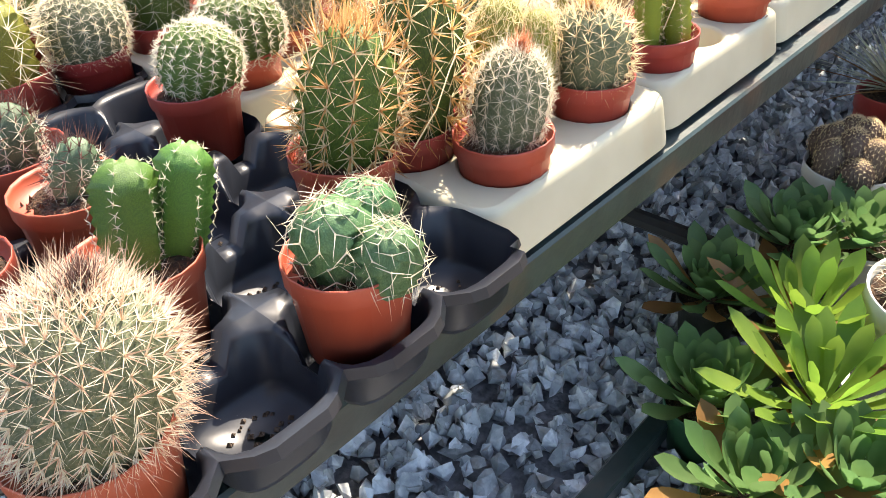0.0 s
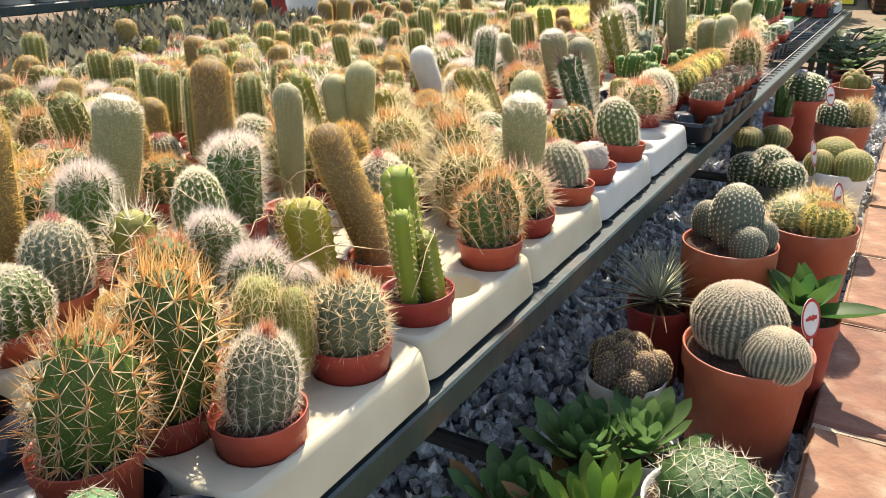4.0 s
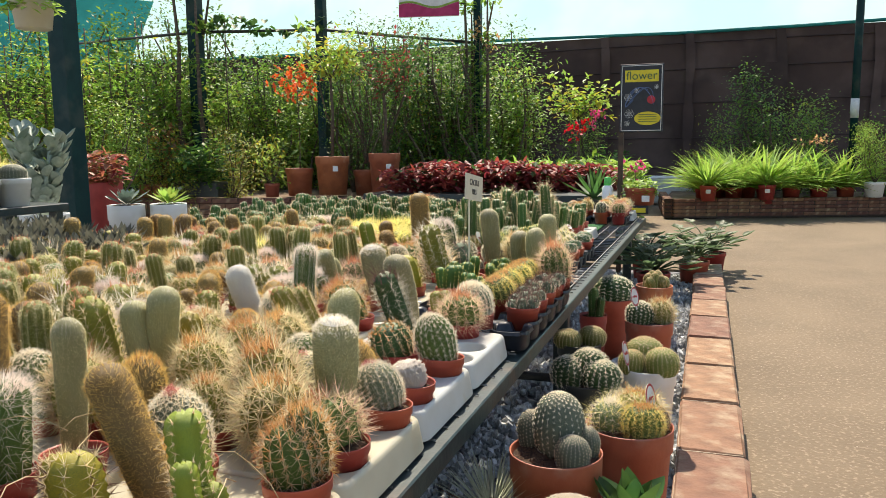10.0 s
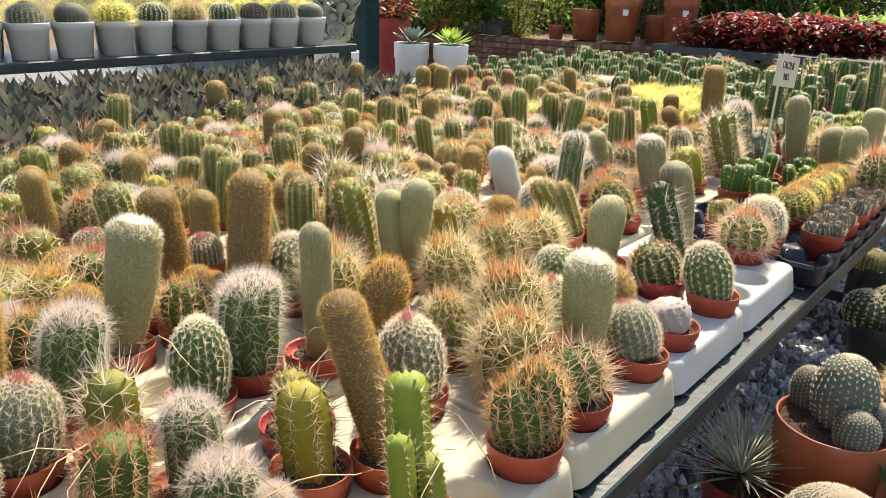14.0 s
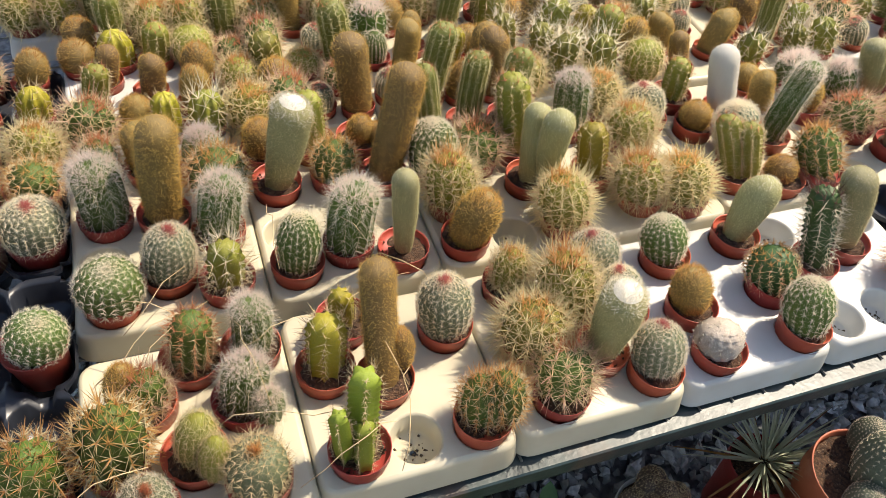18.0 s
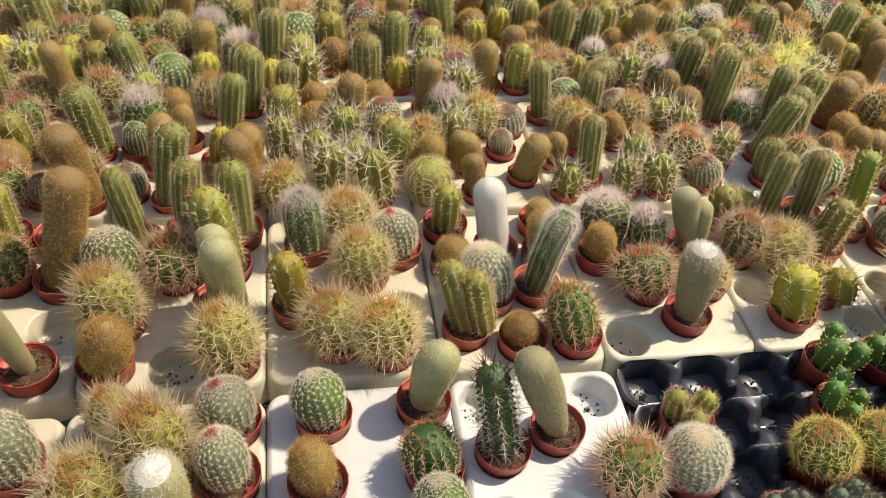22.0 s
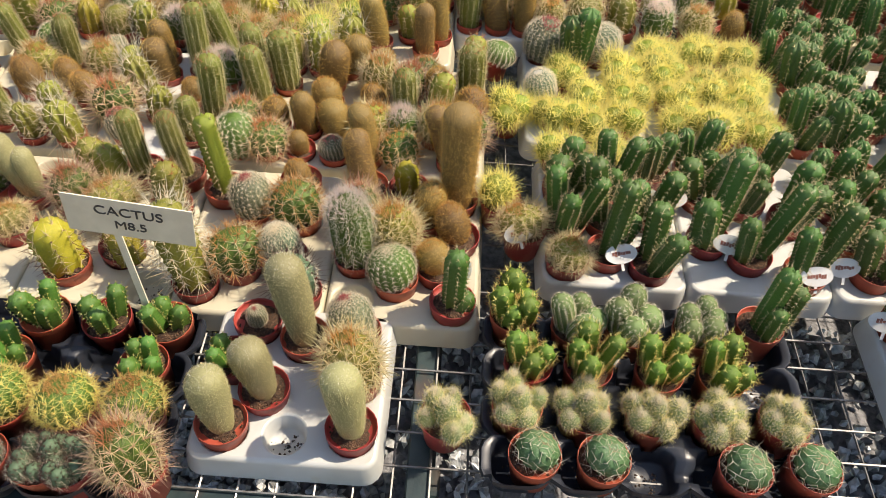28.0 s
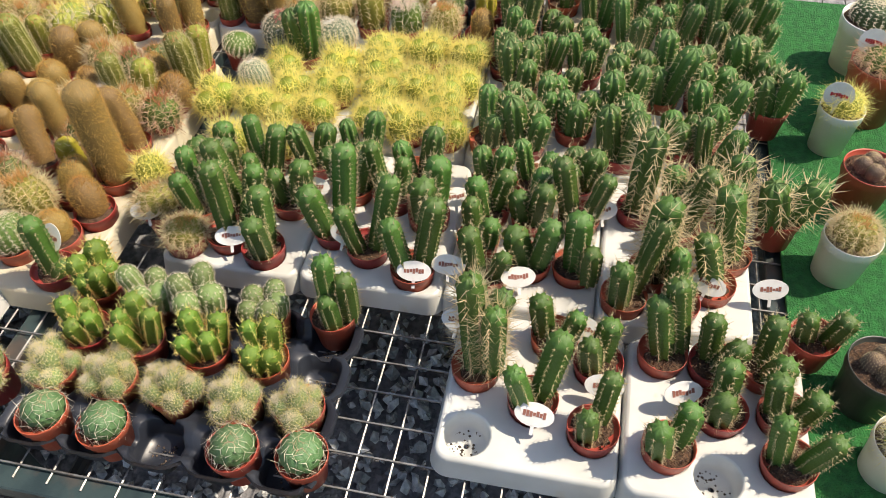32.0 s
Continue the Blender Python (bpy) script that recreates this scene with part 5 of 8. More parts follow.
C("barrelred", -0.664, 0.320, 0.066, 0.0314, -0.002, 0.014)
C("ribgreen", -0.851, 0.316, 0.097, 0.0239, -0.002, 0.021)
C("gold", -0.940, 0.344, 0.077, 0.0224, -0.001, 0.015)
C("gold", -0.889, 0.425, 0.081, 0.0243, -0.001, 0.018)
C("goldball", -0.977, 0.181, 0.069, 0.0297, -0.004, 0.018)
C("oldman", -0.645, 0.485, 0.064, 0.0352, 0.0, 0.004)
C("barrel", -0.580, 0.716, 0.068, 0.0378, -0.0, -0.0)
C("oldman", -0.399, 0.701, 0.123, 0.0403, -0.007, 0.002)
C("mamgreen", -0.374, 0.609, 0.101, 0.0337, -0.004, 0.006)
C("ribred", -0.276, 0.461, 0.095, 0.03, 0.0, 0.009)
C("oldman", -0.251, 0.553, 0.094, 0.0295, -0.008, 0.013)
C("yellowrib", -0.166, 0.594, 0.097, 0.0296, -0.022, 0.007)
C("yellowrib", -0.253, 0.648, 0.072, 0.0196, -0.001, -0.004)
potted(-0.127, 0.680, [("gold", 0.0, 0.0, 0.187, 0.0252, -0.076, -0.003), ("goldball", -0.023, 0.03, 0.072, 0.0231, -0.003, -0.006)])
C("felt", -0.353, 0.788, 0.199, 0.0209, 0.025, -0.013)
C("goldball", -0.352, 0.885, 0.106, 0.0373, 0.011, 0.02)
C("mam", -0.195, 0.821, 0.1, 0.0399, -0.005, -0.009)
C("barreltan", -0.443, 0.909, 0.1, 0.045, -0.008, -0.016)
C("mamgreen", -0.547, 0.900, 0.101, 0.044, -0.004, -0.009)
C("gold", -0.551, 0.805, 0.214, 0.0318, -0.036, 0.052)
C("ribhair", -0.633, 0.938, 0.158, 0.0223, -0.009, -0.02)
C("ribhair", -0.671, 1.024, 0.154, 0.025, -0.012, -0.001)
C("ribgreen", -0.575, 1.076, 0.162, 0.0322, -0.01, -0.017)
potted(-0.480, 1.073, [("felt", 0.0, 0.0, 0.154, 0.0262, -0.02, 0.008), ("felt", 0.007, 0.03, 0.182, 0.0282, 0.024, -0.022)])
C("yellowrib", -0.467, 1.206, 0.113, 0.0297, -0.016, -0.019)
C("barreltan", -0.540, 1.335, 0.076, 0.0464, -0.012, -0.014)
C("barreltan", -0.386, 1.276, 0.08, 0.0482, -0.017, -0.018)
C("barreltan", -0.359, 1.099, 0.09, 0.0459, -0.014, -0.018)
C("barreltan", -0.330, 1.355, 0.078, 0.0498, -0.021, -0.018)
C("oldman", -0.619, 1.236, 0.112, 0.0355, -0.013, -0.018)
C("mam", -0.593, 1.413, 0.073, 0.0402, -0.016, -0.017)
C("goldball", -0.556, 1.499, 0.047, 0.0325, -0.005, -0.005)
C("whitecol", -0.587, 1.588, 0.146, 0.0301, -0.034, -0.028)
C("silverball", -0.470, 1.555, 0.092, 0.0449, -0.027, -0.023)
potted(-0.400, 1.480, [("ribgreen", 0.0, 0.0, 0.126, 0.0242, -0.037, -0.03), ("ribgreen", 0.01, 0.03, 0.114, 0.0253, -0.032, -0.025)])
C("barrel", -0.352, 1.692, 0.092, 0.0419, -0.038, -0.025)
C("felt", -0.251, 1.407, 0.127, 0.0334, -0.017, 0.012)
C("goldball", -0.362, 1.592, 0.042, 0.0307, -0.014, -0.01)
C("spiral", -0.157, 1.511, 0.163, 0.0268, -0.038, -0.029)
C("felt", -0.184, 1.606, 0.198, 0.0294, 0.001, -0.068)
C("mamgreen", -0.240, 1.240, 0.074, 0.0384, -0.018, -0.016)
C("barreltan", -0.172, 1.010, 0.115, 0.0479, -0.017, -0.018)
C("mam", -0.242, 1.130, 0.068, 0.0411, -0.016, -0.016)
C("mam", -0.148, 1.139, 0.082, 0.0342, -0.02, -0.017)
C("barreltan", -0.123, 0.926, 0.088, 0.05, -0.001, -0.012)
C("woolcap", -0.082, 1.038, 0.159, 0.0347, 0.014, -0.009)
C("goldball", -0.109, 1.226, 0.074, 0.0333, -0.018, -0.014)
C("mam", -0.020, 1.111, 0.071, 0.0393, -0.028, 0.005)
C("brain", -0.020, 1.226, 0.042, 0.0387, -0.014, -0.009)
C("barrelred", -0.020, 0.936, 0.067, 0.0448, -0.037, 0.012)
potted(-0.020, 0.819, [("barrel", 0.0, 0.0, 0.073, 0.0326, -0.018, -0.002), ("barrel", 0.001, 0.03, 0.088, 0.0314, -0.006, -0.007)])
potted(-0.020, 0.620, [("lime", 0.0, 0.0, 0.152, 0.0222, -0.03, 0.012), ("lime", 0.025, 0.001, 0.08, 0.0155, -0.014, -0.001), ("lime", 0.005, -0.021, 0.114, 0.0142, -0.002, -0.008)])
C("darkrib", -0.132, 1.415, 0.069, 0.0426, -0.022, -0.014)
C("mamgreen", -0.037, 1.425, 0.091, 0.0383, -0.022, -0.013)
C("barreltan", -0.272, 0.936, 0.074, 0.0293, -0.002, -0.004)
potted(-0.077, 0.408, [("olivefuzz", 0.0, 0.0, 0.087, 0.0266, -0.001, 0.011), ("olivefuzz", 0.03, 0.02, 0.075, 0.0212, -0.001, 0.008)])
potted(-0.157, 0.488, [("oldman", 0.0, 0.0, 0.076, 0.0338, -0.011, 0.011), ("oldman", 0.03, 0.03, 0.051, 0.022, 0.004, 0.003)])
potted(-0.202, 0.403, [("barrelred", 0.0, 0.0, 0.065, 0.031, -0.0, 0.006), ("goldball", -0.01, -0.03, 0.077, 0.0232, -0.002, 0.012)])
C("barreltan", -0.743, 0.603, 0.072, 0.0446, 0.001, 0.005)
C("goldball", -0.847, 0.663, 0.069, 0.0356, 0.001, 0.004)
C("barreltan", -0.892, 0.580, 0.047, 0.0377, 0.0, 0.004)
C("barrelred", -0.984, 0.557, 0.032, 0.0329, 0.0, 0.004)
C("mam", -0.992, 0.782, 0.043, 0.0317, 0.0, 0.0)
C("mamgreen", -0.918, 0.859, 0.062, 0.0254, -0.001, -0.002)
C("gold", -0.948, 0.987, 0.079, 0.0221, -0.002, -0.006)
C("ribspiny", -0.883, 1.176, 0.092, 0.0267, -0.005, -0.009)
C("ribspiny", -0.778, 1.283, 0.101, 0.0321, -0.01, -0.015)
C("ribspiny", -0.761, 1.377, 0.101, 0.0353, -0.013, -0.017)
potted(-0.694, 0.782, [("goldball", 0.0, 0.0, 0.045, 0.0259, 0.001, 0.004), ("goldball", 0.007, 0.03, 0.03, 0.0208, -0.0, -0.001)])
C("barreltan", -0.914, 0.730, 0.035, 0.0331, 0.0, 0.001)
C("barrelred", -0.848, 0.797, 0.042, 0.0331, -0.0, -0.0)
C("mam", -0.790, 0.885, 0.056, 0.0302, -0.001, -0.003)
C("mam", -0.777, 0.735, 0.05, 0.0264, 0.0, 0.0)
C("gold", -0.758, 1.587, 0.087, 0.0223, -0.016, -0.017)
C("gold", -0.867, 1.777, 0.065, 0.0234, -0.002, -0.002)
C("gold", -0.616, 1.686, 0.085, 0.0258, -0.025, -0.022)
C("barrelred", -0.477, 1.866, 0.06, 0.0522, -0.027, -0.017)
C("oldman", -0.635, 1.840, 0.064, 0.0496, -0.015, -0.012)
C("woolcap", -0.399, 1.919, 0.154, 0.0347, -0.008, -0.015)
C("barreltan", -0.480, 2.022, 0.035, 0.0392, -0.005, -0.009)
C("oldman", -0.519, 1.657, 0.181, 0.0265, 0.001, 0.007)
potted(-0.577, 2.029, [("felt", 0.0, 0.0, 0.138, 0.0273, -0.023, -0.042), ("felt", 0.002, 0.018, 0.103, 0.0224, -0.012, -0.021)])
C("oldman", -0.586, 1.921, 0.078, 0.0368, -0.007, -0.016)
C("goldball", -0.558, 1.760, 0.069, 0.0303, -0.003, -0.01)
C("gold", -0.710, 1.696, 0.048, 0.0288, -0.001, -0.006)
C("barreltan", -0.536, 2.182, 0.057, 0.055, -0.016, -0.022)
C("yellowrib", -0.391, 2.134, 0.1, 0.0411, -0.017, -0.021)
potted(-0.445, 2.223, [("yellowrib", 0.0, 0.0, 0.051, 0.0249, -0.012, -0.015), ("yellowrib", 0.03, 0.03, 0.063, 0.0307, -0.017, -0.019)])
C("ribspiny", -0.381, 2.347, 0.177, 0.0388, -0.053, -0.049)
C("barrel", -0.417, 2.455, 0.069, 0.055, -0.018, -0.016)
C("lime", -0.612, 2.358, 0.176, 0.0249, -0.02, -0.023)
potted(-0.654, 2.150, [("ribgreen", 0.0, 0.0, 0.071, 0.034, -0.015, -0.023), ("ribgreen", 0.008, 0.03, 0.065, 0.0352, -0.013, -0.018)])
clump("euph", -0.292, 2.144, 3, 0.073, 0.0195, spread=0.022)
clump("euph", -0.291, 2.261, 3, 0.075, 0.0208, spread=0.022)
clump("euph", -0.289, 2.375, 3, 0.069, 0.0200, spread=0.022)
clump("euph", -0.187, 2.086, 4, 0.056, 0.0165, spread=0.022)
clump("euph", -0.204, 2.323, 4, 0.053, 0.0181, spread=0.022)
clump("euph", -0.217, 2.436, 4, 0.049, 0.0184, spread=0.022)
C("goldcrown", -0.104, 2.028, 0.06, 0.046, -0.011, -0.011)
C("goldcrown", -0.105, 2.162, 0.06, 0.046, -0.018, -0.014)
C("goldcrown", -0.101, 2.263, 0.06, 0.046, -0.012, -0.008)
C("goldcrown", -0.113, 2.391, 0.06, 0.046, -0.015, -0.009)
clump("ribgreen", -0.169, 1.852, 3, 0.066, 0.0186, spread=0.022)
C("silverball", -0.085, 1.808, 0.081, 0.0444, -0.01, -0.016)
C("barrelred", -0.091, 1.702, 0.069, 0.0455, -0.003, -0.007)
C("ribhair", -0.795, 1.838, 0.164, 0.024, -0.006, -0.021)
potted(-0.853, 1.591, [("gold", 0.0, 0.0, 0.08, 0.0263, -0.001, -0.011), ("gold", 0.002, -0.025, 0.087, 0.022, -0.001, -0.006)])
C("gold", -0.814, 1.699, 0.1, 0.0287, 0.003, 0.015)
C("ribhair", -1.038, 1.796, 0.141, 0.0229, -0.004, -0.02)
C("ribhair", -1.028, 1.907, 0.114, 0.026, -0.003, -0.009)
C("gold", -1.059, 1.518, 0.138, 0.0272, -0.0, -0.004)
C("ribspiny", -1.064, 1.613, 0.103, 0.0315, -0.001, -0.007)
C("gold", -1.141, 1.680, 0.112, 0.0283, -0.003, -0.023)
C("gold", -1.309, 1.559, 0.094, 0.0236, -0.0, -0.005)
C("gold", -1.278, 1.788, 0.092, 0.03, -0.002, -0.012)
C("ribhair", -1.087, 2.308, 0.163, 0.0271, -0.022, -0.04)
C("gold", -1.077, 2.130, 0.095, 0.0252, -0.003, -0.006)
C("ribhair", -0.998, 2.347, 0.158, 0.0266, -0.0, -0.0)
C("ribhair", -0.920, 2.402, 0.145, 0.0278, -0.007, -0.01)
C("gold", -1.110, 2.614, 0.11, 0.0328, 0.011, 0.015)
C("gold", -1.196, 2.653, 0.135, 0.0286, -0.013, -0.018)
C("gold", -1.231, 2.863, 0.132, 0.028, -0.01, -0.011)
C("ribhair", -1.299, 2.497, 0.138, 0.0279, -0.008, -0.014)
C("ribhair", -0.792, 2.274, 0.098, 0.0272, -0.013, -0.019)
C("gold", -0.686, 2.680, 0.121, 0.0282, -0.042, -0.039)
C("gold", -0.838, 2.610, 0.076, 0.0343, -0.019, -0.021)
C("gold", -1.255, 2.962, 0.105, 0.0298, -0.016, -0.019)
C("barrel", -1.239, 0.911, 0.056, 0.0381, 0.003, -0.009)
C("ribhair", -0.983, 1.075, 0.137, 0.0237, -0.002, 0.009)
C("ribspiny", -0.914, 1.306, 0.111, 0.0348, -0.001, 0.005)
C("yellowrib", -0.882, 1.057, 0.078, 0.0224, -0.003, 0.012)
C("gold", -0.867, 0.939, 0.111, 0.0258, -0.007, 0.017)
C("ribhair", -1.054, 1.182, 0.122, 0.023, -0.002, 0.011)
C("goldball", -1.043, 0.945, 0.061, 0.0325, -0.004, 0.01)
C("goldball", -0.912, 1.860, 0.081, 0.0337, -0.003, -0.009)
C("goldball", -0.933, 1.951, 0.067, 0.0296, -0.005, -0.013)
C("goldball", -0.896, 2.039, 0.066, 0.0309, -0.006, -0.015)
C("ribspiny", -0.827, 1.953, 0.089, 0.0273, -0.005, -0.013)
C("ribspiny", -0.732, 1.919, 0.074, 0.0262, -0.006, -0.015)
C("ribspiny", -0.736, 2.013, 0.084, 0.0345, -0.009, -0.019)
C("ribspiny", -0.935, 2.125, 0.087, 0.0325, -0.01, -0.022)
C("mam", -0.781, 2.123, 0.057, 0.0331, -0.008, -0.015)
C("ribspiny", -0.715, 1.789, 0.066, 0.0314, -0.001, -0.005)
C("mam", -0.905, 1.669, 0.046, 0.025, -0.001, -0.005)
C("barreltan", -0.913, 1.497, 0.069, 0.0413, -0.0, -0.002)
C("mam", -1.067, 2.035, 0.037, 0.0393, -0.006, -0.017)
C("mam", -0.986, 1.717, 0.05, 0.0368, -0.002, -0.01)
C("yellowball", -1.261, 2.583, 0.066, 0.051, -0.014, -0.021)
C("yellowball", -1.380, 2.448, 0.052, 0.0449, -0.009, -0.015)
C("mam", -0.579, 2.447, 0.081, 0.0407, -0.003, -0.01)
C("barrel", -0.560, 2.557, 0.075, 0.051, -0.007, -0.018)
C("oldman", -0.488, 2.643, 0.152, 0.0418, -0.006, -0.012)
C("silverball", -0.429, 2.549, 0.074, 0.0365, -0.006, -0.014)
C("bluebarrel", -0.367, 2.621, 0.084, 0.0419, -0.01, -0.018)
C("mamgreen", -0.417, 2.773, 0.066, 0.0443, -0.011, -0.015)
C("felt", -0.263, 2.616, 0.205, 0.0326, -0.01, -0.015)
C("mam", -0.280, 2.710, 0.081, 0.0386, -0.015, -0.02)
C("mam", -0.294, 2.512, 0.03, 0.0181, -0.001, -0.003)
C("felt", -0.181, 2.524, 0.133, 0.032, -0.01, -0.018)
C("felt", -0.088, 2.510, 0.149, 0.0321, -0.01, -0.015)
C("barreltan", -0.186, 2.720, 0.099, 0.0487, -0.014, -0.016)
C("felt", -0.089, 2.724, 0.179, 0.032, -0.007, -0.007)
C("barrelred", -0.015, 2.420, 0.108, 0.0438, -0.009, -0.016)
clump("silverball", -0.012, 1.930, 3, 0.042, 0.0211, spread=0.024)
clump("silverball", -0.008, 2.024, 3, 0.042, 0.0213, spread=0.024)
clump("silverball", -0.009, 2.118, 3, 0.042, 0.0224, spread=0.024)
clump("silverball", -0.014, 2.213, 3, 0.042, 0.0226, spread=0.024)
clump("silverball", -0.008, 2.307, 3, 0.042, 0.0227, spread=0.024)
C("barreltan", -0.505, 2.736, 0.089, 0.0459, -0.009, -0.015)
C("goldball", -0.529, 2.916, 0.075, 0.0337, -0.017, -0.023)
C("goldball", -0.446, 2.863, 0.055, 0.0316, -0.013, -0.017)
C("gold", -0.637, 2.877, 0.241, 0.036, -0.003, -0.004)
C("gold", -0.733, 2.861, 0.147, 0.0275, -0.02, -0.034)
C("barreltan", -0.567, 3.029, 0.046, 0.0481, -0.014, -0.017)
C("yellowball", -0.642, 2.972, 0.056, 0.033, -0.012, -0.017)
C("gold", -0.767, 2.513, 0.047, 0.0209, -0.001, -0.003)
C("barrel", -0.762, 2.749, 0.06, 0.0447, -0.007, -0.014)
C("mam", -0.743, 2.606, 0.04, 0.0288, -0.003, -0.008)
C("goldball", -0.676, 2.541, 0.049, 0.0259, -0.004, -0.011)
C("ribhair", -0.711, 2.225, 0.154, 0.022, -0.0, -0.008)
C("ribhair", -0.709, 2.319, 0.154, 0.0222, -0.002, -0.018)
C("ribhair", -0.875, 2.319, 0.169, 0.028, 0.002, 0.015)
C("ribhair", -1.023, 2.239, 0.179, 0.0256, -0.0, -0.006)
C("gold", -1.032, 2.562, 0.114, 0.0347, 0.004, 0.014)
C("goldball", -0.929, 2.240, 0.044, 0.0266, -0.0, -0.006)
C("ribspiny", -0.857, 2.179, 0.073, 0.0293, -0.0, 0.005)
C("gold", -1.187, 2.779, 0.122, 0.0246, -0.004, -0.011)
C("yellowball", -1.148, 2.501, 0.082, 0.0436, -0.002, -0.011)
C("barrel", -1.051, 2.789, 0.054, 0.0365, -0.005, -0.013)
C("silverball", -1.247, 3.210, 0.069, 0.055, -0.013, -0.022)
C("silverball", -1.018, 3.043, 0.068, 0.0366, -0.012, -0.02)
C("goldball", -0.924, 2.654, 0.065, 0.0297, -0.004, -0.013)
C("goldball", -0.937, 2.560, 0.062, 0.0347, -0.003, -0.011)
C("gymno", -0.065, 3.055, 0.034, 0.0345, -0.009, 0.008)
C("gymno", -0.081, 3.170, 0.034, 0.0345, -0.006, 0.007)
C("gymno", -0.085, 3.405, 0.034, 0.0345, -0.002, 0.005)
C("gymno", -0.098, 3.523, 0.034, 0.0345, 0.0, -0.0)
clump("clumpball", -0.121, 2.880, 5, 0.058, 0.0279, spread=0.024)
clump("clumpball", -0.141, 2.999, 5, 0.058, 0.0270, spread=0.024)
clump("clumpball", -0.152, 3.107, 4, 0.058, 0.0279, spread=0.024)
clump("clumpball", -0.158, 3.227, 4, 0.058, 0.0297, spread=0.024)
clump("clumpball", -0.165, 3.341, 5, 0.058, 0.0258, spread=0.024)
clump("clumpball", -0.183, 3.461, 4, 0.058, 0.0297, spread=0.024)
clump("euphlime", -0.229, 3.048, 4, 0.085, 0.0201, spread=0.022)
clump("euphlime", -0.246, 3.156, 4, 0.085, 0.0201, spread=0.022)
clump("euphlime", -0.248, 3.284, 4, 0.085, 0.0180, spread=0.022)
clump("euphlime", -0.261, 3.398, 4, 0.085, 0.0200, spread=0.022)
clump("minicol", -0.336, 3.088, 4, 0.085, 0.0221, spread=0.022)
clump("minicol", -0.353, 3.191, 4, 0.085, 0.0232, spread=0.022)
clump("minicol", -0.361, 3.318, 5, 0.085, 0.0220, spread=0.022)
potted(-0.340, 2.873, [("cereus", 0.0, 0.0, 0.141, 0.0228, -0.004, 0.004), ("cereus", 0.009, 0.014, 0.03, 0.0207, -0.012, 0.013)])
clump("euphlime", -0.369, 2.973, 5, 0.085, 0.0226, spread=0.022)
potted(-0.383, 3.448, [("cereus", 0.0, 0.0, 0.165, 0.0206, 0.001, -0.005), ("cereus", -0.002, 0.03, 0.121, 0.0215, -0.001, 0.007), ("cereus", 0.021, 0.008, 0.086, 0.0194, 0.0, -0.003)])
C("barreltan", -0.476, 3.055, 0.039, 0.0397, -0.004, 0.007)
potted(-0.504, 3.148, [("cereus", 0.0, 0.0, 0.198, 0.0231, -0.004, 0.008), ("cereus", -0.027, 0.028, 0.071, 0.0191, -0.008, 0.019)])
clump("cereus", -0.499, 3.264, 2, 0.135, 0.0235, spread=0.022)
clump("cereus", -0.573, 3.383, 2, 0.195, 0.0252, spread=0.022)
clump("cereus", -0.539, 3.484, 2, 0.187, 0.0236, spread=0.022)
clump("cereus", -0.485, 3.589, 2, 0.173, 0.0240, spread=0.022)
clump("cereus", -0.614, 3.187, 2, 0.164, 0.0247, spread=0.022)
clump("cereus", -0.638, 3.290, 2, 0.116, 0.0248, spread=0.022)
clump("cereus", -0.698, 3.049, 3, 0.118, 0.0270, spread=0.022)
clump("cereus", -0.773, 3.338, 2, 0.129, 0.0274, spread=0.022)
clump("cereus", -0.713, 3.411, 2, 0.131, 0.0255, spread=0.022)
clump("cereus", -0.765, 3.539, 2, 0.121, 0.0247, spread=0.022)
clump("cereus", -0.647, 3.591, 2, 0.145, 0.0269, spread=0.022)
clump("cereus", -0.681, 3.710, 2, 0.125, 0.0260, spread=0.022)
clump("cereus", -0.767, 3.672, 2, 0.107, 0.0269, spread=0.022)
clump("cereus", -0.684, 3.804, 3, 0.113, 0.0259, spread=0.022)
potted(-0.312, 3.734, [("cereuslong", 0.0, 0.0, 0.24, 0.0242, -0.003, -0.014), ("cereuslong", 0.003, 0.03, 0.185, 0.0232, -0.001, -0.004)])
clump("cereus", -0.250, 3.859, 2, 0.157, 0.0222, spread=0.022)
clump("cereus", -0.213, 3.970, 2, 0.111, 0.0216, spread=0.022)
clump("cereus", -0.206, 4.089, 2, 0.119, 0.0214, spread=0.022)
clump("cereus", -0.431, 3.714, 2, 0.169, 0.0233, spread=0.022)
clump("cereus", -0.395, 3.883, 2, 0.095, 0.0227, spread=0.022)
clump("cereus", -0.345, 3.969, 2, 0.100, 0.0231, spread=0.022)
potted(-0.394, 4.079, [("cereus", 0.0, 0.0, 0.133, 0.0237, -0.018, -0.029), ("cereus", -0.019, 0.03, 0.164, 0.022, -0.022, -0.033)])
clump("cereus", -0.289, 4.176, 2, 0.098, 0.0234, spread=0.022)
clump("cereus", -0.430, 4.259, 2, 0.128, 0.0245, spread=0.022)
clump("cereus", -0.533, 3.735, 2, 0.108, 0.0232, spread=0.022)
clump("cereus", -0.559, 3.829, 2, 0.146, 0.0256, spread=0.022)
potted(-0.562, 3.934, [("cereus", 0.0, 0.0, 0.142, 0.0268, -0.0, -0.001), ("cereus", 0.03, 0.03, 0.081, 0.0222, -0.001, -0.003)])
potted(-0.563, 4.053, [("cereuslong", 0.0, 0.0, 0.197, 0.0297, -0.003, -0.007), ("cereuslong", -0.001, 0.03, 0.114, 0.0205, -0.011, -0.022)])
C("cereuslong", -0.585, 4.176, 0.121, 0.0257, -0.017, -0.028)
C("cereuslong", -0.617, 4.265, 0.169, 0.029, -0.015, -0.024)
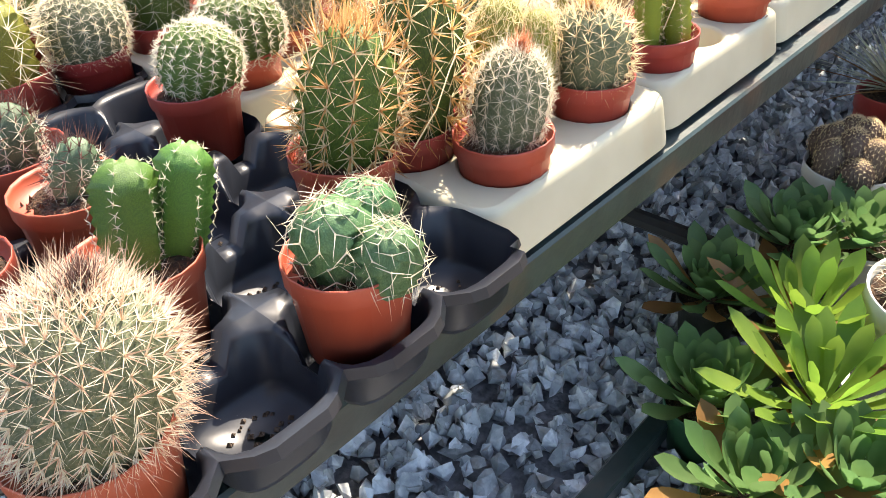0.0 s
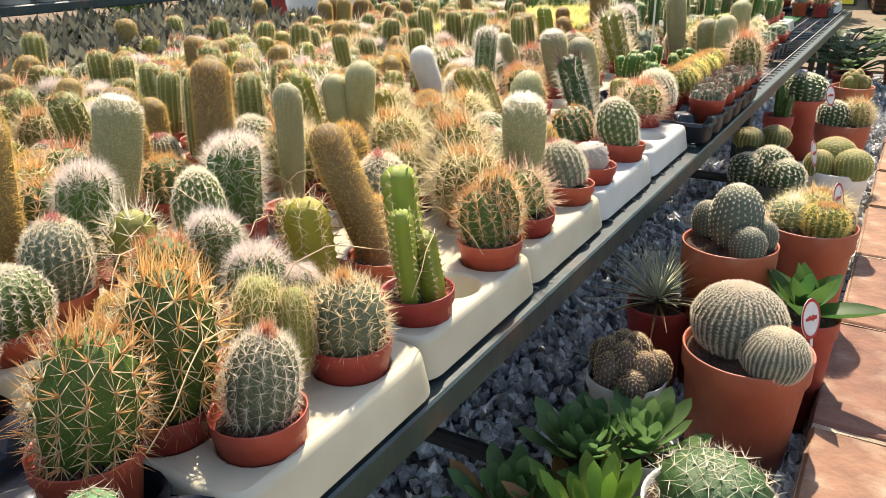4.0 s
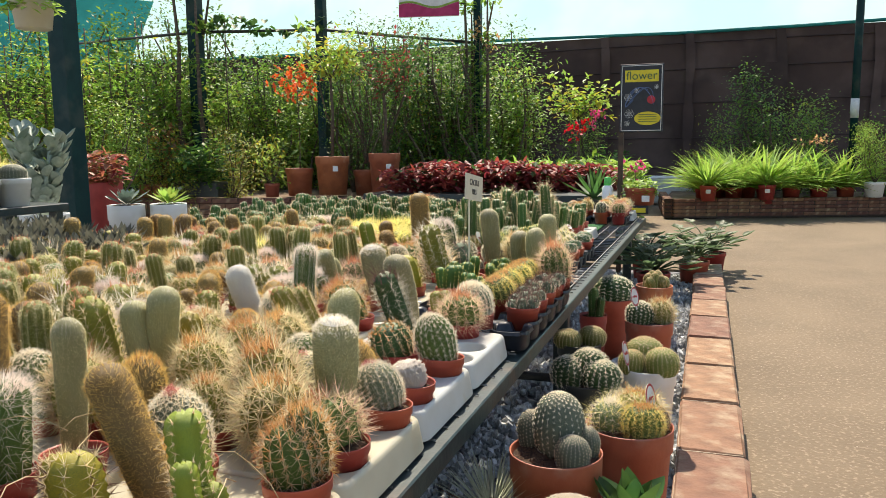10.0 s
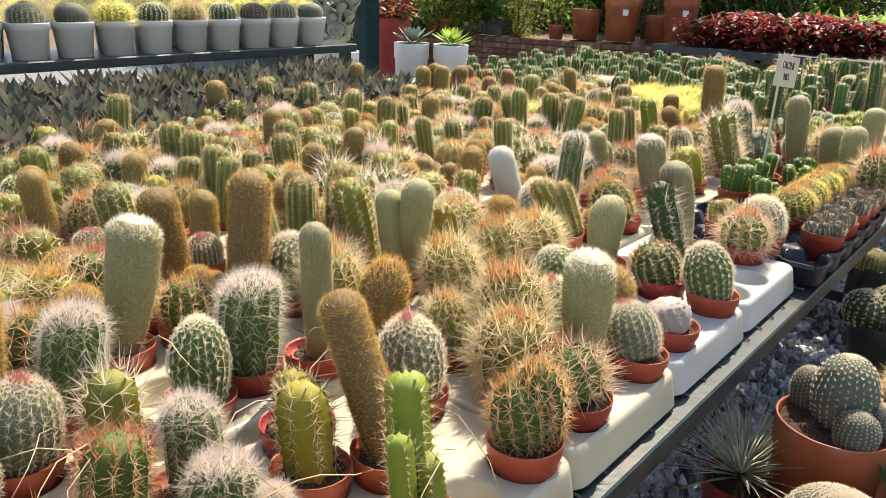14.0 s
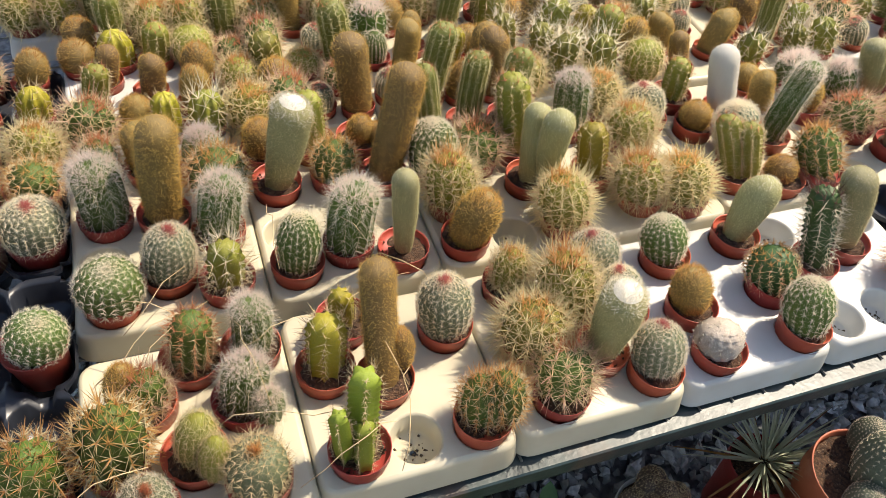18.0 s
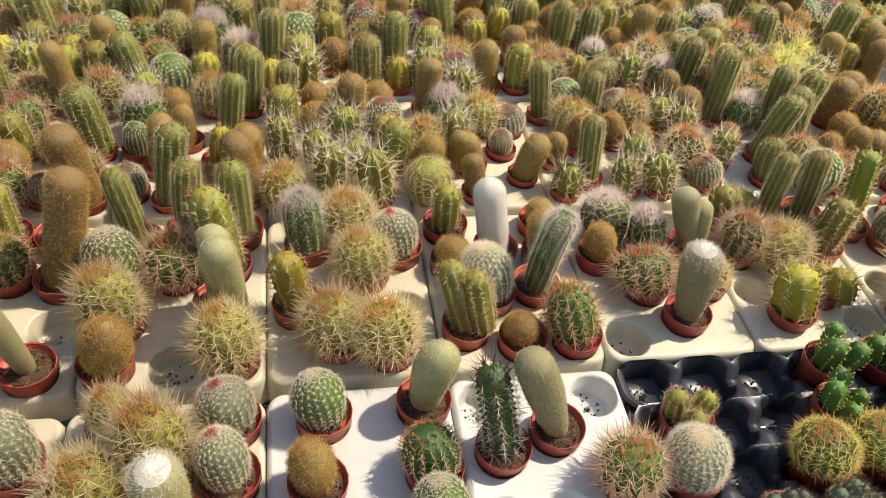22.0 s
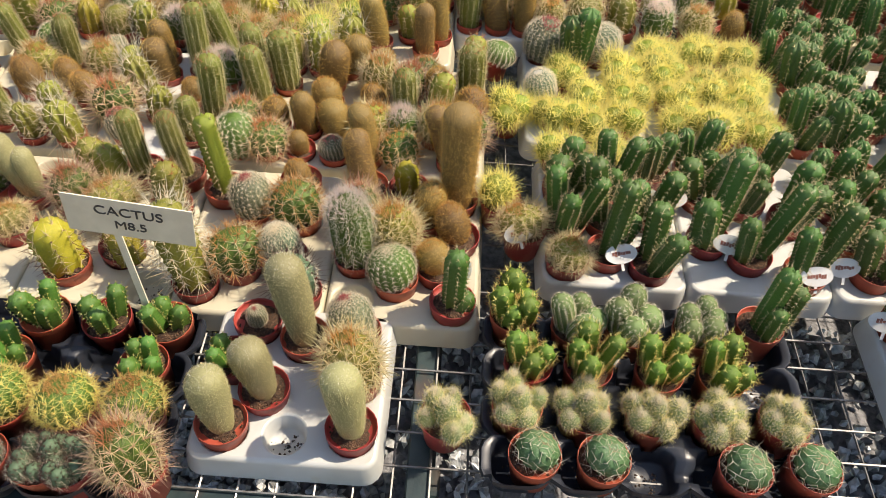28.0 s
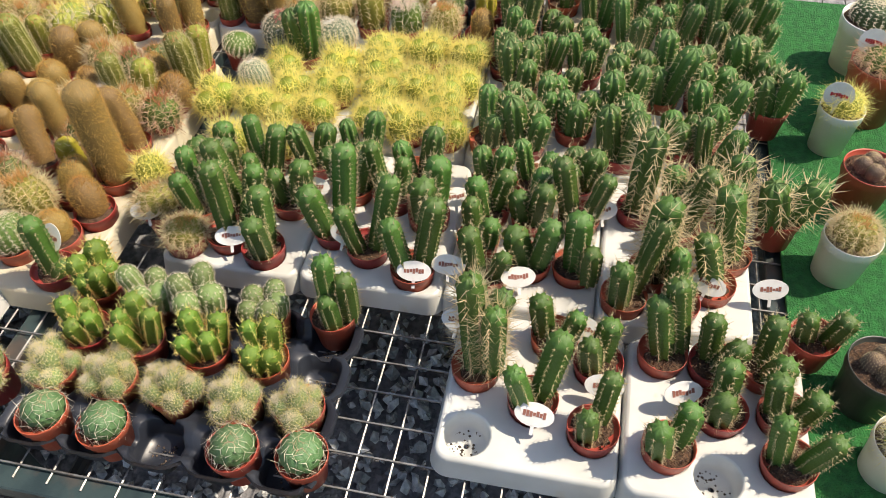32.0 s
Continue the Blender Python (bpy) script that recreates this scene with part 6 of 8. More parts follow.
C("cereuslong", -0.744, 4.020, 0.202, 0.0299, -0.001, -0.004)
clump("cereuslong", -0.786, 4.122, 2, 0.109, 0.0300, spread=0.022)
clump("cereuslong", -0.777, 4.216, 2, 0.115, 0.0299, spread=0.022)
clump("cereuslong", -0.769, 4.310, 2, 0.118, 0.0297, spread=0.022)
clump("cereus", -1.122, 3.724, 3, 0.121, 0.0291, spread=0.022)
clump("cereus", -1.097, 3.820, 3, 0.090, 0.0288, spread=0.022)
clump("cereus", -1.135, 3.930, 3, 0.168, 0.0290, spread=0.022)
clump("cereus", -0.978, 3.865, 3, 0.132, 0.0289, spread=0.022)
clump("cereus", -1.019, 3.950, 3, 0.139, 0.0278, spread=0.022)
clump("cereus", -0.909, 3.763, 3, 0.127, 0.0270, spread=0.022)
clump("cereus", -0.990, 3.698, 3, 0.114, 0.0279, spread=0.022)
clump("cereus", -0.857, 3.973, 3, 0.144, 0.0274, spread=0.022)
clump("cereus", -0.827, 3.883, 3, 0.096, 0.0272, spread=0.022)
clump("cereus", -1.133, 4.031, 3, 0.160, 0.0289, spread=0.022)
clump("cereus", -1.135, 4.159, 3, 0.150, 0.0300, spread=0.022)
clump("cereus", -1.212, 4.252, 3, 0.157, 0.0300, spread=0.022)
clump("cereus", -1.128, 4.316, 3, 0.127, 0.0298, spread=0.022)
clump("cereus", -1.016, 4.187, 3, 0.128, 0.0288, spread=0.022)
clump("cereus", -0.958, 4.113, 3, 0.099, 0.0284, spread=0.022)
clump("cereus", -1.309, 3.841, 2, 0.077, 0.0294, spread=0.022)
clump("cereus", -1.351, 3.754, 2, 0.077, 0.0299, spread=0.022)
potted(-1.166, 3.162, [("cereus", 0.0, 0.0, 0.134, 0.0296, 0.006, -0.023), ("cereus", -0.003, 0.014, 0.151, 0.0296, -0.003, 0.011)])
C("mam", -1.207, 3.061, 0.091, 0.0519, -0.003, 0.009)
C("mamgreen", -1.161, 2.959, 0.04, 0.0406, -0.004, 0.011)
clump("yellowball", -1.076, 3.118, 3, 0.049, 0.0300, spread=0.024)
clump("yellowball", -0.942, 2.987, 3, 0.056, 0.0300, spread=0.024)
clump("yellowball", -0.935, 3.095, 3, 0.056, 0.0300, spread=0.024)
clump("yellowball", -0.997, 3.177, 3, 0.057, 0.0300, spread=0.024)
clump("yellowball", -0.842, 3.056, 3, 0.055, 0.0300, spread=0.024)
clump("yellowball", -0.864, 3.171, 3, 0.056, 0.0300, spread=0.024)
clump("yellowball", -0.932, 3.251, 3, 0.057, 0.0300, spread=0.024)
clump("yellowball", -0.810, 3.251, 3, 0.057, 0.0300, spread=0.024)
clump("yellowball", -1.185, 3.360, 4, 0.047, 0.0300, spread=0.024)
clump("yellowball", -1.222, 3.480, 4, 0.055, 0.0300, spread=0.024)
clump("yellowball", -1.221, 3.588, 4, 0.055, 0.0300, spread=0.024)
clump("yellowball", -1.029, 3.393, 4, 0.049, 0.0300, spread=0.024)
clump("yellowball", -1.030, 3.502, 4, 0.056, 0.0300, spread=0.024)
clump("yellowball", -1.053, 3.616, 4, 0.055, 0.0300, spread=0.024)
clump("yellowball", -0.928, 3.424, 4, 0.042, 0.0300, spread=0.024)
clump("yellowball", -0.932, 3.549, 4, 0.064, 0.0300, spread=0.024)
clump("yellowball", -0.850, 3.500, 4, 0.065, 0.0300, spread=0.024)
clump("yellowball", -0.850, 3.627, 4, 0.057, 0.0300, spread=0.024)
C("goldball", -0.543, 2.823, 0.083, 0.0335, -0.016, 0.02)
clump("cereus", -0.232, 4.317, 2, 0.113, 0.0210, spread=0.022)
clump("cereus", -0.383, 4.178, 2, 0.116, 0.0229, spread=0.022)
clump("cereus", -0.344, 4.299, 2, 0.115, 0.0224, spread=0.022)
clump("cereus", -0.471, 4.345, 2, 0.088, 0.0225, spread=0.022)


# ---- the further rows ----
settle()
rnd = random.Random(21)
NEAR_MIX = ["gold"] * 4 + ["goldball"] * 4 + ["barrelred"] * 2 + ["barreltan"] * 4 + ["ribgreen"] * 4 + ["ribhair"] * 3 + ["mam"] * 2 + ["ribspiny"] * 3 + ["yellowrib"] * 2 + ["oldman", "mamgreen", "barrel", "olivefuzz"]
HEIGHTS = {"gold": (0.09, 0.17, 0.029), "goldball": (0.05, 0.085, 0.035), "ribgreen": (0.08, 0.12, 0.031), "ribhair": (0.1, 0.17, 0.029), "ribspiny": (0.07, 0.1, 0.033), "yellowrib": (0.06, 0.09, 0.03), "oldman": (0.06, 0.1, 0.04)}
for tx, ty, tray_kind, nx, ny, px, py, z in list(TRAY_PLAN):
    for i in range(nx):
        for j in range(ny):
            x, y = tx - (i + 0.5) * px, ty + (j + 0.5) * py
            wanted = -1.95 < x < -0.5 and 0.0 < y < (4.29 if x > -1.75 else 4.6)
            if wanted and rnd.random() < 0.96 and all(math.hypot(x - p[0], y - p[1]) > (0.07 if nx < 5 else 0.056) for p in PLAN):
                if 3.0 < y < 3.66 and -1.3 < x < -0.84:
                    clump("yellowball", x, y, 4, 0.056, 0.03, spread=0.024)
                elif y > 3.62 or (y > 3.0 and (x < -1.45 or x > -0.84)):
                    clump("cereus", x, y, rnd.choice((2, 3)), rnd.uniform(0.10, 0.17), 0.022)
                else:
                    kind = rnd.choice(NEAR_MIX)
                    lo, hi, r = HEIGHTS.get(kind, (0.06, 0.09, 0.042))
                    h = rnd.uniform(lo, hi)
                    C(kind, x, y, h, r * rnd.uniform(0.85, 1.15), rnd.uniform(-0.12, 0.05) * h, rnd.uniform(-0.15, 0.1) * h)
SPOTS = [(p[0], p[1]) for p in PLAN]
# the small pots near the far end of the bench
rnd = random.Random(31)
for j in range(7):
    for i in range(9):
        x, y = -0.09 - 0.1 * i, 4.95 + 0.1 * j - (0.45 if i > 1 else 0)
        if all((x - a) ** 2 + (y - c) ** 2 > 0.087 ** 2 for a, c in SPOTS) and (i < 2 or y > 5.0):
            if i > 4:
                clump("cereus", x, y, 3, rnd.uniform(0.1, 0.17), 0.021)
            else:
                C(rnd.choice(("barrelred", "mam", "mamgreen", "barreltan", "goldcrown")), x, y, rnd.uniform(0.05, 0.08), rnd.uniform(0.032, 0.042))


seats = settle()
set_trays(seats)
for p in PLAN:
    set_pot(*p)


# ---- labels ----
def oval_label(x, y, z, turn, lean, w=0.034, h=0.0205, mat="label_white", ink="print_brown"):
    """A small oval plastic label stuck into a pot."""
    ob = holder("plant_label", x, y, z, "oval white plastic label with a small brown print", "plant label", "oval labels in the pots", turn)
    ob.matrix_basis = pose(x, y, z, lean, 0, turn)
    b = Build()
    n = 20
    vs = [(w * math.cos(2 * math.pi * k / n), t, h * math.sin(2 * math.pi * k / n)) for t in (-0.0006, 0.0006) for k in range(n)]
    b.add(vs, [tuple(range(n)), tuple(range(2 * n - 1, n - 1, -1))] + [(k, n + k, n + (k + 1) % n, (k + 1) % n) for k in range(n)])
    part_of("plate", b.mesh("plate", mat, smooth=False), ob)
    b = Build()
    r2 = random.Random(int(x * 999))
    for k in range(7):
        a = -0.5 * w + k * w / 6
        b.box(a - 0.0022, -0.0012, -0.0035 + r2.uniform(-0.002, 0.002), a + 0.0026, -0.0008, 0.0035 + r2.uniform(-0.001, 0.003))
    part_of("print", b.mesh("print", ink, smooth=False), ob, "brown printed motif")
    b = Build().box(-0.003, -0.0006, -h - 0.014, 0.003, 0.0006, -h + 0.002)
    part_of("stake", b.mesh("stake", mat, smooth=False), ob)
    return ob


oval_label(-0.474, 3.598, 0.526, 95, -40)
oval_label(-0.209, 3.865, 0.526, 86, -53)
oval_label(-0.372, 3.705, 0.526, 75, -40)
oval_label(-0.496, 3.799, 0.526, 105, -50)
oval_label(-0.285, 3.976, 0.526, 90, -45)
oval_label(-0.544, 4.156, 0.526, 64, -47)
oval_label(-0.552, 4.269, 0.526, 100, -35)
oval_label(-0.658, 3.278, 0.526, 100, -35)
oval_label(-0.687, 3.639, 0.526, 110, -45)
oval_label(-0.497, 3.212, 0.526, 105, -50)
oval_label(-0.542, 3.439, 0.526, 75, -40)
oval_label(-0.502, 3.661, 0.526, 95, -40)
oval_label(-0.703, 3.944, 0.526, 105, -50)
oval_label(-0.297, 4.108, 0.526, 110, -45)
oval_label(-0.400, 3.936, 0.526, 65, -50)
oval_label(-0.534, 3.008, 0.526, 115, -40)
oval_label(-0.664, 3.336, 0.526, 90, -45)
oval_label(-0.392, 2.888, 0.57, 80, -30, 0.024, 0.03)


def text_part(name, words, size, mat, parent, at, label="", align="CENTER", depth=0.0006):
    cu = bpy.data.curves.new(name, "FONT")
    cu.body, cu.size, cu.align_x, cu.align_y, cu.extrude = words, size, align, "CENTER", depth
    tmp = bpy.data.objects.new(name, cu)
    scene.collection.objects.link(tmp)
    me = bpy.data.meshes.new_from_object(tmp.evaluated_get(bpy.context.evaluated_depsgraph_get()))
    bpy.data.objects.remove(tmp)
    me.materials.clear()
    me.materials.append(M[mat])
    return part_of(name, me, parent, label, at)


# the price card on a stick
card = holder("price_card", -0.266, 2.337, RIM - 0.024, "cream card sign on a wooden stick among the pots", "sign", turn=90)
card.matrix_basis = pose(-0.266, 2.337, RIM - 0.024, 0, 7, 90)
part_of("stick", Build().box(-0.006, -0.0015, 0, 0.006, 0.0015, 0.30).mesh("stick", "label", smooth=False), card, at=pose(0, 0.004, 0, 0, -6, 0))
part_of("card", Build().box(-0.097, -0.004, 0.27, 0.097, -0.002, 0.352).mesh("card", "label", smooth=False), card)
text_part("lettering", "CACTUS", 0.027, "ink", card, pose(0.0, -0.0046, 0.326, 90))
text_part("lettering", "M8.5", 0.025, "ink", card, pose(0.0, -0.0046, 0.296, 90))


# ---- plants in pots on the gravel ----
GZ = -0.04


def ground_pot(name, x, y, rim, r, h, mat, label, category="potted plant", soil=True, group="potted plants on the gravel"):
    ob = holder(name, x, y, GZ, label, category, group)
    z = rim - ob.location.z
    part_of("pot", pot_mesh(r, z, mat, rim=0.16, taper=0.74, seg=40), ob, at=pose(0, 0, z))
    if soil:
        part_of("soil", soil_mesh(r * 0.93, int(x * 777)), ob, at=pose(0, 0, z - 0.012))
    return ob, z


def heads(ob, z, stems):
    for kind, dx, dy, h, r in stems:
        me, sp, aspect = stems_of(kind, False, h / r)[pick.randrange(2)]
        s_ = part_of("stem", me, ob, at=Matrix.LocRotScale((dx, dy, z - 0.02), Euler((dy * 1.5, dx * 1.5, pick.uniform(0, 6))), (r, r, (h + 0.01) / aspect)))
        part_of("spine_coat", sp, s_)


def rosette(n, length, width, mat, mats2=None, rise=0.5, curl=0.1, seed=0, shape=(0.25, 0.4, 0.75, 1.0, 0.7), layers=4, fold=0.15):
    """One rosette of leaves as a mesh: many leaves round a heart."""
    rnd = random.Random(seed)
    b = Build()
    for k in range(n):
        f = k / n
        a = k * 2.39996 + rnd.uniform(-0.15, 0.15)
        el = radians(12 + 75 * f * rise * 1.6) + rnd.uniform(-0.12, 0.12)
        way = Vector((math.cos(a) * math.cos(el), math.sin(a) * math.cos(el), math.sin(el)))
        ln = length * (1.05 - 0.62 * f) * rnd.uniform(0.85, 1.1)
        b.slot = 1 if mats2 and k < n * 0.09 else 0
        b.leaf((0.012 * math.cos(a), 0.012 * math.sin(a), 0.02 * f * length / 0.1), way, (0, 0, 1) if el < 1.2 else (-math.cos(a), -math.sin(a), 0.2), ln, width * (1 - 0.35 * f), curl, fold, shape)
    return b.mesh("leaves", mat, *((mats2,) if mats2 else ()))


ob, z = ground_pot("potted_cactus", 0.272, 1.23, 0.215, 0.112, 0.25, "pot_light", "two silvery ball cacti in a large orange terracotta pot", "potted cactus")
heads(ob, z, [("silverbig", -0.025, 0.015, 0.115, 0.078), ("silverbig", 0.045, -0.045, 0.075, 0.055)])
ob, z = ground_pot("potted_cactus", 0.177, 1.482, 0.31, 0.095, 0.33, "pot_light", "grey-green clustered ball cacti in a tall terracotta pot", "potted cactus")
heads(ob, z, [("greyball", 0.005, 0.02, 0.125, 0.052), ("greyball", -0.055, 0.045, 0.075, 0.032), ("greyball", 0.04, -0.045, 0.06, 0.034), ("greyball", 0.06, 0.02, 0.06, 0.026)])
ob, z = ground_pot("potted_cactus", 0.30, 1.735, 0.29, 0.1, 0.31, "pot_light", "brown and golden ball cacti in a large terracotta pot", "potted cactus")
heads(ob, z, [("clumpball", -0.045, -0.01, 0.06, 0.042), ("goldcrown", 0.03, -0.03, 0.065, 0.045), ("barreltan", 0.01, 0.045, 0.07, 0.055), ("knob", 0.06, 0.02, 0.05, 0.03)])
ob, z = ground_pot("potted_cactus", 0.14, 2.18, 0.25, 0.09, 0.27, "pot_dark", "dark green warty clustered cactus in a dark pot", "potted cactus")
heads(ob, z, [("darkball", -0.05, -0.02, 0.08, 0.055), ("darkball", 0.04, -0.03, 0.075, 0.055), ("darkball", 0.0, 0.05, 0.085, 0.055), ("darkball", 0.0, 0.0, 0.1, 0.05)])
ob, z = ground_pot("potted_cactus", 0.30, 2.30, 0.27, 0.085, 0.29, "pot_white", "three olive ball cacti crowded in a white pot", "potted cactus")
heads(ob, z, [("olivefelt", -0.01, 0.03, 0.09, 0.058), ("olivefelt", 0.045, -0.03, 0.075, 0.05), ("olivefelt", -0.045, -0.035, 0.065, 0.04)])
ob, z = ground_pot("potted_cactus", 0.03, 2.72, 0.22, 0.08, 0.24, "pot_dark", "two flat olive ball cacti in a dark pot", "potted cactus")
heads(ob, z, [("olivefelt", -0.04, -0.02, 0.06, 0.05), ("olivefelt", 0.04, 0.03, 0.065, 0.05)])
ob, z = ground_pot("potted_cactus", 0.26, 2.93, 0.27, 0.09, 0.29, "pot_light", "white-striped and brown ball cacti in a terracotta pot", "potted cactus")
heads(ob, z, [("darkball", -0.035, -0.02, 0.085, 0.05), ("barreltan", 0.04, 0.02, 0.085, 0.045)])
ob, z = ground_pot("potted_cactus", 0.06, 3.50, 0.24, 0.095, 0.26, "pot", "dark spiny ball cactus in a terracotta pot", "potted cactus")
heads(ob, z, [("darkball", 0.0, 0.0, 0.11, 0.085)])
ob, z = ground_pot("potted_cactus", 0.22, 3.88, 0.24, 0.09, 0.26, "pot_light", "heap of pale olive little ball cacti in a pot", "potted cactus")
heads(ob, z, [("olivefelt", 0.035 * math.cos(k * 2.4) * (0.4 + k * 0.12), 0.035 * math.sin(k * 2.4) * (0.4 + k * 0.12), 0.085 - 0.004 * k, 0.026) for k in range(9)])
ob, z = ground_pot("potted_cactus", 0.0, 3.3, 0.2, 0.06, 0.22, "pot", "small dark columnar cacti in a terracotta pot", "potted cactus")
heads(ob, z, [("cereus", 0.0, 0.01, 0.13, 0.024), ("cereus", 0.025, -0.01, 0.09, 0.02)])
ob, z = ground_pot("potted_cactus", 0.075, 1.175, 0.13, 0.075, 0.16, "pot_white", "brown knobbly cactus heap in a white pot", "potted cactus")
heads(ob, z, [("knob", 0.052 * math.cos(k * 2.4) * (0.25 + k * 0.09), 0.052 * math.sin(k * 2.4) * (0.25 + k * 0.09), 0.095 - 0.0045 * k, 0.027) for k in range(11)])
ob, z = ground_pot("potted_cactus", 0.303, 0.845, 0.165, 0.095, 0.2, "pot_white", "green ball cactus with curly tan spines in a white pot", "potted cactus")
heads(ob, z, [("curly", 0.0, 0.0, 0.075, 0.072)])
for x, y, rim, r, kind, mat in ((-0.70, 4.43, 0.55, 0.056, "barreltan", "pot_white"), (-0.915, 4.50, 0.545, 0.06, "knob", "pot"), (-1.10, 4.46, 0.555, 0.05, "yellowball", "pot_white"), (-1.24, 4.56, 0.59, 0.075, "barrelred", "pot"), (-1.45, 4.57, 0.58, 0.075, "darkball", "pot_white"), (-0.40, 4.44, 0.55, 0.062, "knob", "pot_dark"), (-0.265, 4.46, 0.535, 0.055, "clumpball", "pot_white"), (-0.60, 4.70, 0.55, 0.06, "mam", "pot"), (-1.0, 4.75, 0.56, 0.07, "goldball", "pot"), (-0.30, 4.72, 0.55, 0.06, "barrel", "pot")):
    ob = holder("potted_cactus", x, y, 0.436, KINDS[kind][7] + " in a pot", "potted cactus", "pots on the green matting")
    z = rim - 0.436
    part_of("pot", pot_mesh(r, z, mat, seg=32), ob, at=pose(0, 0, z))
    part_of("soil", soil_mesh(r * 0.93, int(y * 99)), ob, at=pose(0, 0, z - 0.012))
    heads(ob, z, [(kind, 0, 0, 0.05, r * 0.72)] if kind != "knob" else [(kind, 0.02 * math.cos(a), 0.02 * math.sin(a), 0.03, 0.018) for a in (0, 1.6, 3.1, 4.7)])
mat_b = Build()
mat_b.box(-1.75, 4.33, 0.4285, -0.16, 4.93, 0.436)
thing("turf_mat", mat_b.mesh("turf_mat", "mat_green", smooth=False), "bright green artificial turf mat on the bench", "mat")
for x, y in ((-1.085, 4.435), (-1.255, 4.52)):
    ob = oval_label(x, y, 0.595 if x > -1.2 else 0.63, 75, -10, 0.032, 0.032, "label_white", "red")
    ob["label"] = "round white plant label with a red flower picture"


def leafy_pot(name, x, y, rim, r, mat, me, label, lift=-0.01, h=0.16, turn=0.0, tilt=0.0):
    ob, z = ground_pot(name, x, y, rim, r, h, mat, label)
    part_of("foliage", me, ob, at=pose(0, 0, z + lift, tilt, 0, turn))
    return ob


SPOON = (0.3, 0.28, 0.34, 0.5, 0.74, 0.95, 1.0, 0.78)
R_BIG = rosette(34, 0.165, 0.034, "leaf_spoon", "leaf_dry", 0.46, 0.10, 3, SPOON)
R_MID = rosette(40, 0.12, 0.034, "leaf_blue", "leaf_dry", 0.52, 0.16, 4, SPOON)
R_SML = rosette(42, 0.11, 0.036, "leaf_blue", None, 0.52, 0.18, 5, SPOON)
leafy_pot("potted_succulent", 0.235, 0.655, 0.07, 0.055, "pot_dark", R_BIG, "bright green long-leaved succulent rosette with dry lower leaves", turn=20)
leafy_pot("potted_succulent", 0.16, 0.80, 0.06, 0.055, "pot_dark", R_BIG, "lime-green spoon-leaved succulent rosette in a dark pot", turn=140)
leafy_pot("potted_succulent", 0.115, 0.60, 0.05, 0.055, "pot_green", R_SML, "blue-green succulent rosette in a green plastic pot", turn=60)
leafy_pot("potted_succulent", 0.22, 0.49, 0.06, 0.055, "pot_green", R_MID, "fresh green succulent rosette in a dark pot", turn=100)
leafy_pot("potted_succulent", 0.075, 0.955, 0.09, 0.055, "pot_white", R_SML, "dark green succulent rosette in a white pot", turn=10)
leafy_pot("potted_succulent", 0.16, 1.02, 0.09, 0.055, "pot_white", R_MID, "green succulent rosette with narrow leaves beside the gravel", turn=200)
leafy_pot("potted_succulent", 0.02, 0.80, 0.05, 0.05, "pot_dark", R_MID, "green and reddish succulent rosette on the gravel", turn=250)
leafy_pot("potted_succulent", 0.31, 0.56, 0.07, 0.055, "pot_dark", R_MID, "green spoon-leaved succulent rosette near the kerb", turn=310)
AGAVE = rosette(130, 0.185, 0.006, "leaf_agave", "leaf_dry", 0.6, -0.12, 9, (0.9, 1.0, 0.9, 0.7, 0.4))
leafy_pot("potted_agave", 0.06, 1.415, 0.17, 0.065, "pot", AGAVE, "spiky grey-green thread agave in a terracotta pot", 0.0)
SANS = rosette(13, 0.125, 0.062, "leaf_dark", None, 0.8, 0.05, 11, (0.55, 0.9, 1.0, 0.85, 0.5), fold=0.35)
leafy_pot("potted_sansevieria", 0.335, 1.45, 0.20, 0.07, "pot", SANS, "dark green broad-leaved snake plant in a pot", 0.0, 0.22)
for x, y, z, turn in ((0.362, 1.245, 0.285, 60), (0.345, 1.76, 0.345, 70), (0.245, 2.2, 0.33, 80), (0.21, 2.87, 0.37, 60)):
    ob = oval_label(x, y, z, turn, -12, 0.024, 0.036, "label_white", "red")
    ob["label"] = "round white label with a red border stuck in a pot"
    b = Build()
    n = 24
    vs = []
    for q in (1.0, 0.84):
        vs += [(0.024 * q * math.cos(2 * math.pi * k / n), -0.0011, 0.036 * q * math.sin(2 * math.pi * k / n)) for k in range(n)]
    b.add(vs, [(k, (k + 1) % n, n + (k + 1) % n, n + k) for k in range(n)])
    part_of("border", b.mesh("border", "red", smooth=False), ob, "red printed border")
rnd = random.Random(12)
LOBED = []
for k in range(2):
    b = Build()
    for j in range(46):
        a, el = rnd.random() * 6.28, rnd.uniform(0.15, 1.2)
        q = rnd.uniform(0.05, 0.28)
        c = Vector((q * math.cos(a), q * math.sin(a), 0.04 + 0.22 * math.sin(el) * rnd.random()))
        w = Vector((math.cos(a), math.sin(a), rnd.uniform(-0.1, 0.5)))
        b.tube([(0, 0, 0.01), tuple(c * 0.6 + Vector((0, 0, 0.03))), tuple(c)], 0.004, 4)
        for s_ in (-0.7, 0, 0.7):
            w2 = Vector((math.cos(a + s_), math.sin(a + s_), w.z))
            b.leaf(c, w2, (0, 0, 1), 0.095 if not s_ else 0.07, 0.05, 0.05, 0.2, (0.4, 1.0, 0.9, 1.0, 0.6))
    LOBED.append(b.mesh("foliage", "leaf_sage"))
for x, y, k in ((0.14, 5.05, 0), (0.38, 5.65, 1), (0.05, 5.7, 0), (0.5, 6.15, 1)):
    leafy_pot("potted_shrub", x, y, 0.12, 0.11, "pot", LOBED[k], "sprawling shrub with grey-green lobed leaves at the path", turn=90 * x)
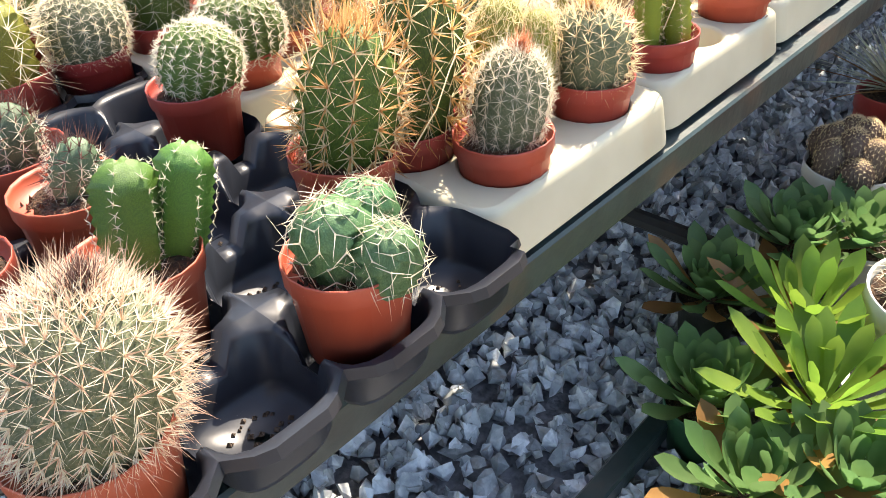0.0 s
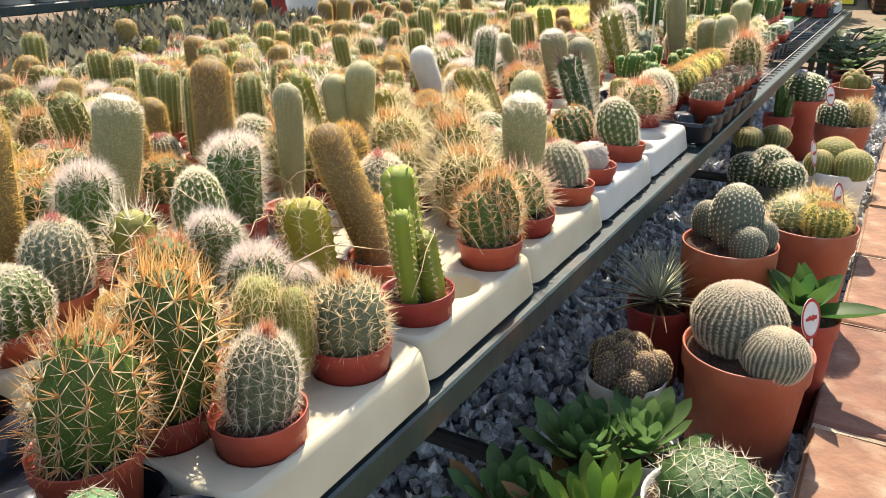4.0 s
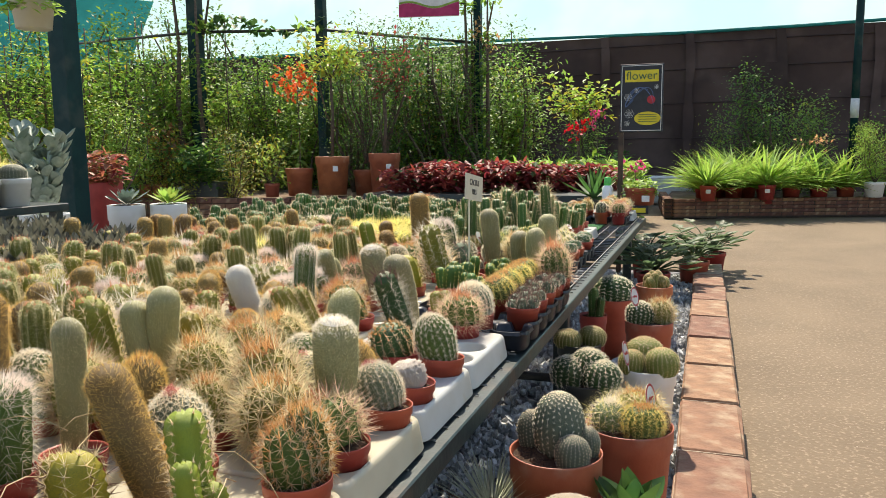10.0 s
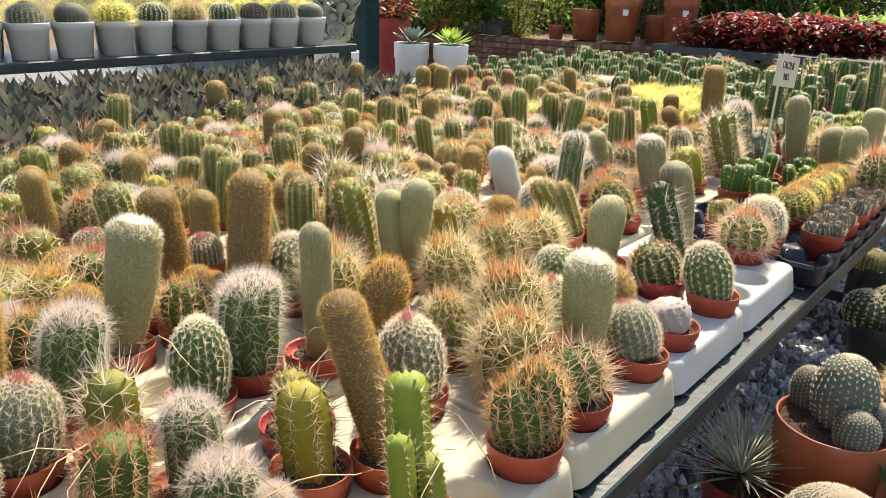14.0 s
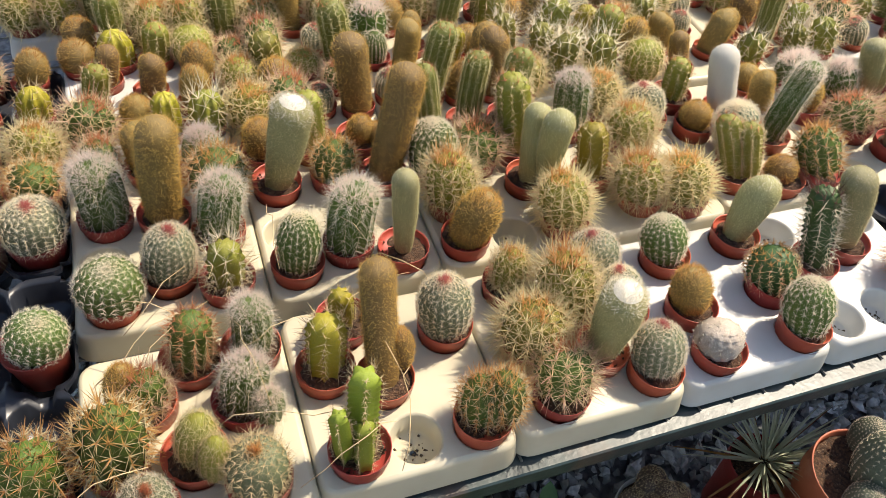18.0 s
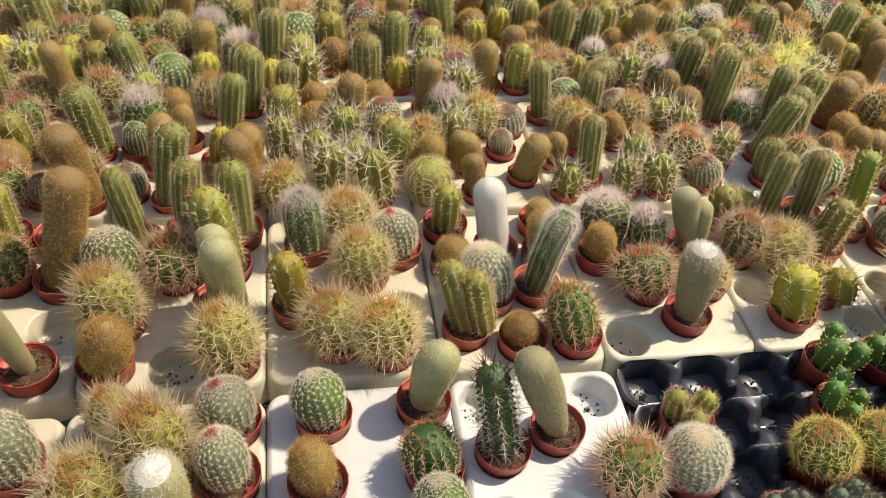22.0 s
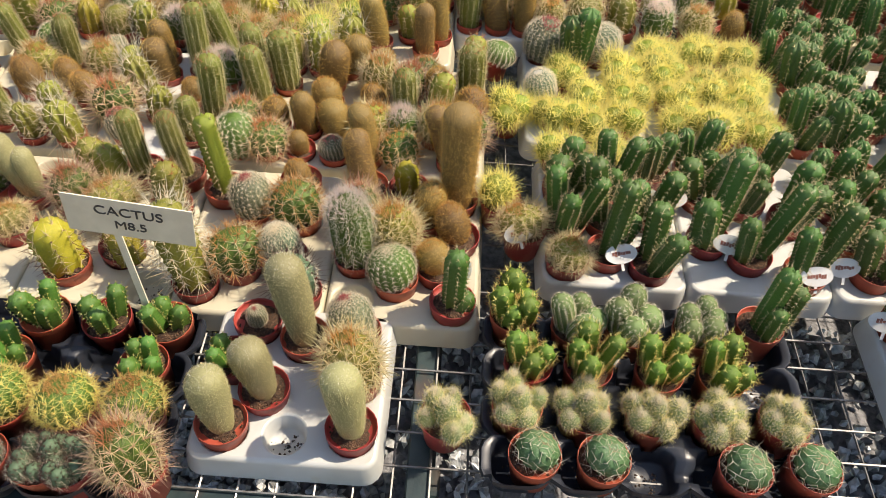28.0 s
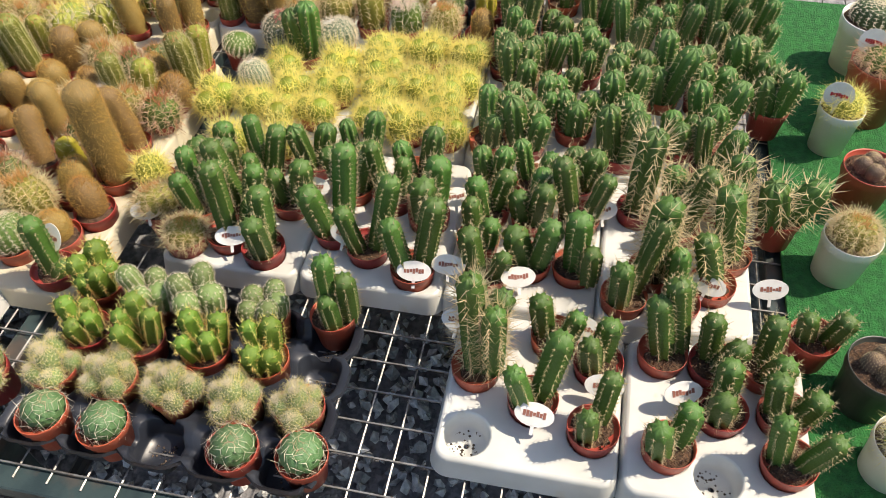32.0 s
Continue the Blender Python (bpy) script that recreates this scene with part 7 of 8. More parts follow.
# dead stems lying between the front pots
b = Build()
rnd = random.Random(4)
for k in range(16):
    x, y = rnd.uniform(-0.32, 0.0), rnd.uniform(0.3, 0.75)
    a = rnd.uniform(0, 6.28)
    pts = [(x + 0.03 * j * math.cos(a) + rnd.uniform(-0.006, 0.006), y + 0.03 * j * math.sin(a) + rnd.uniform(-0.006, 0.006), 0.565 + 0.02 * math.sin(j * 0.8) + 0.004 * k / 4) for j in range(6)]
    b.tube(pts, 0.0007, 3)
M["straw"] = material("dry_stalk", (0.62, 0.47, 0.28), (0.5, 0.36, 0.2), 0.8, 40)
thing("dry_stalks", b.mesh("dry_stalks", "straw"), "thin dry flower stalks caught between the cacti", "dry stalks", kind="stuff")



# ---- the wall of plants and the yard behind ----
def crown_mesh(seed, height, radius, leaves, size, mats, narrow=0.5, low=0.1, stems=7, gap=0.0):
    """A shrub's crown: thin branches, and many small leaves in loose clumps with an uneven outline."""
    rnd = random.Random(seed)
    b = Build()
    tips = []
    b.slot = 0
    for k in range(stems):
        a = rnd.random() * 6.28
        p = Vector((0, 0, low * height * 0.5))
        pts = [tuple(p)]
        way = Vector((math.cos(a) * narrow, math.sin(a) * narrow, 1)).normalized()
        n = 5
        for j in range(n):
            way = (way + Vector((rnd.uniform(-0.4, 0.4), rnd.uniform(-0.4, 0.4), rnd.uniform(-0.1, 0.25)))).normalized()
            p = p + way * height / n * rnd.uniform(0.7, 1.05)
            p.x, p.y = max(-radius, min(radius, p.x)), max(-radius, min(radius, p.y))
            pts.append(tuple(p))
            if p.z > low * height:
                tips.append(p.copy())
        b.tube(pts, 0.012 * height, 5, 0.003 * height)
    for _ in range(leaves):
        c = rnd.choice(tips)
        s_ = radius * 0.45
        q = c + Vector((rnd.gauss(0, s_), rnd.gauss(0, s_), rnd.gauss(0, s_ * 0.8)))
        if q.z < low * height * 0.6:
            continue
        b.slot = 1 + (rnd.random() < 0.35) * (len(mats) > 1) * (1 if rnd.random() < 0.8 or len(mats) < 3 else 2)
        w = Vector((rnd.gauss(0, 1), rnd.gauss(0, 1), rnd.gauss(0, 0.6) - 0.1))
        b.blade(q, w, size * rnd.uniform(0.6, 1.4), size * rnd.uniform(0.4, 0.7))
    return b.mesh("crown", "bark", *mats)


CROWNS = [
    crown_mesh(1, 2.3, 0.42, 3300, 0.068, ("leaf", "leaf_lime", "leaf_yellow")),
    crown_mesh(2, 2.5, 0.38, 3200, 0.062, ("leaf", "leaf_dark")),
    crown_mesh(3, 2.0, 0.42, 2900, 0.068, ("leaf_lime", "leaf", "leaf_yellow")),
    crown_mesh(4, 1.8, 0.38, 2800, 0.062, ("leaf_yellow", "leaf_lime", "leaf_dry")),
    crown_mesh(5, 2.6, 0.34, 2900, 0.05, ("leaf_dark", "leaf"), narrow=0.25),
    crown_mesh(6, 1.2, 0.4, 1035, 0.135, ("leaf_dark", "leaf")),
]
MID_POT = pot_mesh(0.16, 0.31, "pot_light", seg=28)
BIG_POT = pot_mesh(0.2, 0.36, "pot_light", seg=32)
DARK_POT = pot_mesh(0.17, 0.28, "pot_dark", seg=24)
rnd = random.Random(64)


def shrub(x, y, k, scale=1.0, pot=None, label="leafy green shrub of the hedge", base=0.0, tall=1.0):
    ob = holder("shrub", x, y, base, label, "shrub", "shrubs behind the bench", rnd.uniform(0, 360))
    z = 0.0
    if pot:
        part_of("pot", pot, ob, at=pose(0, 0, 0.36 if pot is BIG_POT else 0.28))
        z = 0.3
    part_of("crown", CROWNS[k], ob, at=Matrix.LocRotScale((0, 0, z), None, (scale, scale, scale * tall)))
    return ob


words = ("tall yellow-green shrub", "tall dark green climber", "lime-green leafy shrub", "yellowing leafy shrub", "slender dark conifer", "low dark green shrub")
for k in range(26):
    f = k / 25
    x, y = -8.6 + 6.0 * f + rnd.uniform(-0.15, 0.15), 6.0 + 5.6 * f + rnd.uniform(-0.35, 0.35)
    j = rnd.choice((0, 0, 1, 2, 3, 0, 2))
    shrub(x, y, j, rnd.uniform(0.85, 1.12), None, words[j] + " in the hedge")
for k in range(15):
    f = k / 14
    x, y = -9.4 + 6.6 * f + rnd.uniform(-0.2, 0.2), 7.2 + 5.6 * f + rnd.uniform(-0.3, 0.3)
    j = rnd.choice((1, 1, 0, 4))
    shrub(x, y, j, rnd.uniform(0.95, 1.15), None, words[j] + " at the back of the hedge")
for k in range(12):
    f = k / 11
    if f > 0.5:
        continue
    x, y = -7.0 + 5.2 * f + rnd.uniform(-0.1, 0.1), 5.6 + 4.0 * f + rnd.uniform(-0.15, 0.15)
    j = rnd.choice((3, 2, 5, 3))
    shrub(x, y, j, rnd.uniform(0.42, 0.6), DARK_POT if k % 2 else None, words[j] + " in front of the hedge")
for x, y, k, s in ((-3.75, 8.7, 4, 0.8), (-3.4, 8.8, 4, 0.85), (-3.6, 9.6, 4, 1.0), (-3.1, 9.9, 1, 1.05), (-2.85, 10.1, 4, 1.05), (-2.5, 10.2, 1, 1.0)):
    shrub(x, y, k, s, BIG_POT if y < 8.9 else None, words[k] + " in a large terracotta pot" if y < 8.9 else words[k] + " by the post")
for x, y, k, s in ((-1.62, 12.8, 2, 0.75), (0.95, 13.2, 0, 0.68), (1.35, 12.7, 1, 0.85), (1.75, 13.0, 0, 0.8), (2.9, 12.2, 0, 0.6), (3.3, 11.7, 3, 0.55), (-0.9, 12.2, 5, 0.7), (0.35, 13.0, 3, 0.5), (3.9, 12.4, 0, 0.7), (4.6, 11.9, 2, 0.6)):
    shrub(x, y, k, s, None, words[k] + " before the brown fence")

# standards in large pots on the raised bed
def standard(x, y, base, pot_r, pot_h, trunk, crown, size, label):
    ob = holder("standard_tree", x, y, base, label, "standard tree", "standards in terracotta pots")
    part_of("pot", pot_mesh(pot_r, pot_h, "pot_light", seg=32), ob, at=pose(0, 0, pot_h))
    part_of("soil", soil_mesh(pot_r * 0.9, int(pot_r * 999)), ob, at=pose(0, 0, pot_h - 0.02))
    part_of("tag", Build().box(0.5 * pot_r, -0.93 * pot_r, pot_h * 0.62, 0.5 * pot_r + 0.06, -0.9 * pot_r, pot_h * 0.62 + 0.06).mesh("tag", "label_white", smooth=False), ob, "white price tag")
    part_of("trunk", Build().tube([(0, 0, pot_h - 0.03), (0.02, 0.01, pot_h + trunk * 0.5), (0.0, 0.0, pot_h + trunk)], 0.02, 8, 0.014).mesh("trunk", "bark"), ob)
    part_of("crown", crown, ob, at=Matrix.LocRotScale((0, 0, pot_h + trunk - 0.1), None, size))
    return ob


ROUND = [crown_mesh(61, 0.5, 0.26, 520, 0.075, ("leaf_lime", "leaf_yellow"), 0.9, 0.0, 9), crown_mesh(62, 0.55, 0.26, 900, 0.05, ("leaf_dark", "leaf_red"), 0.9, 0.0, 10)]
standard(-3.56, 7.78, 0.43, 0.195, 0.43, 0.95, ROUND[0], (1.1, 1.1, 1.2), "young yellow-green standard tree in a large terracotta pot")
standard(-2.97, 7.9, 0.43, 0.18, 0.46, 0.72, ROUND[1], (1.1, 1.1, 1.2), "dark purplish standard tree in a large terracotta pot")
standard(-1.39, 11.5, 0.0, 0.16, 0.3, 1.15, ROUND[0], (1.4, 1.4, 1.3), "light green standard tree before the brown fence")
shrub(-3.28, 8.1, 4, 0.5, MID_POT, "dark conifer in a terracotta pot on the bed", 0.42)
TROUGH = Build().box(-0.3, -0.11, 0, 0.3, 0.11, 0.17, 0.012).mesh("trough", "pot_dark", smooth=False)
ob = holder("planter_trough", -4.92, 7.2, 0.425, "dark leafy plant in a black plastic trough", "planter")
part_of("trough", TROUGH, ob)
part_of("tag", Build().box(-0.22, -0.114, 0.07, -0.15, -0.111, 0.12).mesh("tag", "label_white", smooth=False), ob)
part_of("foliage", CROWNS[5], ob, at=Matrix.LocRotScale((0, 0, 0.08), None, (0.75, 0.5, 0.45)))
SMALL_BUSH = [crown_mesh(71 + k, 0.5, 0.14, 260, 0.06, m, 0.5, 0.1, 5) for k, m in enumerate((("leaf_lime", "leaf_yellow"), ("leaf_dry", "leaf_yellow"), ("leaf", "leaf_dark")))]
SMALL_POT = pot_mesh(0.085, 0.15, "pot_light", seg=22)
NURSERY_POT = pot_mesh(0.075, 0.13, "pot_dark", seg=20)
for k in range(15):
    x = -6.5 + 0.165 * k + (0.9 if k > 8 else 0.0)
    if abs(x + 4.92) < 0.4 or x > -4.1:
        continue
    ob = holder("potted_shrub", x, 7.16 + 0.285 * (x + 4.9) + rnd.uniform(0, 0.15), 0.42, ("lime-green", "rusty yellowing", "dark green")[k % 3] + " young shrub in a nursery pot on the bed", "potted shrub", "young shrubs on the raised bed")
    dark_pot = k % 3 == 2
    part_of("pot", NURSERY_POT if dark_pot else SMALL_POT, ob, at=pose(0, 0, 0.13 if dark_pot else 0.15))
    part_of("foliage", SMALL_BUSH[k % 3], ob, at=Matrix.LocRotScale((0, 0, 0.1), Euler((0, 0, k)), (1, 1, rnd.uniform(0.9, 1.6))))
for k in range(12):
    f = rnd.random()
    x, y, h = -8.2 + 6.2 * f, 6.5 + 4.6 * f + rnd.uniform(-0.4, 0.3), rnd.uniform(1.9, 2.7)
    thing("bamboo_cane", Build().tube([(x, y, 0.3), (x + rnd.uniform(-0.05, 0.05), y, h)], 0.007, 5).mesh("cane", "bark"), "thin cane propping a climber in the hedge", "cane", "canes in the hedge")

# orange-flowered plant, flower heads and the red-leaved bedding
def flower_plant(x, y, h, mat, label, n=60, r=0.16, base=0.0, pot=None):
    ob = holder("flowering_plant", x, y, base, label, "flowering plant", "flowering plants")
    rn = random.Random(int(x * 100) + int(y * 10))
    b = Build()
    b.tube([(0, 0, 0), (0.02, 0, h * 0.5), (0, 0.01, h)], 0.01, 5, 0.005)
    for _ in range(40):
        z = rn.uniform(0.15, 0.85) * h
        b.slot = 1
        b.leaf((0, 0, z), (rn.gauss(0, 1), rn.gauss(0, 1), rn.gauss(0, 0.3)), (0, 0, 1), 0.16, 0.06, -0.2)
    part_of("stalk", b.mesh("stalk", "bark", "leaf"), ob)
    b = Build()
    for _ in range(n):
        c = Vector((rn.gauss(0, r * 0.5), rn.gauss(0, r * 0.5), h + rn.gauss(0, r * 0.4)))
        for _ in range(4):
            b.leaf(c, (rn.gauss(0, 1), rn.gauss(0, 1), rn.gauss(0, 1) + 0.3), (0, 0, 1), 0.045, 0.03, 0.1, 0.1, (0.6, 1.0))
    tagged(part_of("flower_head", b.mesh("flower_head", mat), ob), kind="stuff")
    if pot:
        part_of("pot", pot, ob, at=pose(0, 0, 0.31))
    return ob


flower_plant(-3.95, 7.72, 1.26, "fl_orange", "tall potted plant with an orange flower head", 110, 0.27, 0.42, MID_POT)
flower_plant(-1.07, 9.4, 1.16, "fl_red", "plant with bright red flowers", 30, 0.14)
flower_plant(-0.90, 9.9, 1.32, "fl_pink", "plant with pink flowers", 20, 0.12)
flower_plant(-0.3, 8.6, 0.7, "fl_pink", "low plant with pink flowers", 14, 0.12)
flower_plant(-2.58, 10.35, 2.5, "fl_peach", "climber with peach flowers on the post", 30, 0.3)
flower_plant(1.85, 11.6, 1.0, "fl_peach", "plant with pale peach flowers", 20, 0.16)
BED = []
for k in range(3):
    rn = random.Random(90 + k)
    b = Build()
    for _ in range(260):
        a, q = rn.random() * 6.28, 0.26 * math.sqrt(rn.random())
        b.slot = 1 if rn.random() < 0.12 else 0
        b.leaf((q * math.cos(a), q * math.sin(a), rn.uniform(0.05, 0.30)), (rn.gauss(0, 1), rn.gauss(0, 1), rn.gauss(0, 0.4)), (0, 0, 1), 0.085, 0.052, -0.2, 0.2, (0.5, 1.0, 0.7))
    BED.append(b)
RED_BED = [b.mesh("foliage", "leaf_red", "leaf_dark") for b in BED]
PINK_BUSH = BED[0].mesh("foliage", "leaf_pink", "leaf_red")
GREEN_BED = [b.mesh("foliage", "leaf_lime", "leaf") for b in BED]
for k in range(16):
    f = k / 15
    ob = thing("bedding_plant", RED_BED[k % 3], "dark red leaved bedding plant", "bedding plant", "red bedding plants", at=Matrix.LocRotScale((-2.42 + 1.85 * f, 7.1 + 0.75 * f + rnd.uniform(-0.2, 0.2), 0.47), Euler((0, 0, 40 * k)), (0.9, 0.9, rnd.uniform(0.75, 1.15))))
for k in range(18):
    f = k / 17
    thing("bedding_plant", GREEN_BED[k % 3], "fresh green bedding plant", "bedding plant", "green bedding plants", at=Matrix.LocRotScale((-1.89 + 1.32 * f, 9.0 + 0.9 * f + rnd.uniform(-0.5, 0.5), 0.2), Euler((0, 0, k)), (1.3, 1.3, 1.8)))
b = Build()
b.box(-2.75, 6.85, 0.44, -0.3, 8.15, 0.50)
for x in (-2.68, -0.4):
    for y in (6.95, 8.05):
        b.box(x - 0.03, y - 0.03, -0.02, x + 0.03, y + 0.03, 0.44)
thing("display_table", b.mesh("display_table", "steel", smooth=False), "low dark table under the red bedding plants", "table")

# brick edging and raised beds
def brick_wall(name, x0, y0, x1, y1, h, label, courses=5):
    b = Build()
    L = math.hypot(x1 - x0, y1 - y0)
    w = thing(name, Build().box(0, 0.012, -0.02, L, 0.1, h - 0.005).mesh(name, "bed_joint", smooth=False), label, "brick wall", kind="structure", at=pose(x0, y0, 0, 0, 0, math.degrees(math.atan2(y1 - y0, x1 - x0))))
    ch, bl = h / courses, 0.29
    me = [Build().box(0, -0.004 + 0.003 * k, 0, bl - 0.012, 0.11, ch - 0.007, 0.006).mesh("brick", "bed_brick", smooth=False) for k in range(3)]
    for c in range(courses):
        x = -bl / 2 * (c % 2)
        while x < L - 0.1:
            part_of("brick", me[rnd.randrange(3)], w, at=pose(max(x, 0), rnd.uniform(-0.004, 0.004), c * ch + 0.003))
            x += bl
    return w


brick_wall("bed_wall_1", 0.05, 10.6, 2.75, 11.55, 0.24, "low dry-laid wall of red bricks round a bed")
brick_wall("bed_wall_2", 0.02, 10.7, -0.15, 12.4, 0.24, "low red brick side wall of the bed")
brick_wall("bed_wall_3", -6.9, 6.42, -3.05, 7.53, 0.42, "low red brick wall along the raised hedge bed", 7)
b = Build()
b.add([(-6.9, 6.5, 0.405), (-3.05, 7.6, 0.405), (-1.5, 11.0, 0.405), (-8.6, 9.6, 0.405)], [(0, 1, 2, 3)])
thing("hedge_soil", b.mesh("hedge_soil", "earth"), "dark soil of the raised hedge bed", "soil", kind="structure")
brick_wall("bed_wall_4", 3.1, 11.2, 5.6, 11.6, 0.26, "low red brick wall by the fence")
b = Build()
b.add([(-0.1, 10.75, 0.2), (2.75, 11.7, 0.2), (2.75, 13.5, 0.2), (-0.1, 13.5, 0.2)], [(0, 1, 2, 3)])
thing("bed_soil", b.mesh("bed_soil", "earth"), "dark soil of the raised bed", "soil", kind="structure")
GRASS = []
for k in range(2):
    rn = random.Random(70 + k)
    b = Build()
    for _ in range(150):
        a = rn.random() * 6.28
        el = rn.uniform(0.35, 1.35)
        b.leaf((0.05 * math.cos(a), 0.05 * math.sin(a), 0.02), (math.cos(a) * math.cos(el), math.sin(a) * math.cos(el), math.sin(el)), (0, 0, 1), rn.uniform(0.4, 0.72), 0.035, -0.42, 0.25, (0.8, 1.0, 0.9, 0.6))
    GRASS.append(b.mesh("foliage", "leaf_lime"))
for x, y, s in ((0.42, 10.95, 0.95), (0.8, 11.3, 1.1), (1.2, 11.1, 1.1), (1.55, 11.5, 1.1), (1.9, 11.5, 1.05), (0.6, 11.7, 1.0), (2.25, 11.7, 0.95), (1.0, 11.75, 1.1)):
    ob = holder("spider_plant", x, y, 0.2, "lush lime-green arching spider plant in the raised bed", "spider plant", "spider plants")
    part_of("foliage", GRASS[int(x * 10) % 2], ob, at=Matrix.LocRotScale((0, 0, 0.12), Euler((0, 0, x * 9)), (s, s, s)))
    part_of("pot", pot_mesh(0.12, 0.2, "pot", seg=20), ob, at=pose(0, 0, 0.16))
for x, y in ((0.47, 10.62), (1.2, 10.88)):
    ob = holder("potted_spider_plant", x, y, 0.22, "lime-green spider plant in a small terracotta pot", "spider plant", "spider plants")
    part_of("pot", pot_mesh(0.11, 0.2, "pot", seg=20), ob, at=pose(0, 0, 0.2))
    part_of("tag", Build().box(-0.03, -0.112, 0.1, 0.03, -0.108, 0.15).mesh("tag", "label_white", smooth=False), ob)
    part_of("foliage", GRASS[0], ob, at=Matrix.LocRotScale((0, 0, 0.18), Euler((0, 0, x)), (0.75, 0.75, 0.75)))
ob = holder("potted_shrub", 2.55, 11.42, 0.24, "leafy plant in a small white pot on the bed wall", "potted plant")
part_of("pot", pot_mesh(0.13, 0.2, "pot_white", seg=28), ob, at=pose(0, 0, 0.2))
part_of("foliage", CROWNS[2], ob, at=Matrix.LocRotScale((0, 0, 0.14), None, (0.36, 0.36, 0.42)))
thing("garden_wall", Build().box(-0.9, 13.2, 0, 0.45, 13.5, 0.45, 0.03).mesh("garden_wall", "pot_white", smooth=False), "low whitewashed block by the fence", "wall", kind="structure")

# the sign post with its shelf
sign = holder("sign_stand", -0.17, 5.9, GZ, "rusty post with a chalkboard plant sign and a small shelf", "sign stand")
part_of("post", Build().box(-0.018, -0.018, 0, 0.018, 0.018, 1.1).mesh("post", "wood", smooth=False), sign)
part_of("board", Build().box(-0.01, -0.034, 1.075, 0.30, -0.018, 1.57, 0.004).mesh("board", "black", smooth=False), sign)
b = Build()
for x0, z0, x1, z1 in ((0.0, 1.085, 0.29, 1.09), (0.0, 1.555, 0.29, 1.56), (0.0, 1.085, 0.005, 1.56), (0.285, 1.085, 0.29, 1.56)):
    b.box(x0, -0.037, z0, x1, -0.033, z1)
part_of("border", b.mesh("border", "label_white", smooth=False), sign)
part_of("title_panel", Build().box(0.025, -0.038, 1.44, 0.265, -0.034, 1.525).mesh("title_panel", "yellow", smooth=False), sign, "yellow title panel")
text_part("lettering", "flower", 0.085, "pot_green", sign, pose(0.145, -0.0395, 1.483, 90))
part_of("oval_panel", Build().lathe([(0.095, 0), (0.095, 0.003)], 24).mesh("oval_panel", "yellow", smooth=False), sign, at=Matrix.LocRotScale((0.19, -0.034, 1.175), Euler((radians(90), 0, 0)), (1, 0.52, 1)))
b = Build()
for k in range(4):
    b.box(0.125, -0.0405, 1.15 + k * 0.017, 0.255, -0.0375, 1.154 + k * 0.017)
part_of("writing_bar", b.mesh("writing_bar", "pot_green", smooth=False), sign)
b = Build()
for k in range(5):
    b.tube([(0.05 + 0.2 * math.cos(a / 3 + k) * 0.5 + 0.08, -0.036, 1.33 + 0.07 * math.sin(a / 2 + k * 1.7)) for a in range(8)], 0.002, 4)
part_of("drawing", b.mesh("drawing", "blue_print", smooth=False), sign, "blue chalk drawing")
b = Build()
for cx, cz, q in ((0.05, 1.33, 0.026), (0.06, 1.21, 0.032), (0.045, 1.14, 0.02), (0.11, 1.38, 0.018), (0.25, 1.40, 0.016)):
    for k in range(6):
        a = k * math.pi / 3
        b.tube([(cx + 0.6 * q * math.cos(a) + 0.5 * q * math.cos(t), -0.0365, cz + 0.6 * q * math.sin(a) + 0.5 * q * math.sin(t)) for t in (0, 1.26, 2.51, 3.77, 5.03, 6.28)], 0.0011, 3)
part_of("chalk_flowers", b.mesh("chalk_flowers", "label_white", smooth=False), sign, "white chalk flowers")
part_of("heart", Build().lathe([(0.03, 0), (0.03, 0.003)], 14).mesh("heart", "red", smooth=False), sign, at=pose(0.215, -0.034, 1.31, 90))
part_of("shelf", Build().box(-0.16, -0.12, 0.475, 0.22, 0.12, 0.535, 0.004).mesh("shelf", "black", smooth=False), sign)
part_of("shelf_label", Build().box(0.08, -0.124, 0.485, 0.2, -0.1205, 0.52).mesh("shelf_label", "yellow", smooth=False), sign)
part_of("shelf_label", Build().box(-0.15, -0.124, 0.485, -0.05, -0.1205, 0.52).mesh("shelf_label", "yellow", smooth=False), sign)
ob = holder("spray_bottle", -0.26, 5.87, GZ + 0.535, "white spray bottle with a green cap on the shelf", "bottle")
part_of("bottle_body", Build().lathe([(0.036, 0), (0.04, 0.01), (0.04, 0.13), (0.022, 0.15)], 20).mesh("bottle_body", "pot_white"), ob)
M["cap_green"] = material("green_cap", (0.1, 0.6, 0.12), (0.08, 0.5, 0.1), 0.4)
part_of("cap", Build().lathe([(0.026, 0.145), (0.028, 0.15), (0.026, 0.2), (0.018, 0.21)], 18).mesh("cap", "cap_green"), ob)
ob = holder("potted_succulent", -0.02, 5.9, GZ + 0.535, "trailing succulent in a terracotta bowl on the shelf", "potted plant")
part_of("pot", pot_mesh(0.12, 0.13, "pot_light", seg=28), ob, at=pose(0, 0, 0.13))
part_of("foliage", GREEN_BED[0], ob, at=Matrix.LocRotScale((0, 0, 0.06), None, (0.5, 0.5, 0.4)))
part_of("tag", Build().box(0.02, -0.118, 0.03, 0.075, -0.112, 0.075).mesh("tag", "label_white", smooth=False), ob)
ob = holder("potted_aloe", -0.42, 6.3, GZ, "dark green spiky aloe in a pot behind the bench", "potted plant")
part_of("pot", pot_mesh(0.14, 0.5, "pot_dark", seg=24), ob, at=pose(0, 0, 0.55))
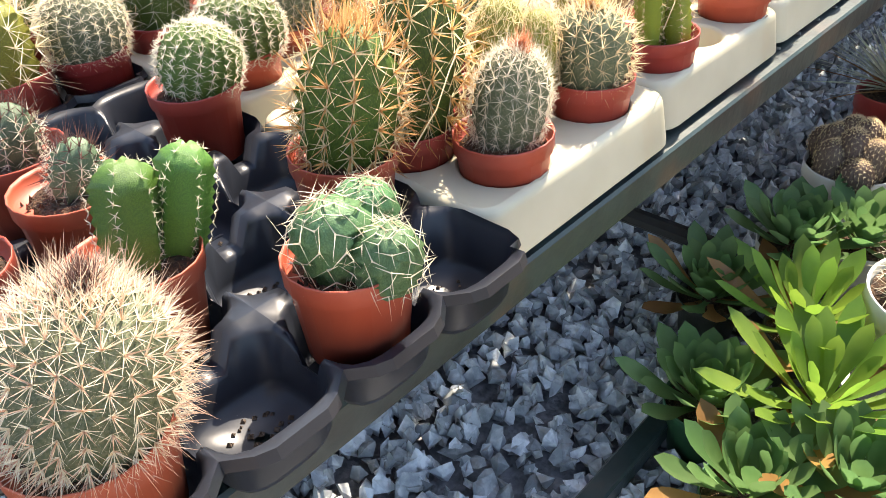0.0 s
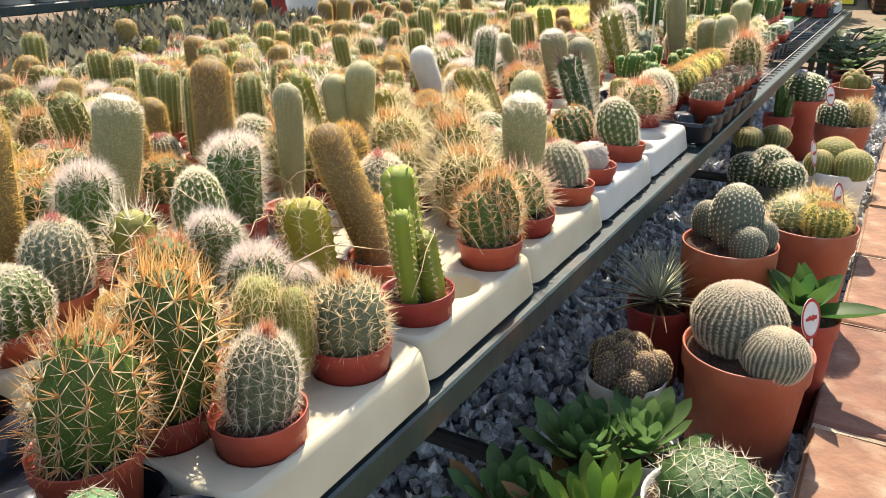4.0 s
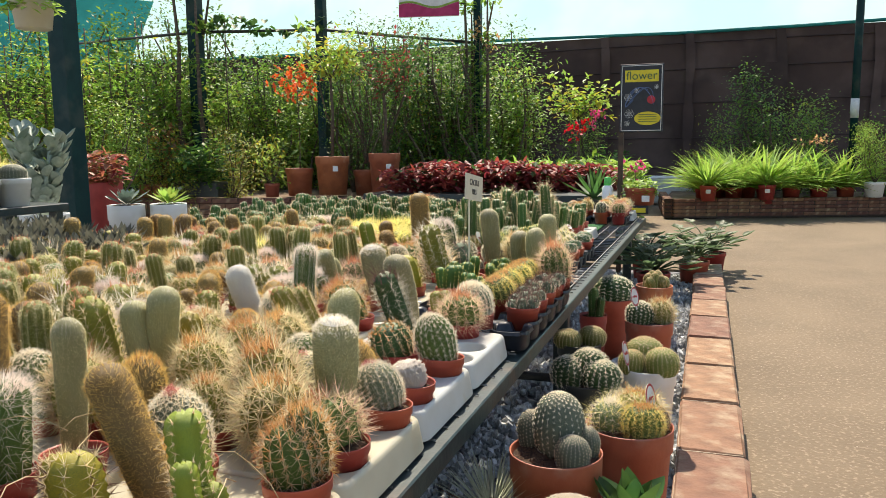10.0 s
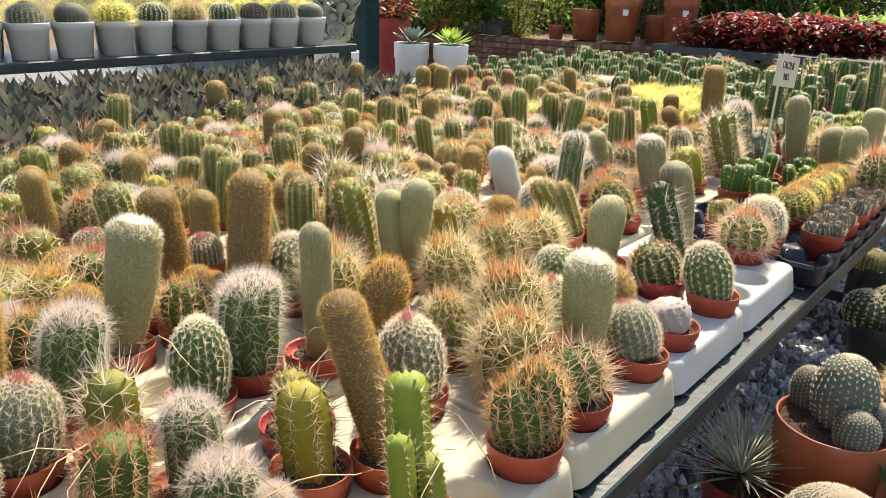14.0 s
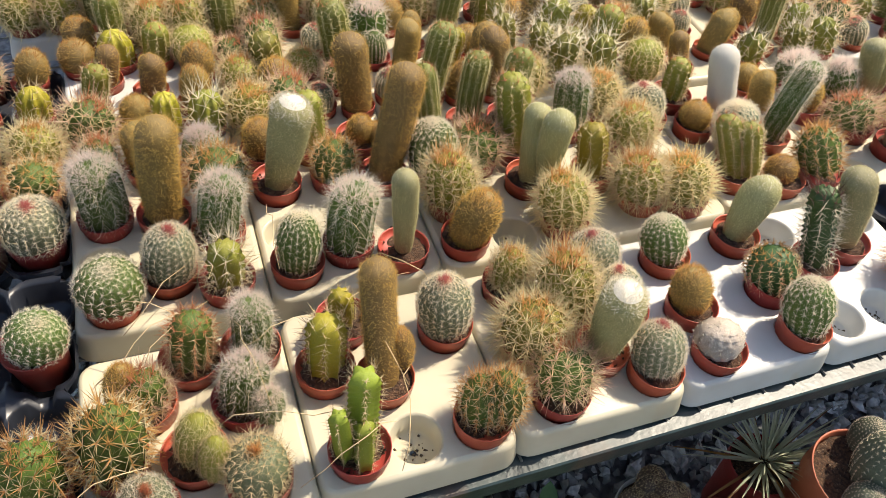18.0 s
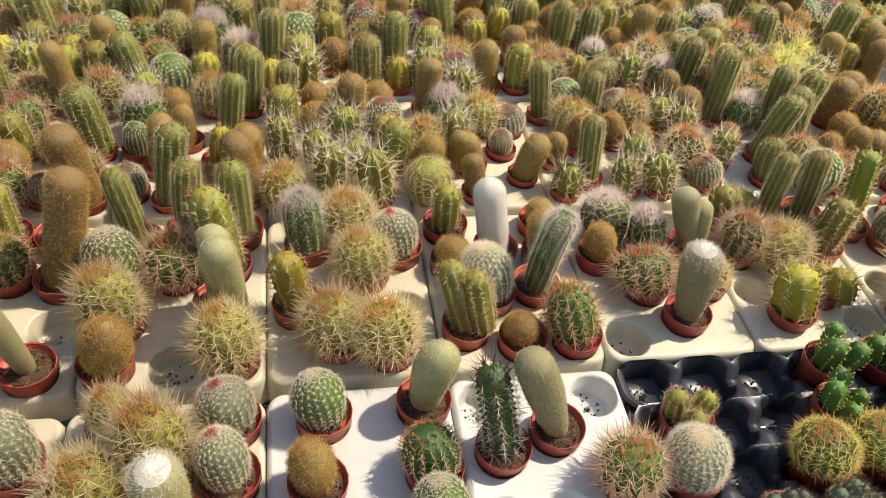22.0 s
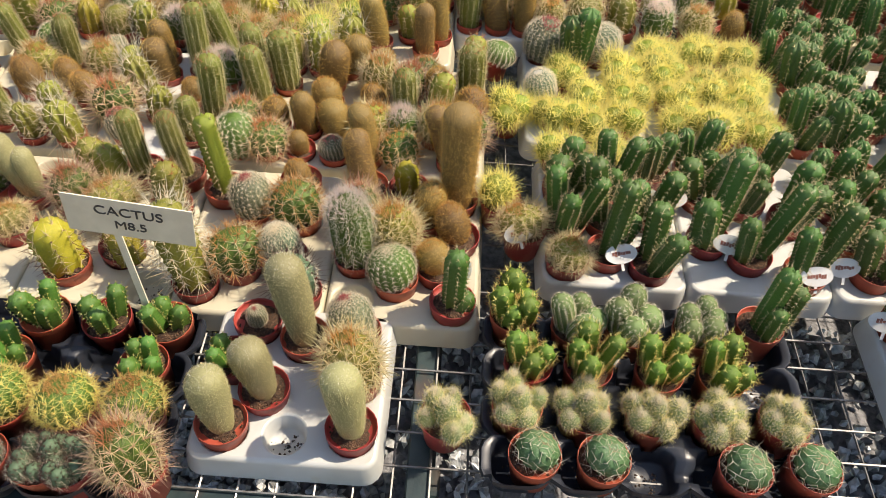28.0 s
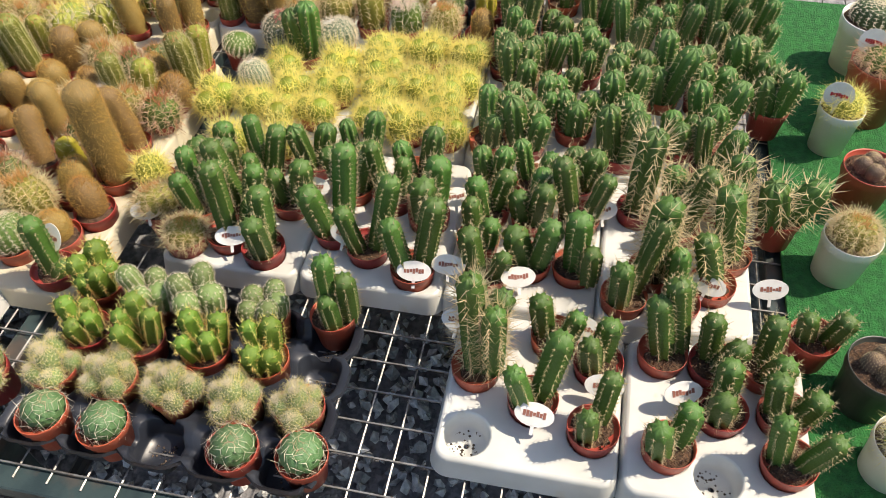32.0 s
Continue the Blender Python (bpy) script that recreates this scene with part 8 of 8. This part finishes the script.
part_of("foliage", rosette(22, 0.36, 0.055, "leaf_dark", None, 0.7, 0.05, 15, (1.0, 0.95, 0.75, 0.45), fold=0.35), ob, at=pose(0, 0, 0.55))

# hanging sign and basket
hs = holder("hanging_sign", -2.27, 7.49, 2.2, "hanging printed plant sign in white, pink and green", "sign", turn=12)
part_of("panel", Build().box(-0.31, -0.006, 0.06, 0.31, 0.006, 0.72, 0.003).mesh("panel", "label_white", smooth=False), hs)
b = Build()
n = 14
vs = []
for k in range(n + 1):
    x = -0.308 + 0.616 * k / n
    vs += [(x, -0.0085, 0.065), (x, -0.0085, 0.17 + 0.03 * math.sin(k * 0.5 + 0.5))]
b.add(vs, [(2 * k, 2 * k + 2, 2 * k + 3, 2 * k + 1) for k in range(n)])
part_of("wave", b.mesh("wave", "fl_pink", smooth=False), hs, "pink wave along the lower edge")
b = Build()
vs = []
for k in range(n + 1):
    x = -0.308 + 0.616 * k / n
    z = 0.172 + 0.03 * math.sin(k * 0.5 + 0.5)
    vs += [(x, -0.0085, z), (x, -0.0085, z + 0.02)]
b.add(vs, [(2 * k, 2 * k + 2, 2 * k + 3, 2 * k + 1) for k in range(n)])
part_of("wave_edge", b.mesh("wave_edge", "leaf_lime", smooth=False), hs)
text_part("lettering", "Conifers", 0.135, "pot_green", hs, pose(0.06, -0.009, 0.36, 90))
text_part("lettering", "ds", 0.135, "pot_green", hs, pose(0.2, -0.009, 0.50, 90))
part_of("wire", Build().tube([(-0.3, 0, 0.72), (-0.3, 0, 2.2)], 0.004, 4).tube([(0.3, 0, 0.72), (0.3, 0, 2.2)], 0.004, 4).mesh("wire", "wire"), hs)
hb = holder("hanging_basket", -2.5, 2.8, 1.49, "cream hanging pot with trailing plant on a hook", "hanging basket")
part_of("pot", pot_mesh(0.095, 0.12, "tray_cream", seg=28), hb, at=pose(0, 0, 0.12))
part_of("foliage", GREEN_BED[1], hb, at=Matrix.LocRotScale((0, 0, 0.05), None, (0.5, 0.5, 0.5)))
part_of("wire", Build().tube([(-0.09, 0, 0.12), (-0.02, 0, 0.5)], 0.003, 4).tube([(0.09, 0, 0.12), (0.02, 0, 0.5)], 0.003, 4).tube([(0, 0, 0.49), (0, 0, 2.6)], 0.004, 4).mesh("wire", "wire"), hb)
beam = Build().box(-6.0, 2.72, 4.05, -2.4, 2.86, 4.15, 0.005)
thing("roof_beam", beam.mesh("roof_beam", "post", smooth=False), "dark-green steel roof beam of the shade house", "beam", kind="structure")

# ---- beyond the cactus bench: rosettes, white pots, silver plant ----
ROS = [rosette(30, 0.115, 0.042, "leaf_grey", None, 0.6, 0.05, 50 + k, (0.7, 1.0, 0.9, 0.5)) for k in range(3)]
for i in range(5):
    for j in range(15):
        ob = thing("rosette_plant", ROS[(i + 2 * j) % 3], "grey-green banded rosette succulent in a crowded row", "succulent", "rosettes behind the cacti", at=Matrix.LocRotScale((-1.70 - 0.115 * i + rnd.uniform(-0.03, 0.03), 0.55 + 0.135 * j + rnd.uniform(-0.03, 0.03), 0.52 + 0.012 * i), Euler((0, 0, rnd.uniform(0, 6))), (1.2, 1.2, 1.3)))
shelf = holder("plant_shelf", -2.45, 1.6, 0, "dark-green steel shelf with a row of white pots", "shelf")
part_of("board", Build().box(-0.18, -1.3, 0.665, 0.18, 1.1, 0.70, 0.004).mesh("board", "steel", smooth=False), shelf)
for y in (-1.25, 1.05):
    for x in (-0.15, 0.15):
        part_of("leg", Build().box(x - 0.02, y - 0.02, -0.03, x + 0.02, y + 0.02, 0.665).mesh("leg", "steel", smooth=False), shelf)
WP = pot_mesh(0.07, 0.118, "pot_white", seg=28)
kinds_w = ("yellowball", "knob", "darkball", "mam", "barreltan", "greyball", "darkball")
for k in range(28):
    i = k % 2
    x, y = -2.36 - 0.16 * i, 0.52 + 0.152 * (k // 2) + 0.07 * i
    kind = "yellowball" if i and k > 8 else kinds_w[k % 7]
    ob = holder("potted_cactus", x, y, 0.70, KINDS[kind][7] + " in a white pot", "potted cactus", "white pots on the shelf")
    part_of("pot", WP, ob, at=pose(0, 0, 0.118))
    part_of("soil", SOILS[0], ob, at=Matrix.LocRotScale((0, 0, 0.106), None, (1.45, 1.45, 1)))
    heads(ob, 0.118, [(kind, 0, 0, 0.07, 0.054)])
ob = holder("potted_succulent", -2.72, 2.98, 0.0, "tall silver-grey succulent with paddle leaves in a white pot", "potted plant")
part_of("pot", pot_mesh(0.12, 0.6, "pot_white", seg=24), ob, at=pose(0, 0, 0.62))
b = Build()
rn = random.Random(3)
for k in range(14):
    a = k * 2.4
    h = 0.3 + 0.05 * (k % 5)
    b.slot = 0
    b.tube([(0, 0, 0), (0.07 * math.cos(a), 0.07 * math.sin(a), h * 0.6), (0.12 * math.cos(a), 0.12 * math.sin(a), h)], 0.014, 6)
    for j in range(18):
        aa, z = rn.random() * 6.28, h * (0.2 + 0.8 * j / 18)
        q = 0.12 * z / h
        b.leaf((q * math.cos(a), q * math.sin(a), z), (math.cos(aa), math.sin(aa), 0.7), (0, 0, 1), 0.085, 0.056, 0.2, 0.3, (0.5, 0.9, 1.0, 0.95, 0.7))
part_of("foliage", b.mesh("foliage", "silver"), ob, at=pose(0, 0, 0.56))
for x, y, r, h, mat, me, label in ((-3.62, 4.33, 0.15, 0.72, "pot", PINK_BUSH, "bushy reddish succulent in a deep red pot"), (-3.2, 4.1, 0.12, 0.58, "pot_white", None, "silvery succulent in a white pot"), (-2.98, 4.25, 0.12, 0.58, "pot_white", None, "light green rosette in a white pot")):
    ob, z = ground_pot("potted_plant", x, y, h, r, 0.3, mat, label)
    if me:
        part_of("foliage", me, ob, at=Matrix.LocRotScale((0, 0, z - 0.05), None, (0.75, 0.75, 0.85)))
    else:
        part_of("foliage", rosette(26, 0.16, 0.05, "leaf_lime" if x > -3.1 else "silver", None, 0.5, 0.1, int(-x * 10)), ob, at=pose(0, 0, z))
CLIMB = crown_mesh(41, 3.6, 0.16, 900, 0.08, ("leaf", "leaf_lime"), narrow=0.12, stems=4)
for x, y in ((-5.62, 8.2), (-2.64, 10.5)):
    ob = thing("climbing_plant", CLIMB, "leafy climber wound up a dark steel post", "climber", "climbers on the posts", at=pose(x + 0.05, y - 0.1, 0))
b = Build()
rn = random.Random(6)
for k in range(90):
    f = rn.random()
    p = Vector((-5.5, 8.15, 2.45)).lerp(Vector((-4.1, 8.85, 2.52)), f) + Vector((rn.gauss(0, 0.05), rn.gauss(0, 0.05), rn.gauss(0, 0.04) + 0.08 * math.sin(f * 7)))
    b.leaf(p, (rn.gauss(0, 1), rn.gauss(0, 1), -0.6), (0, 0, 1), 0.1, 0.08, -0.1, 0.2, (0.9, 1.0))
thing("climbing_plant", b.mesh("vine", "leaf_dark"), "thin vine of heart-shaped leaves along a cable", "climber")
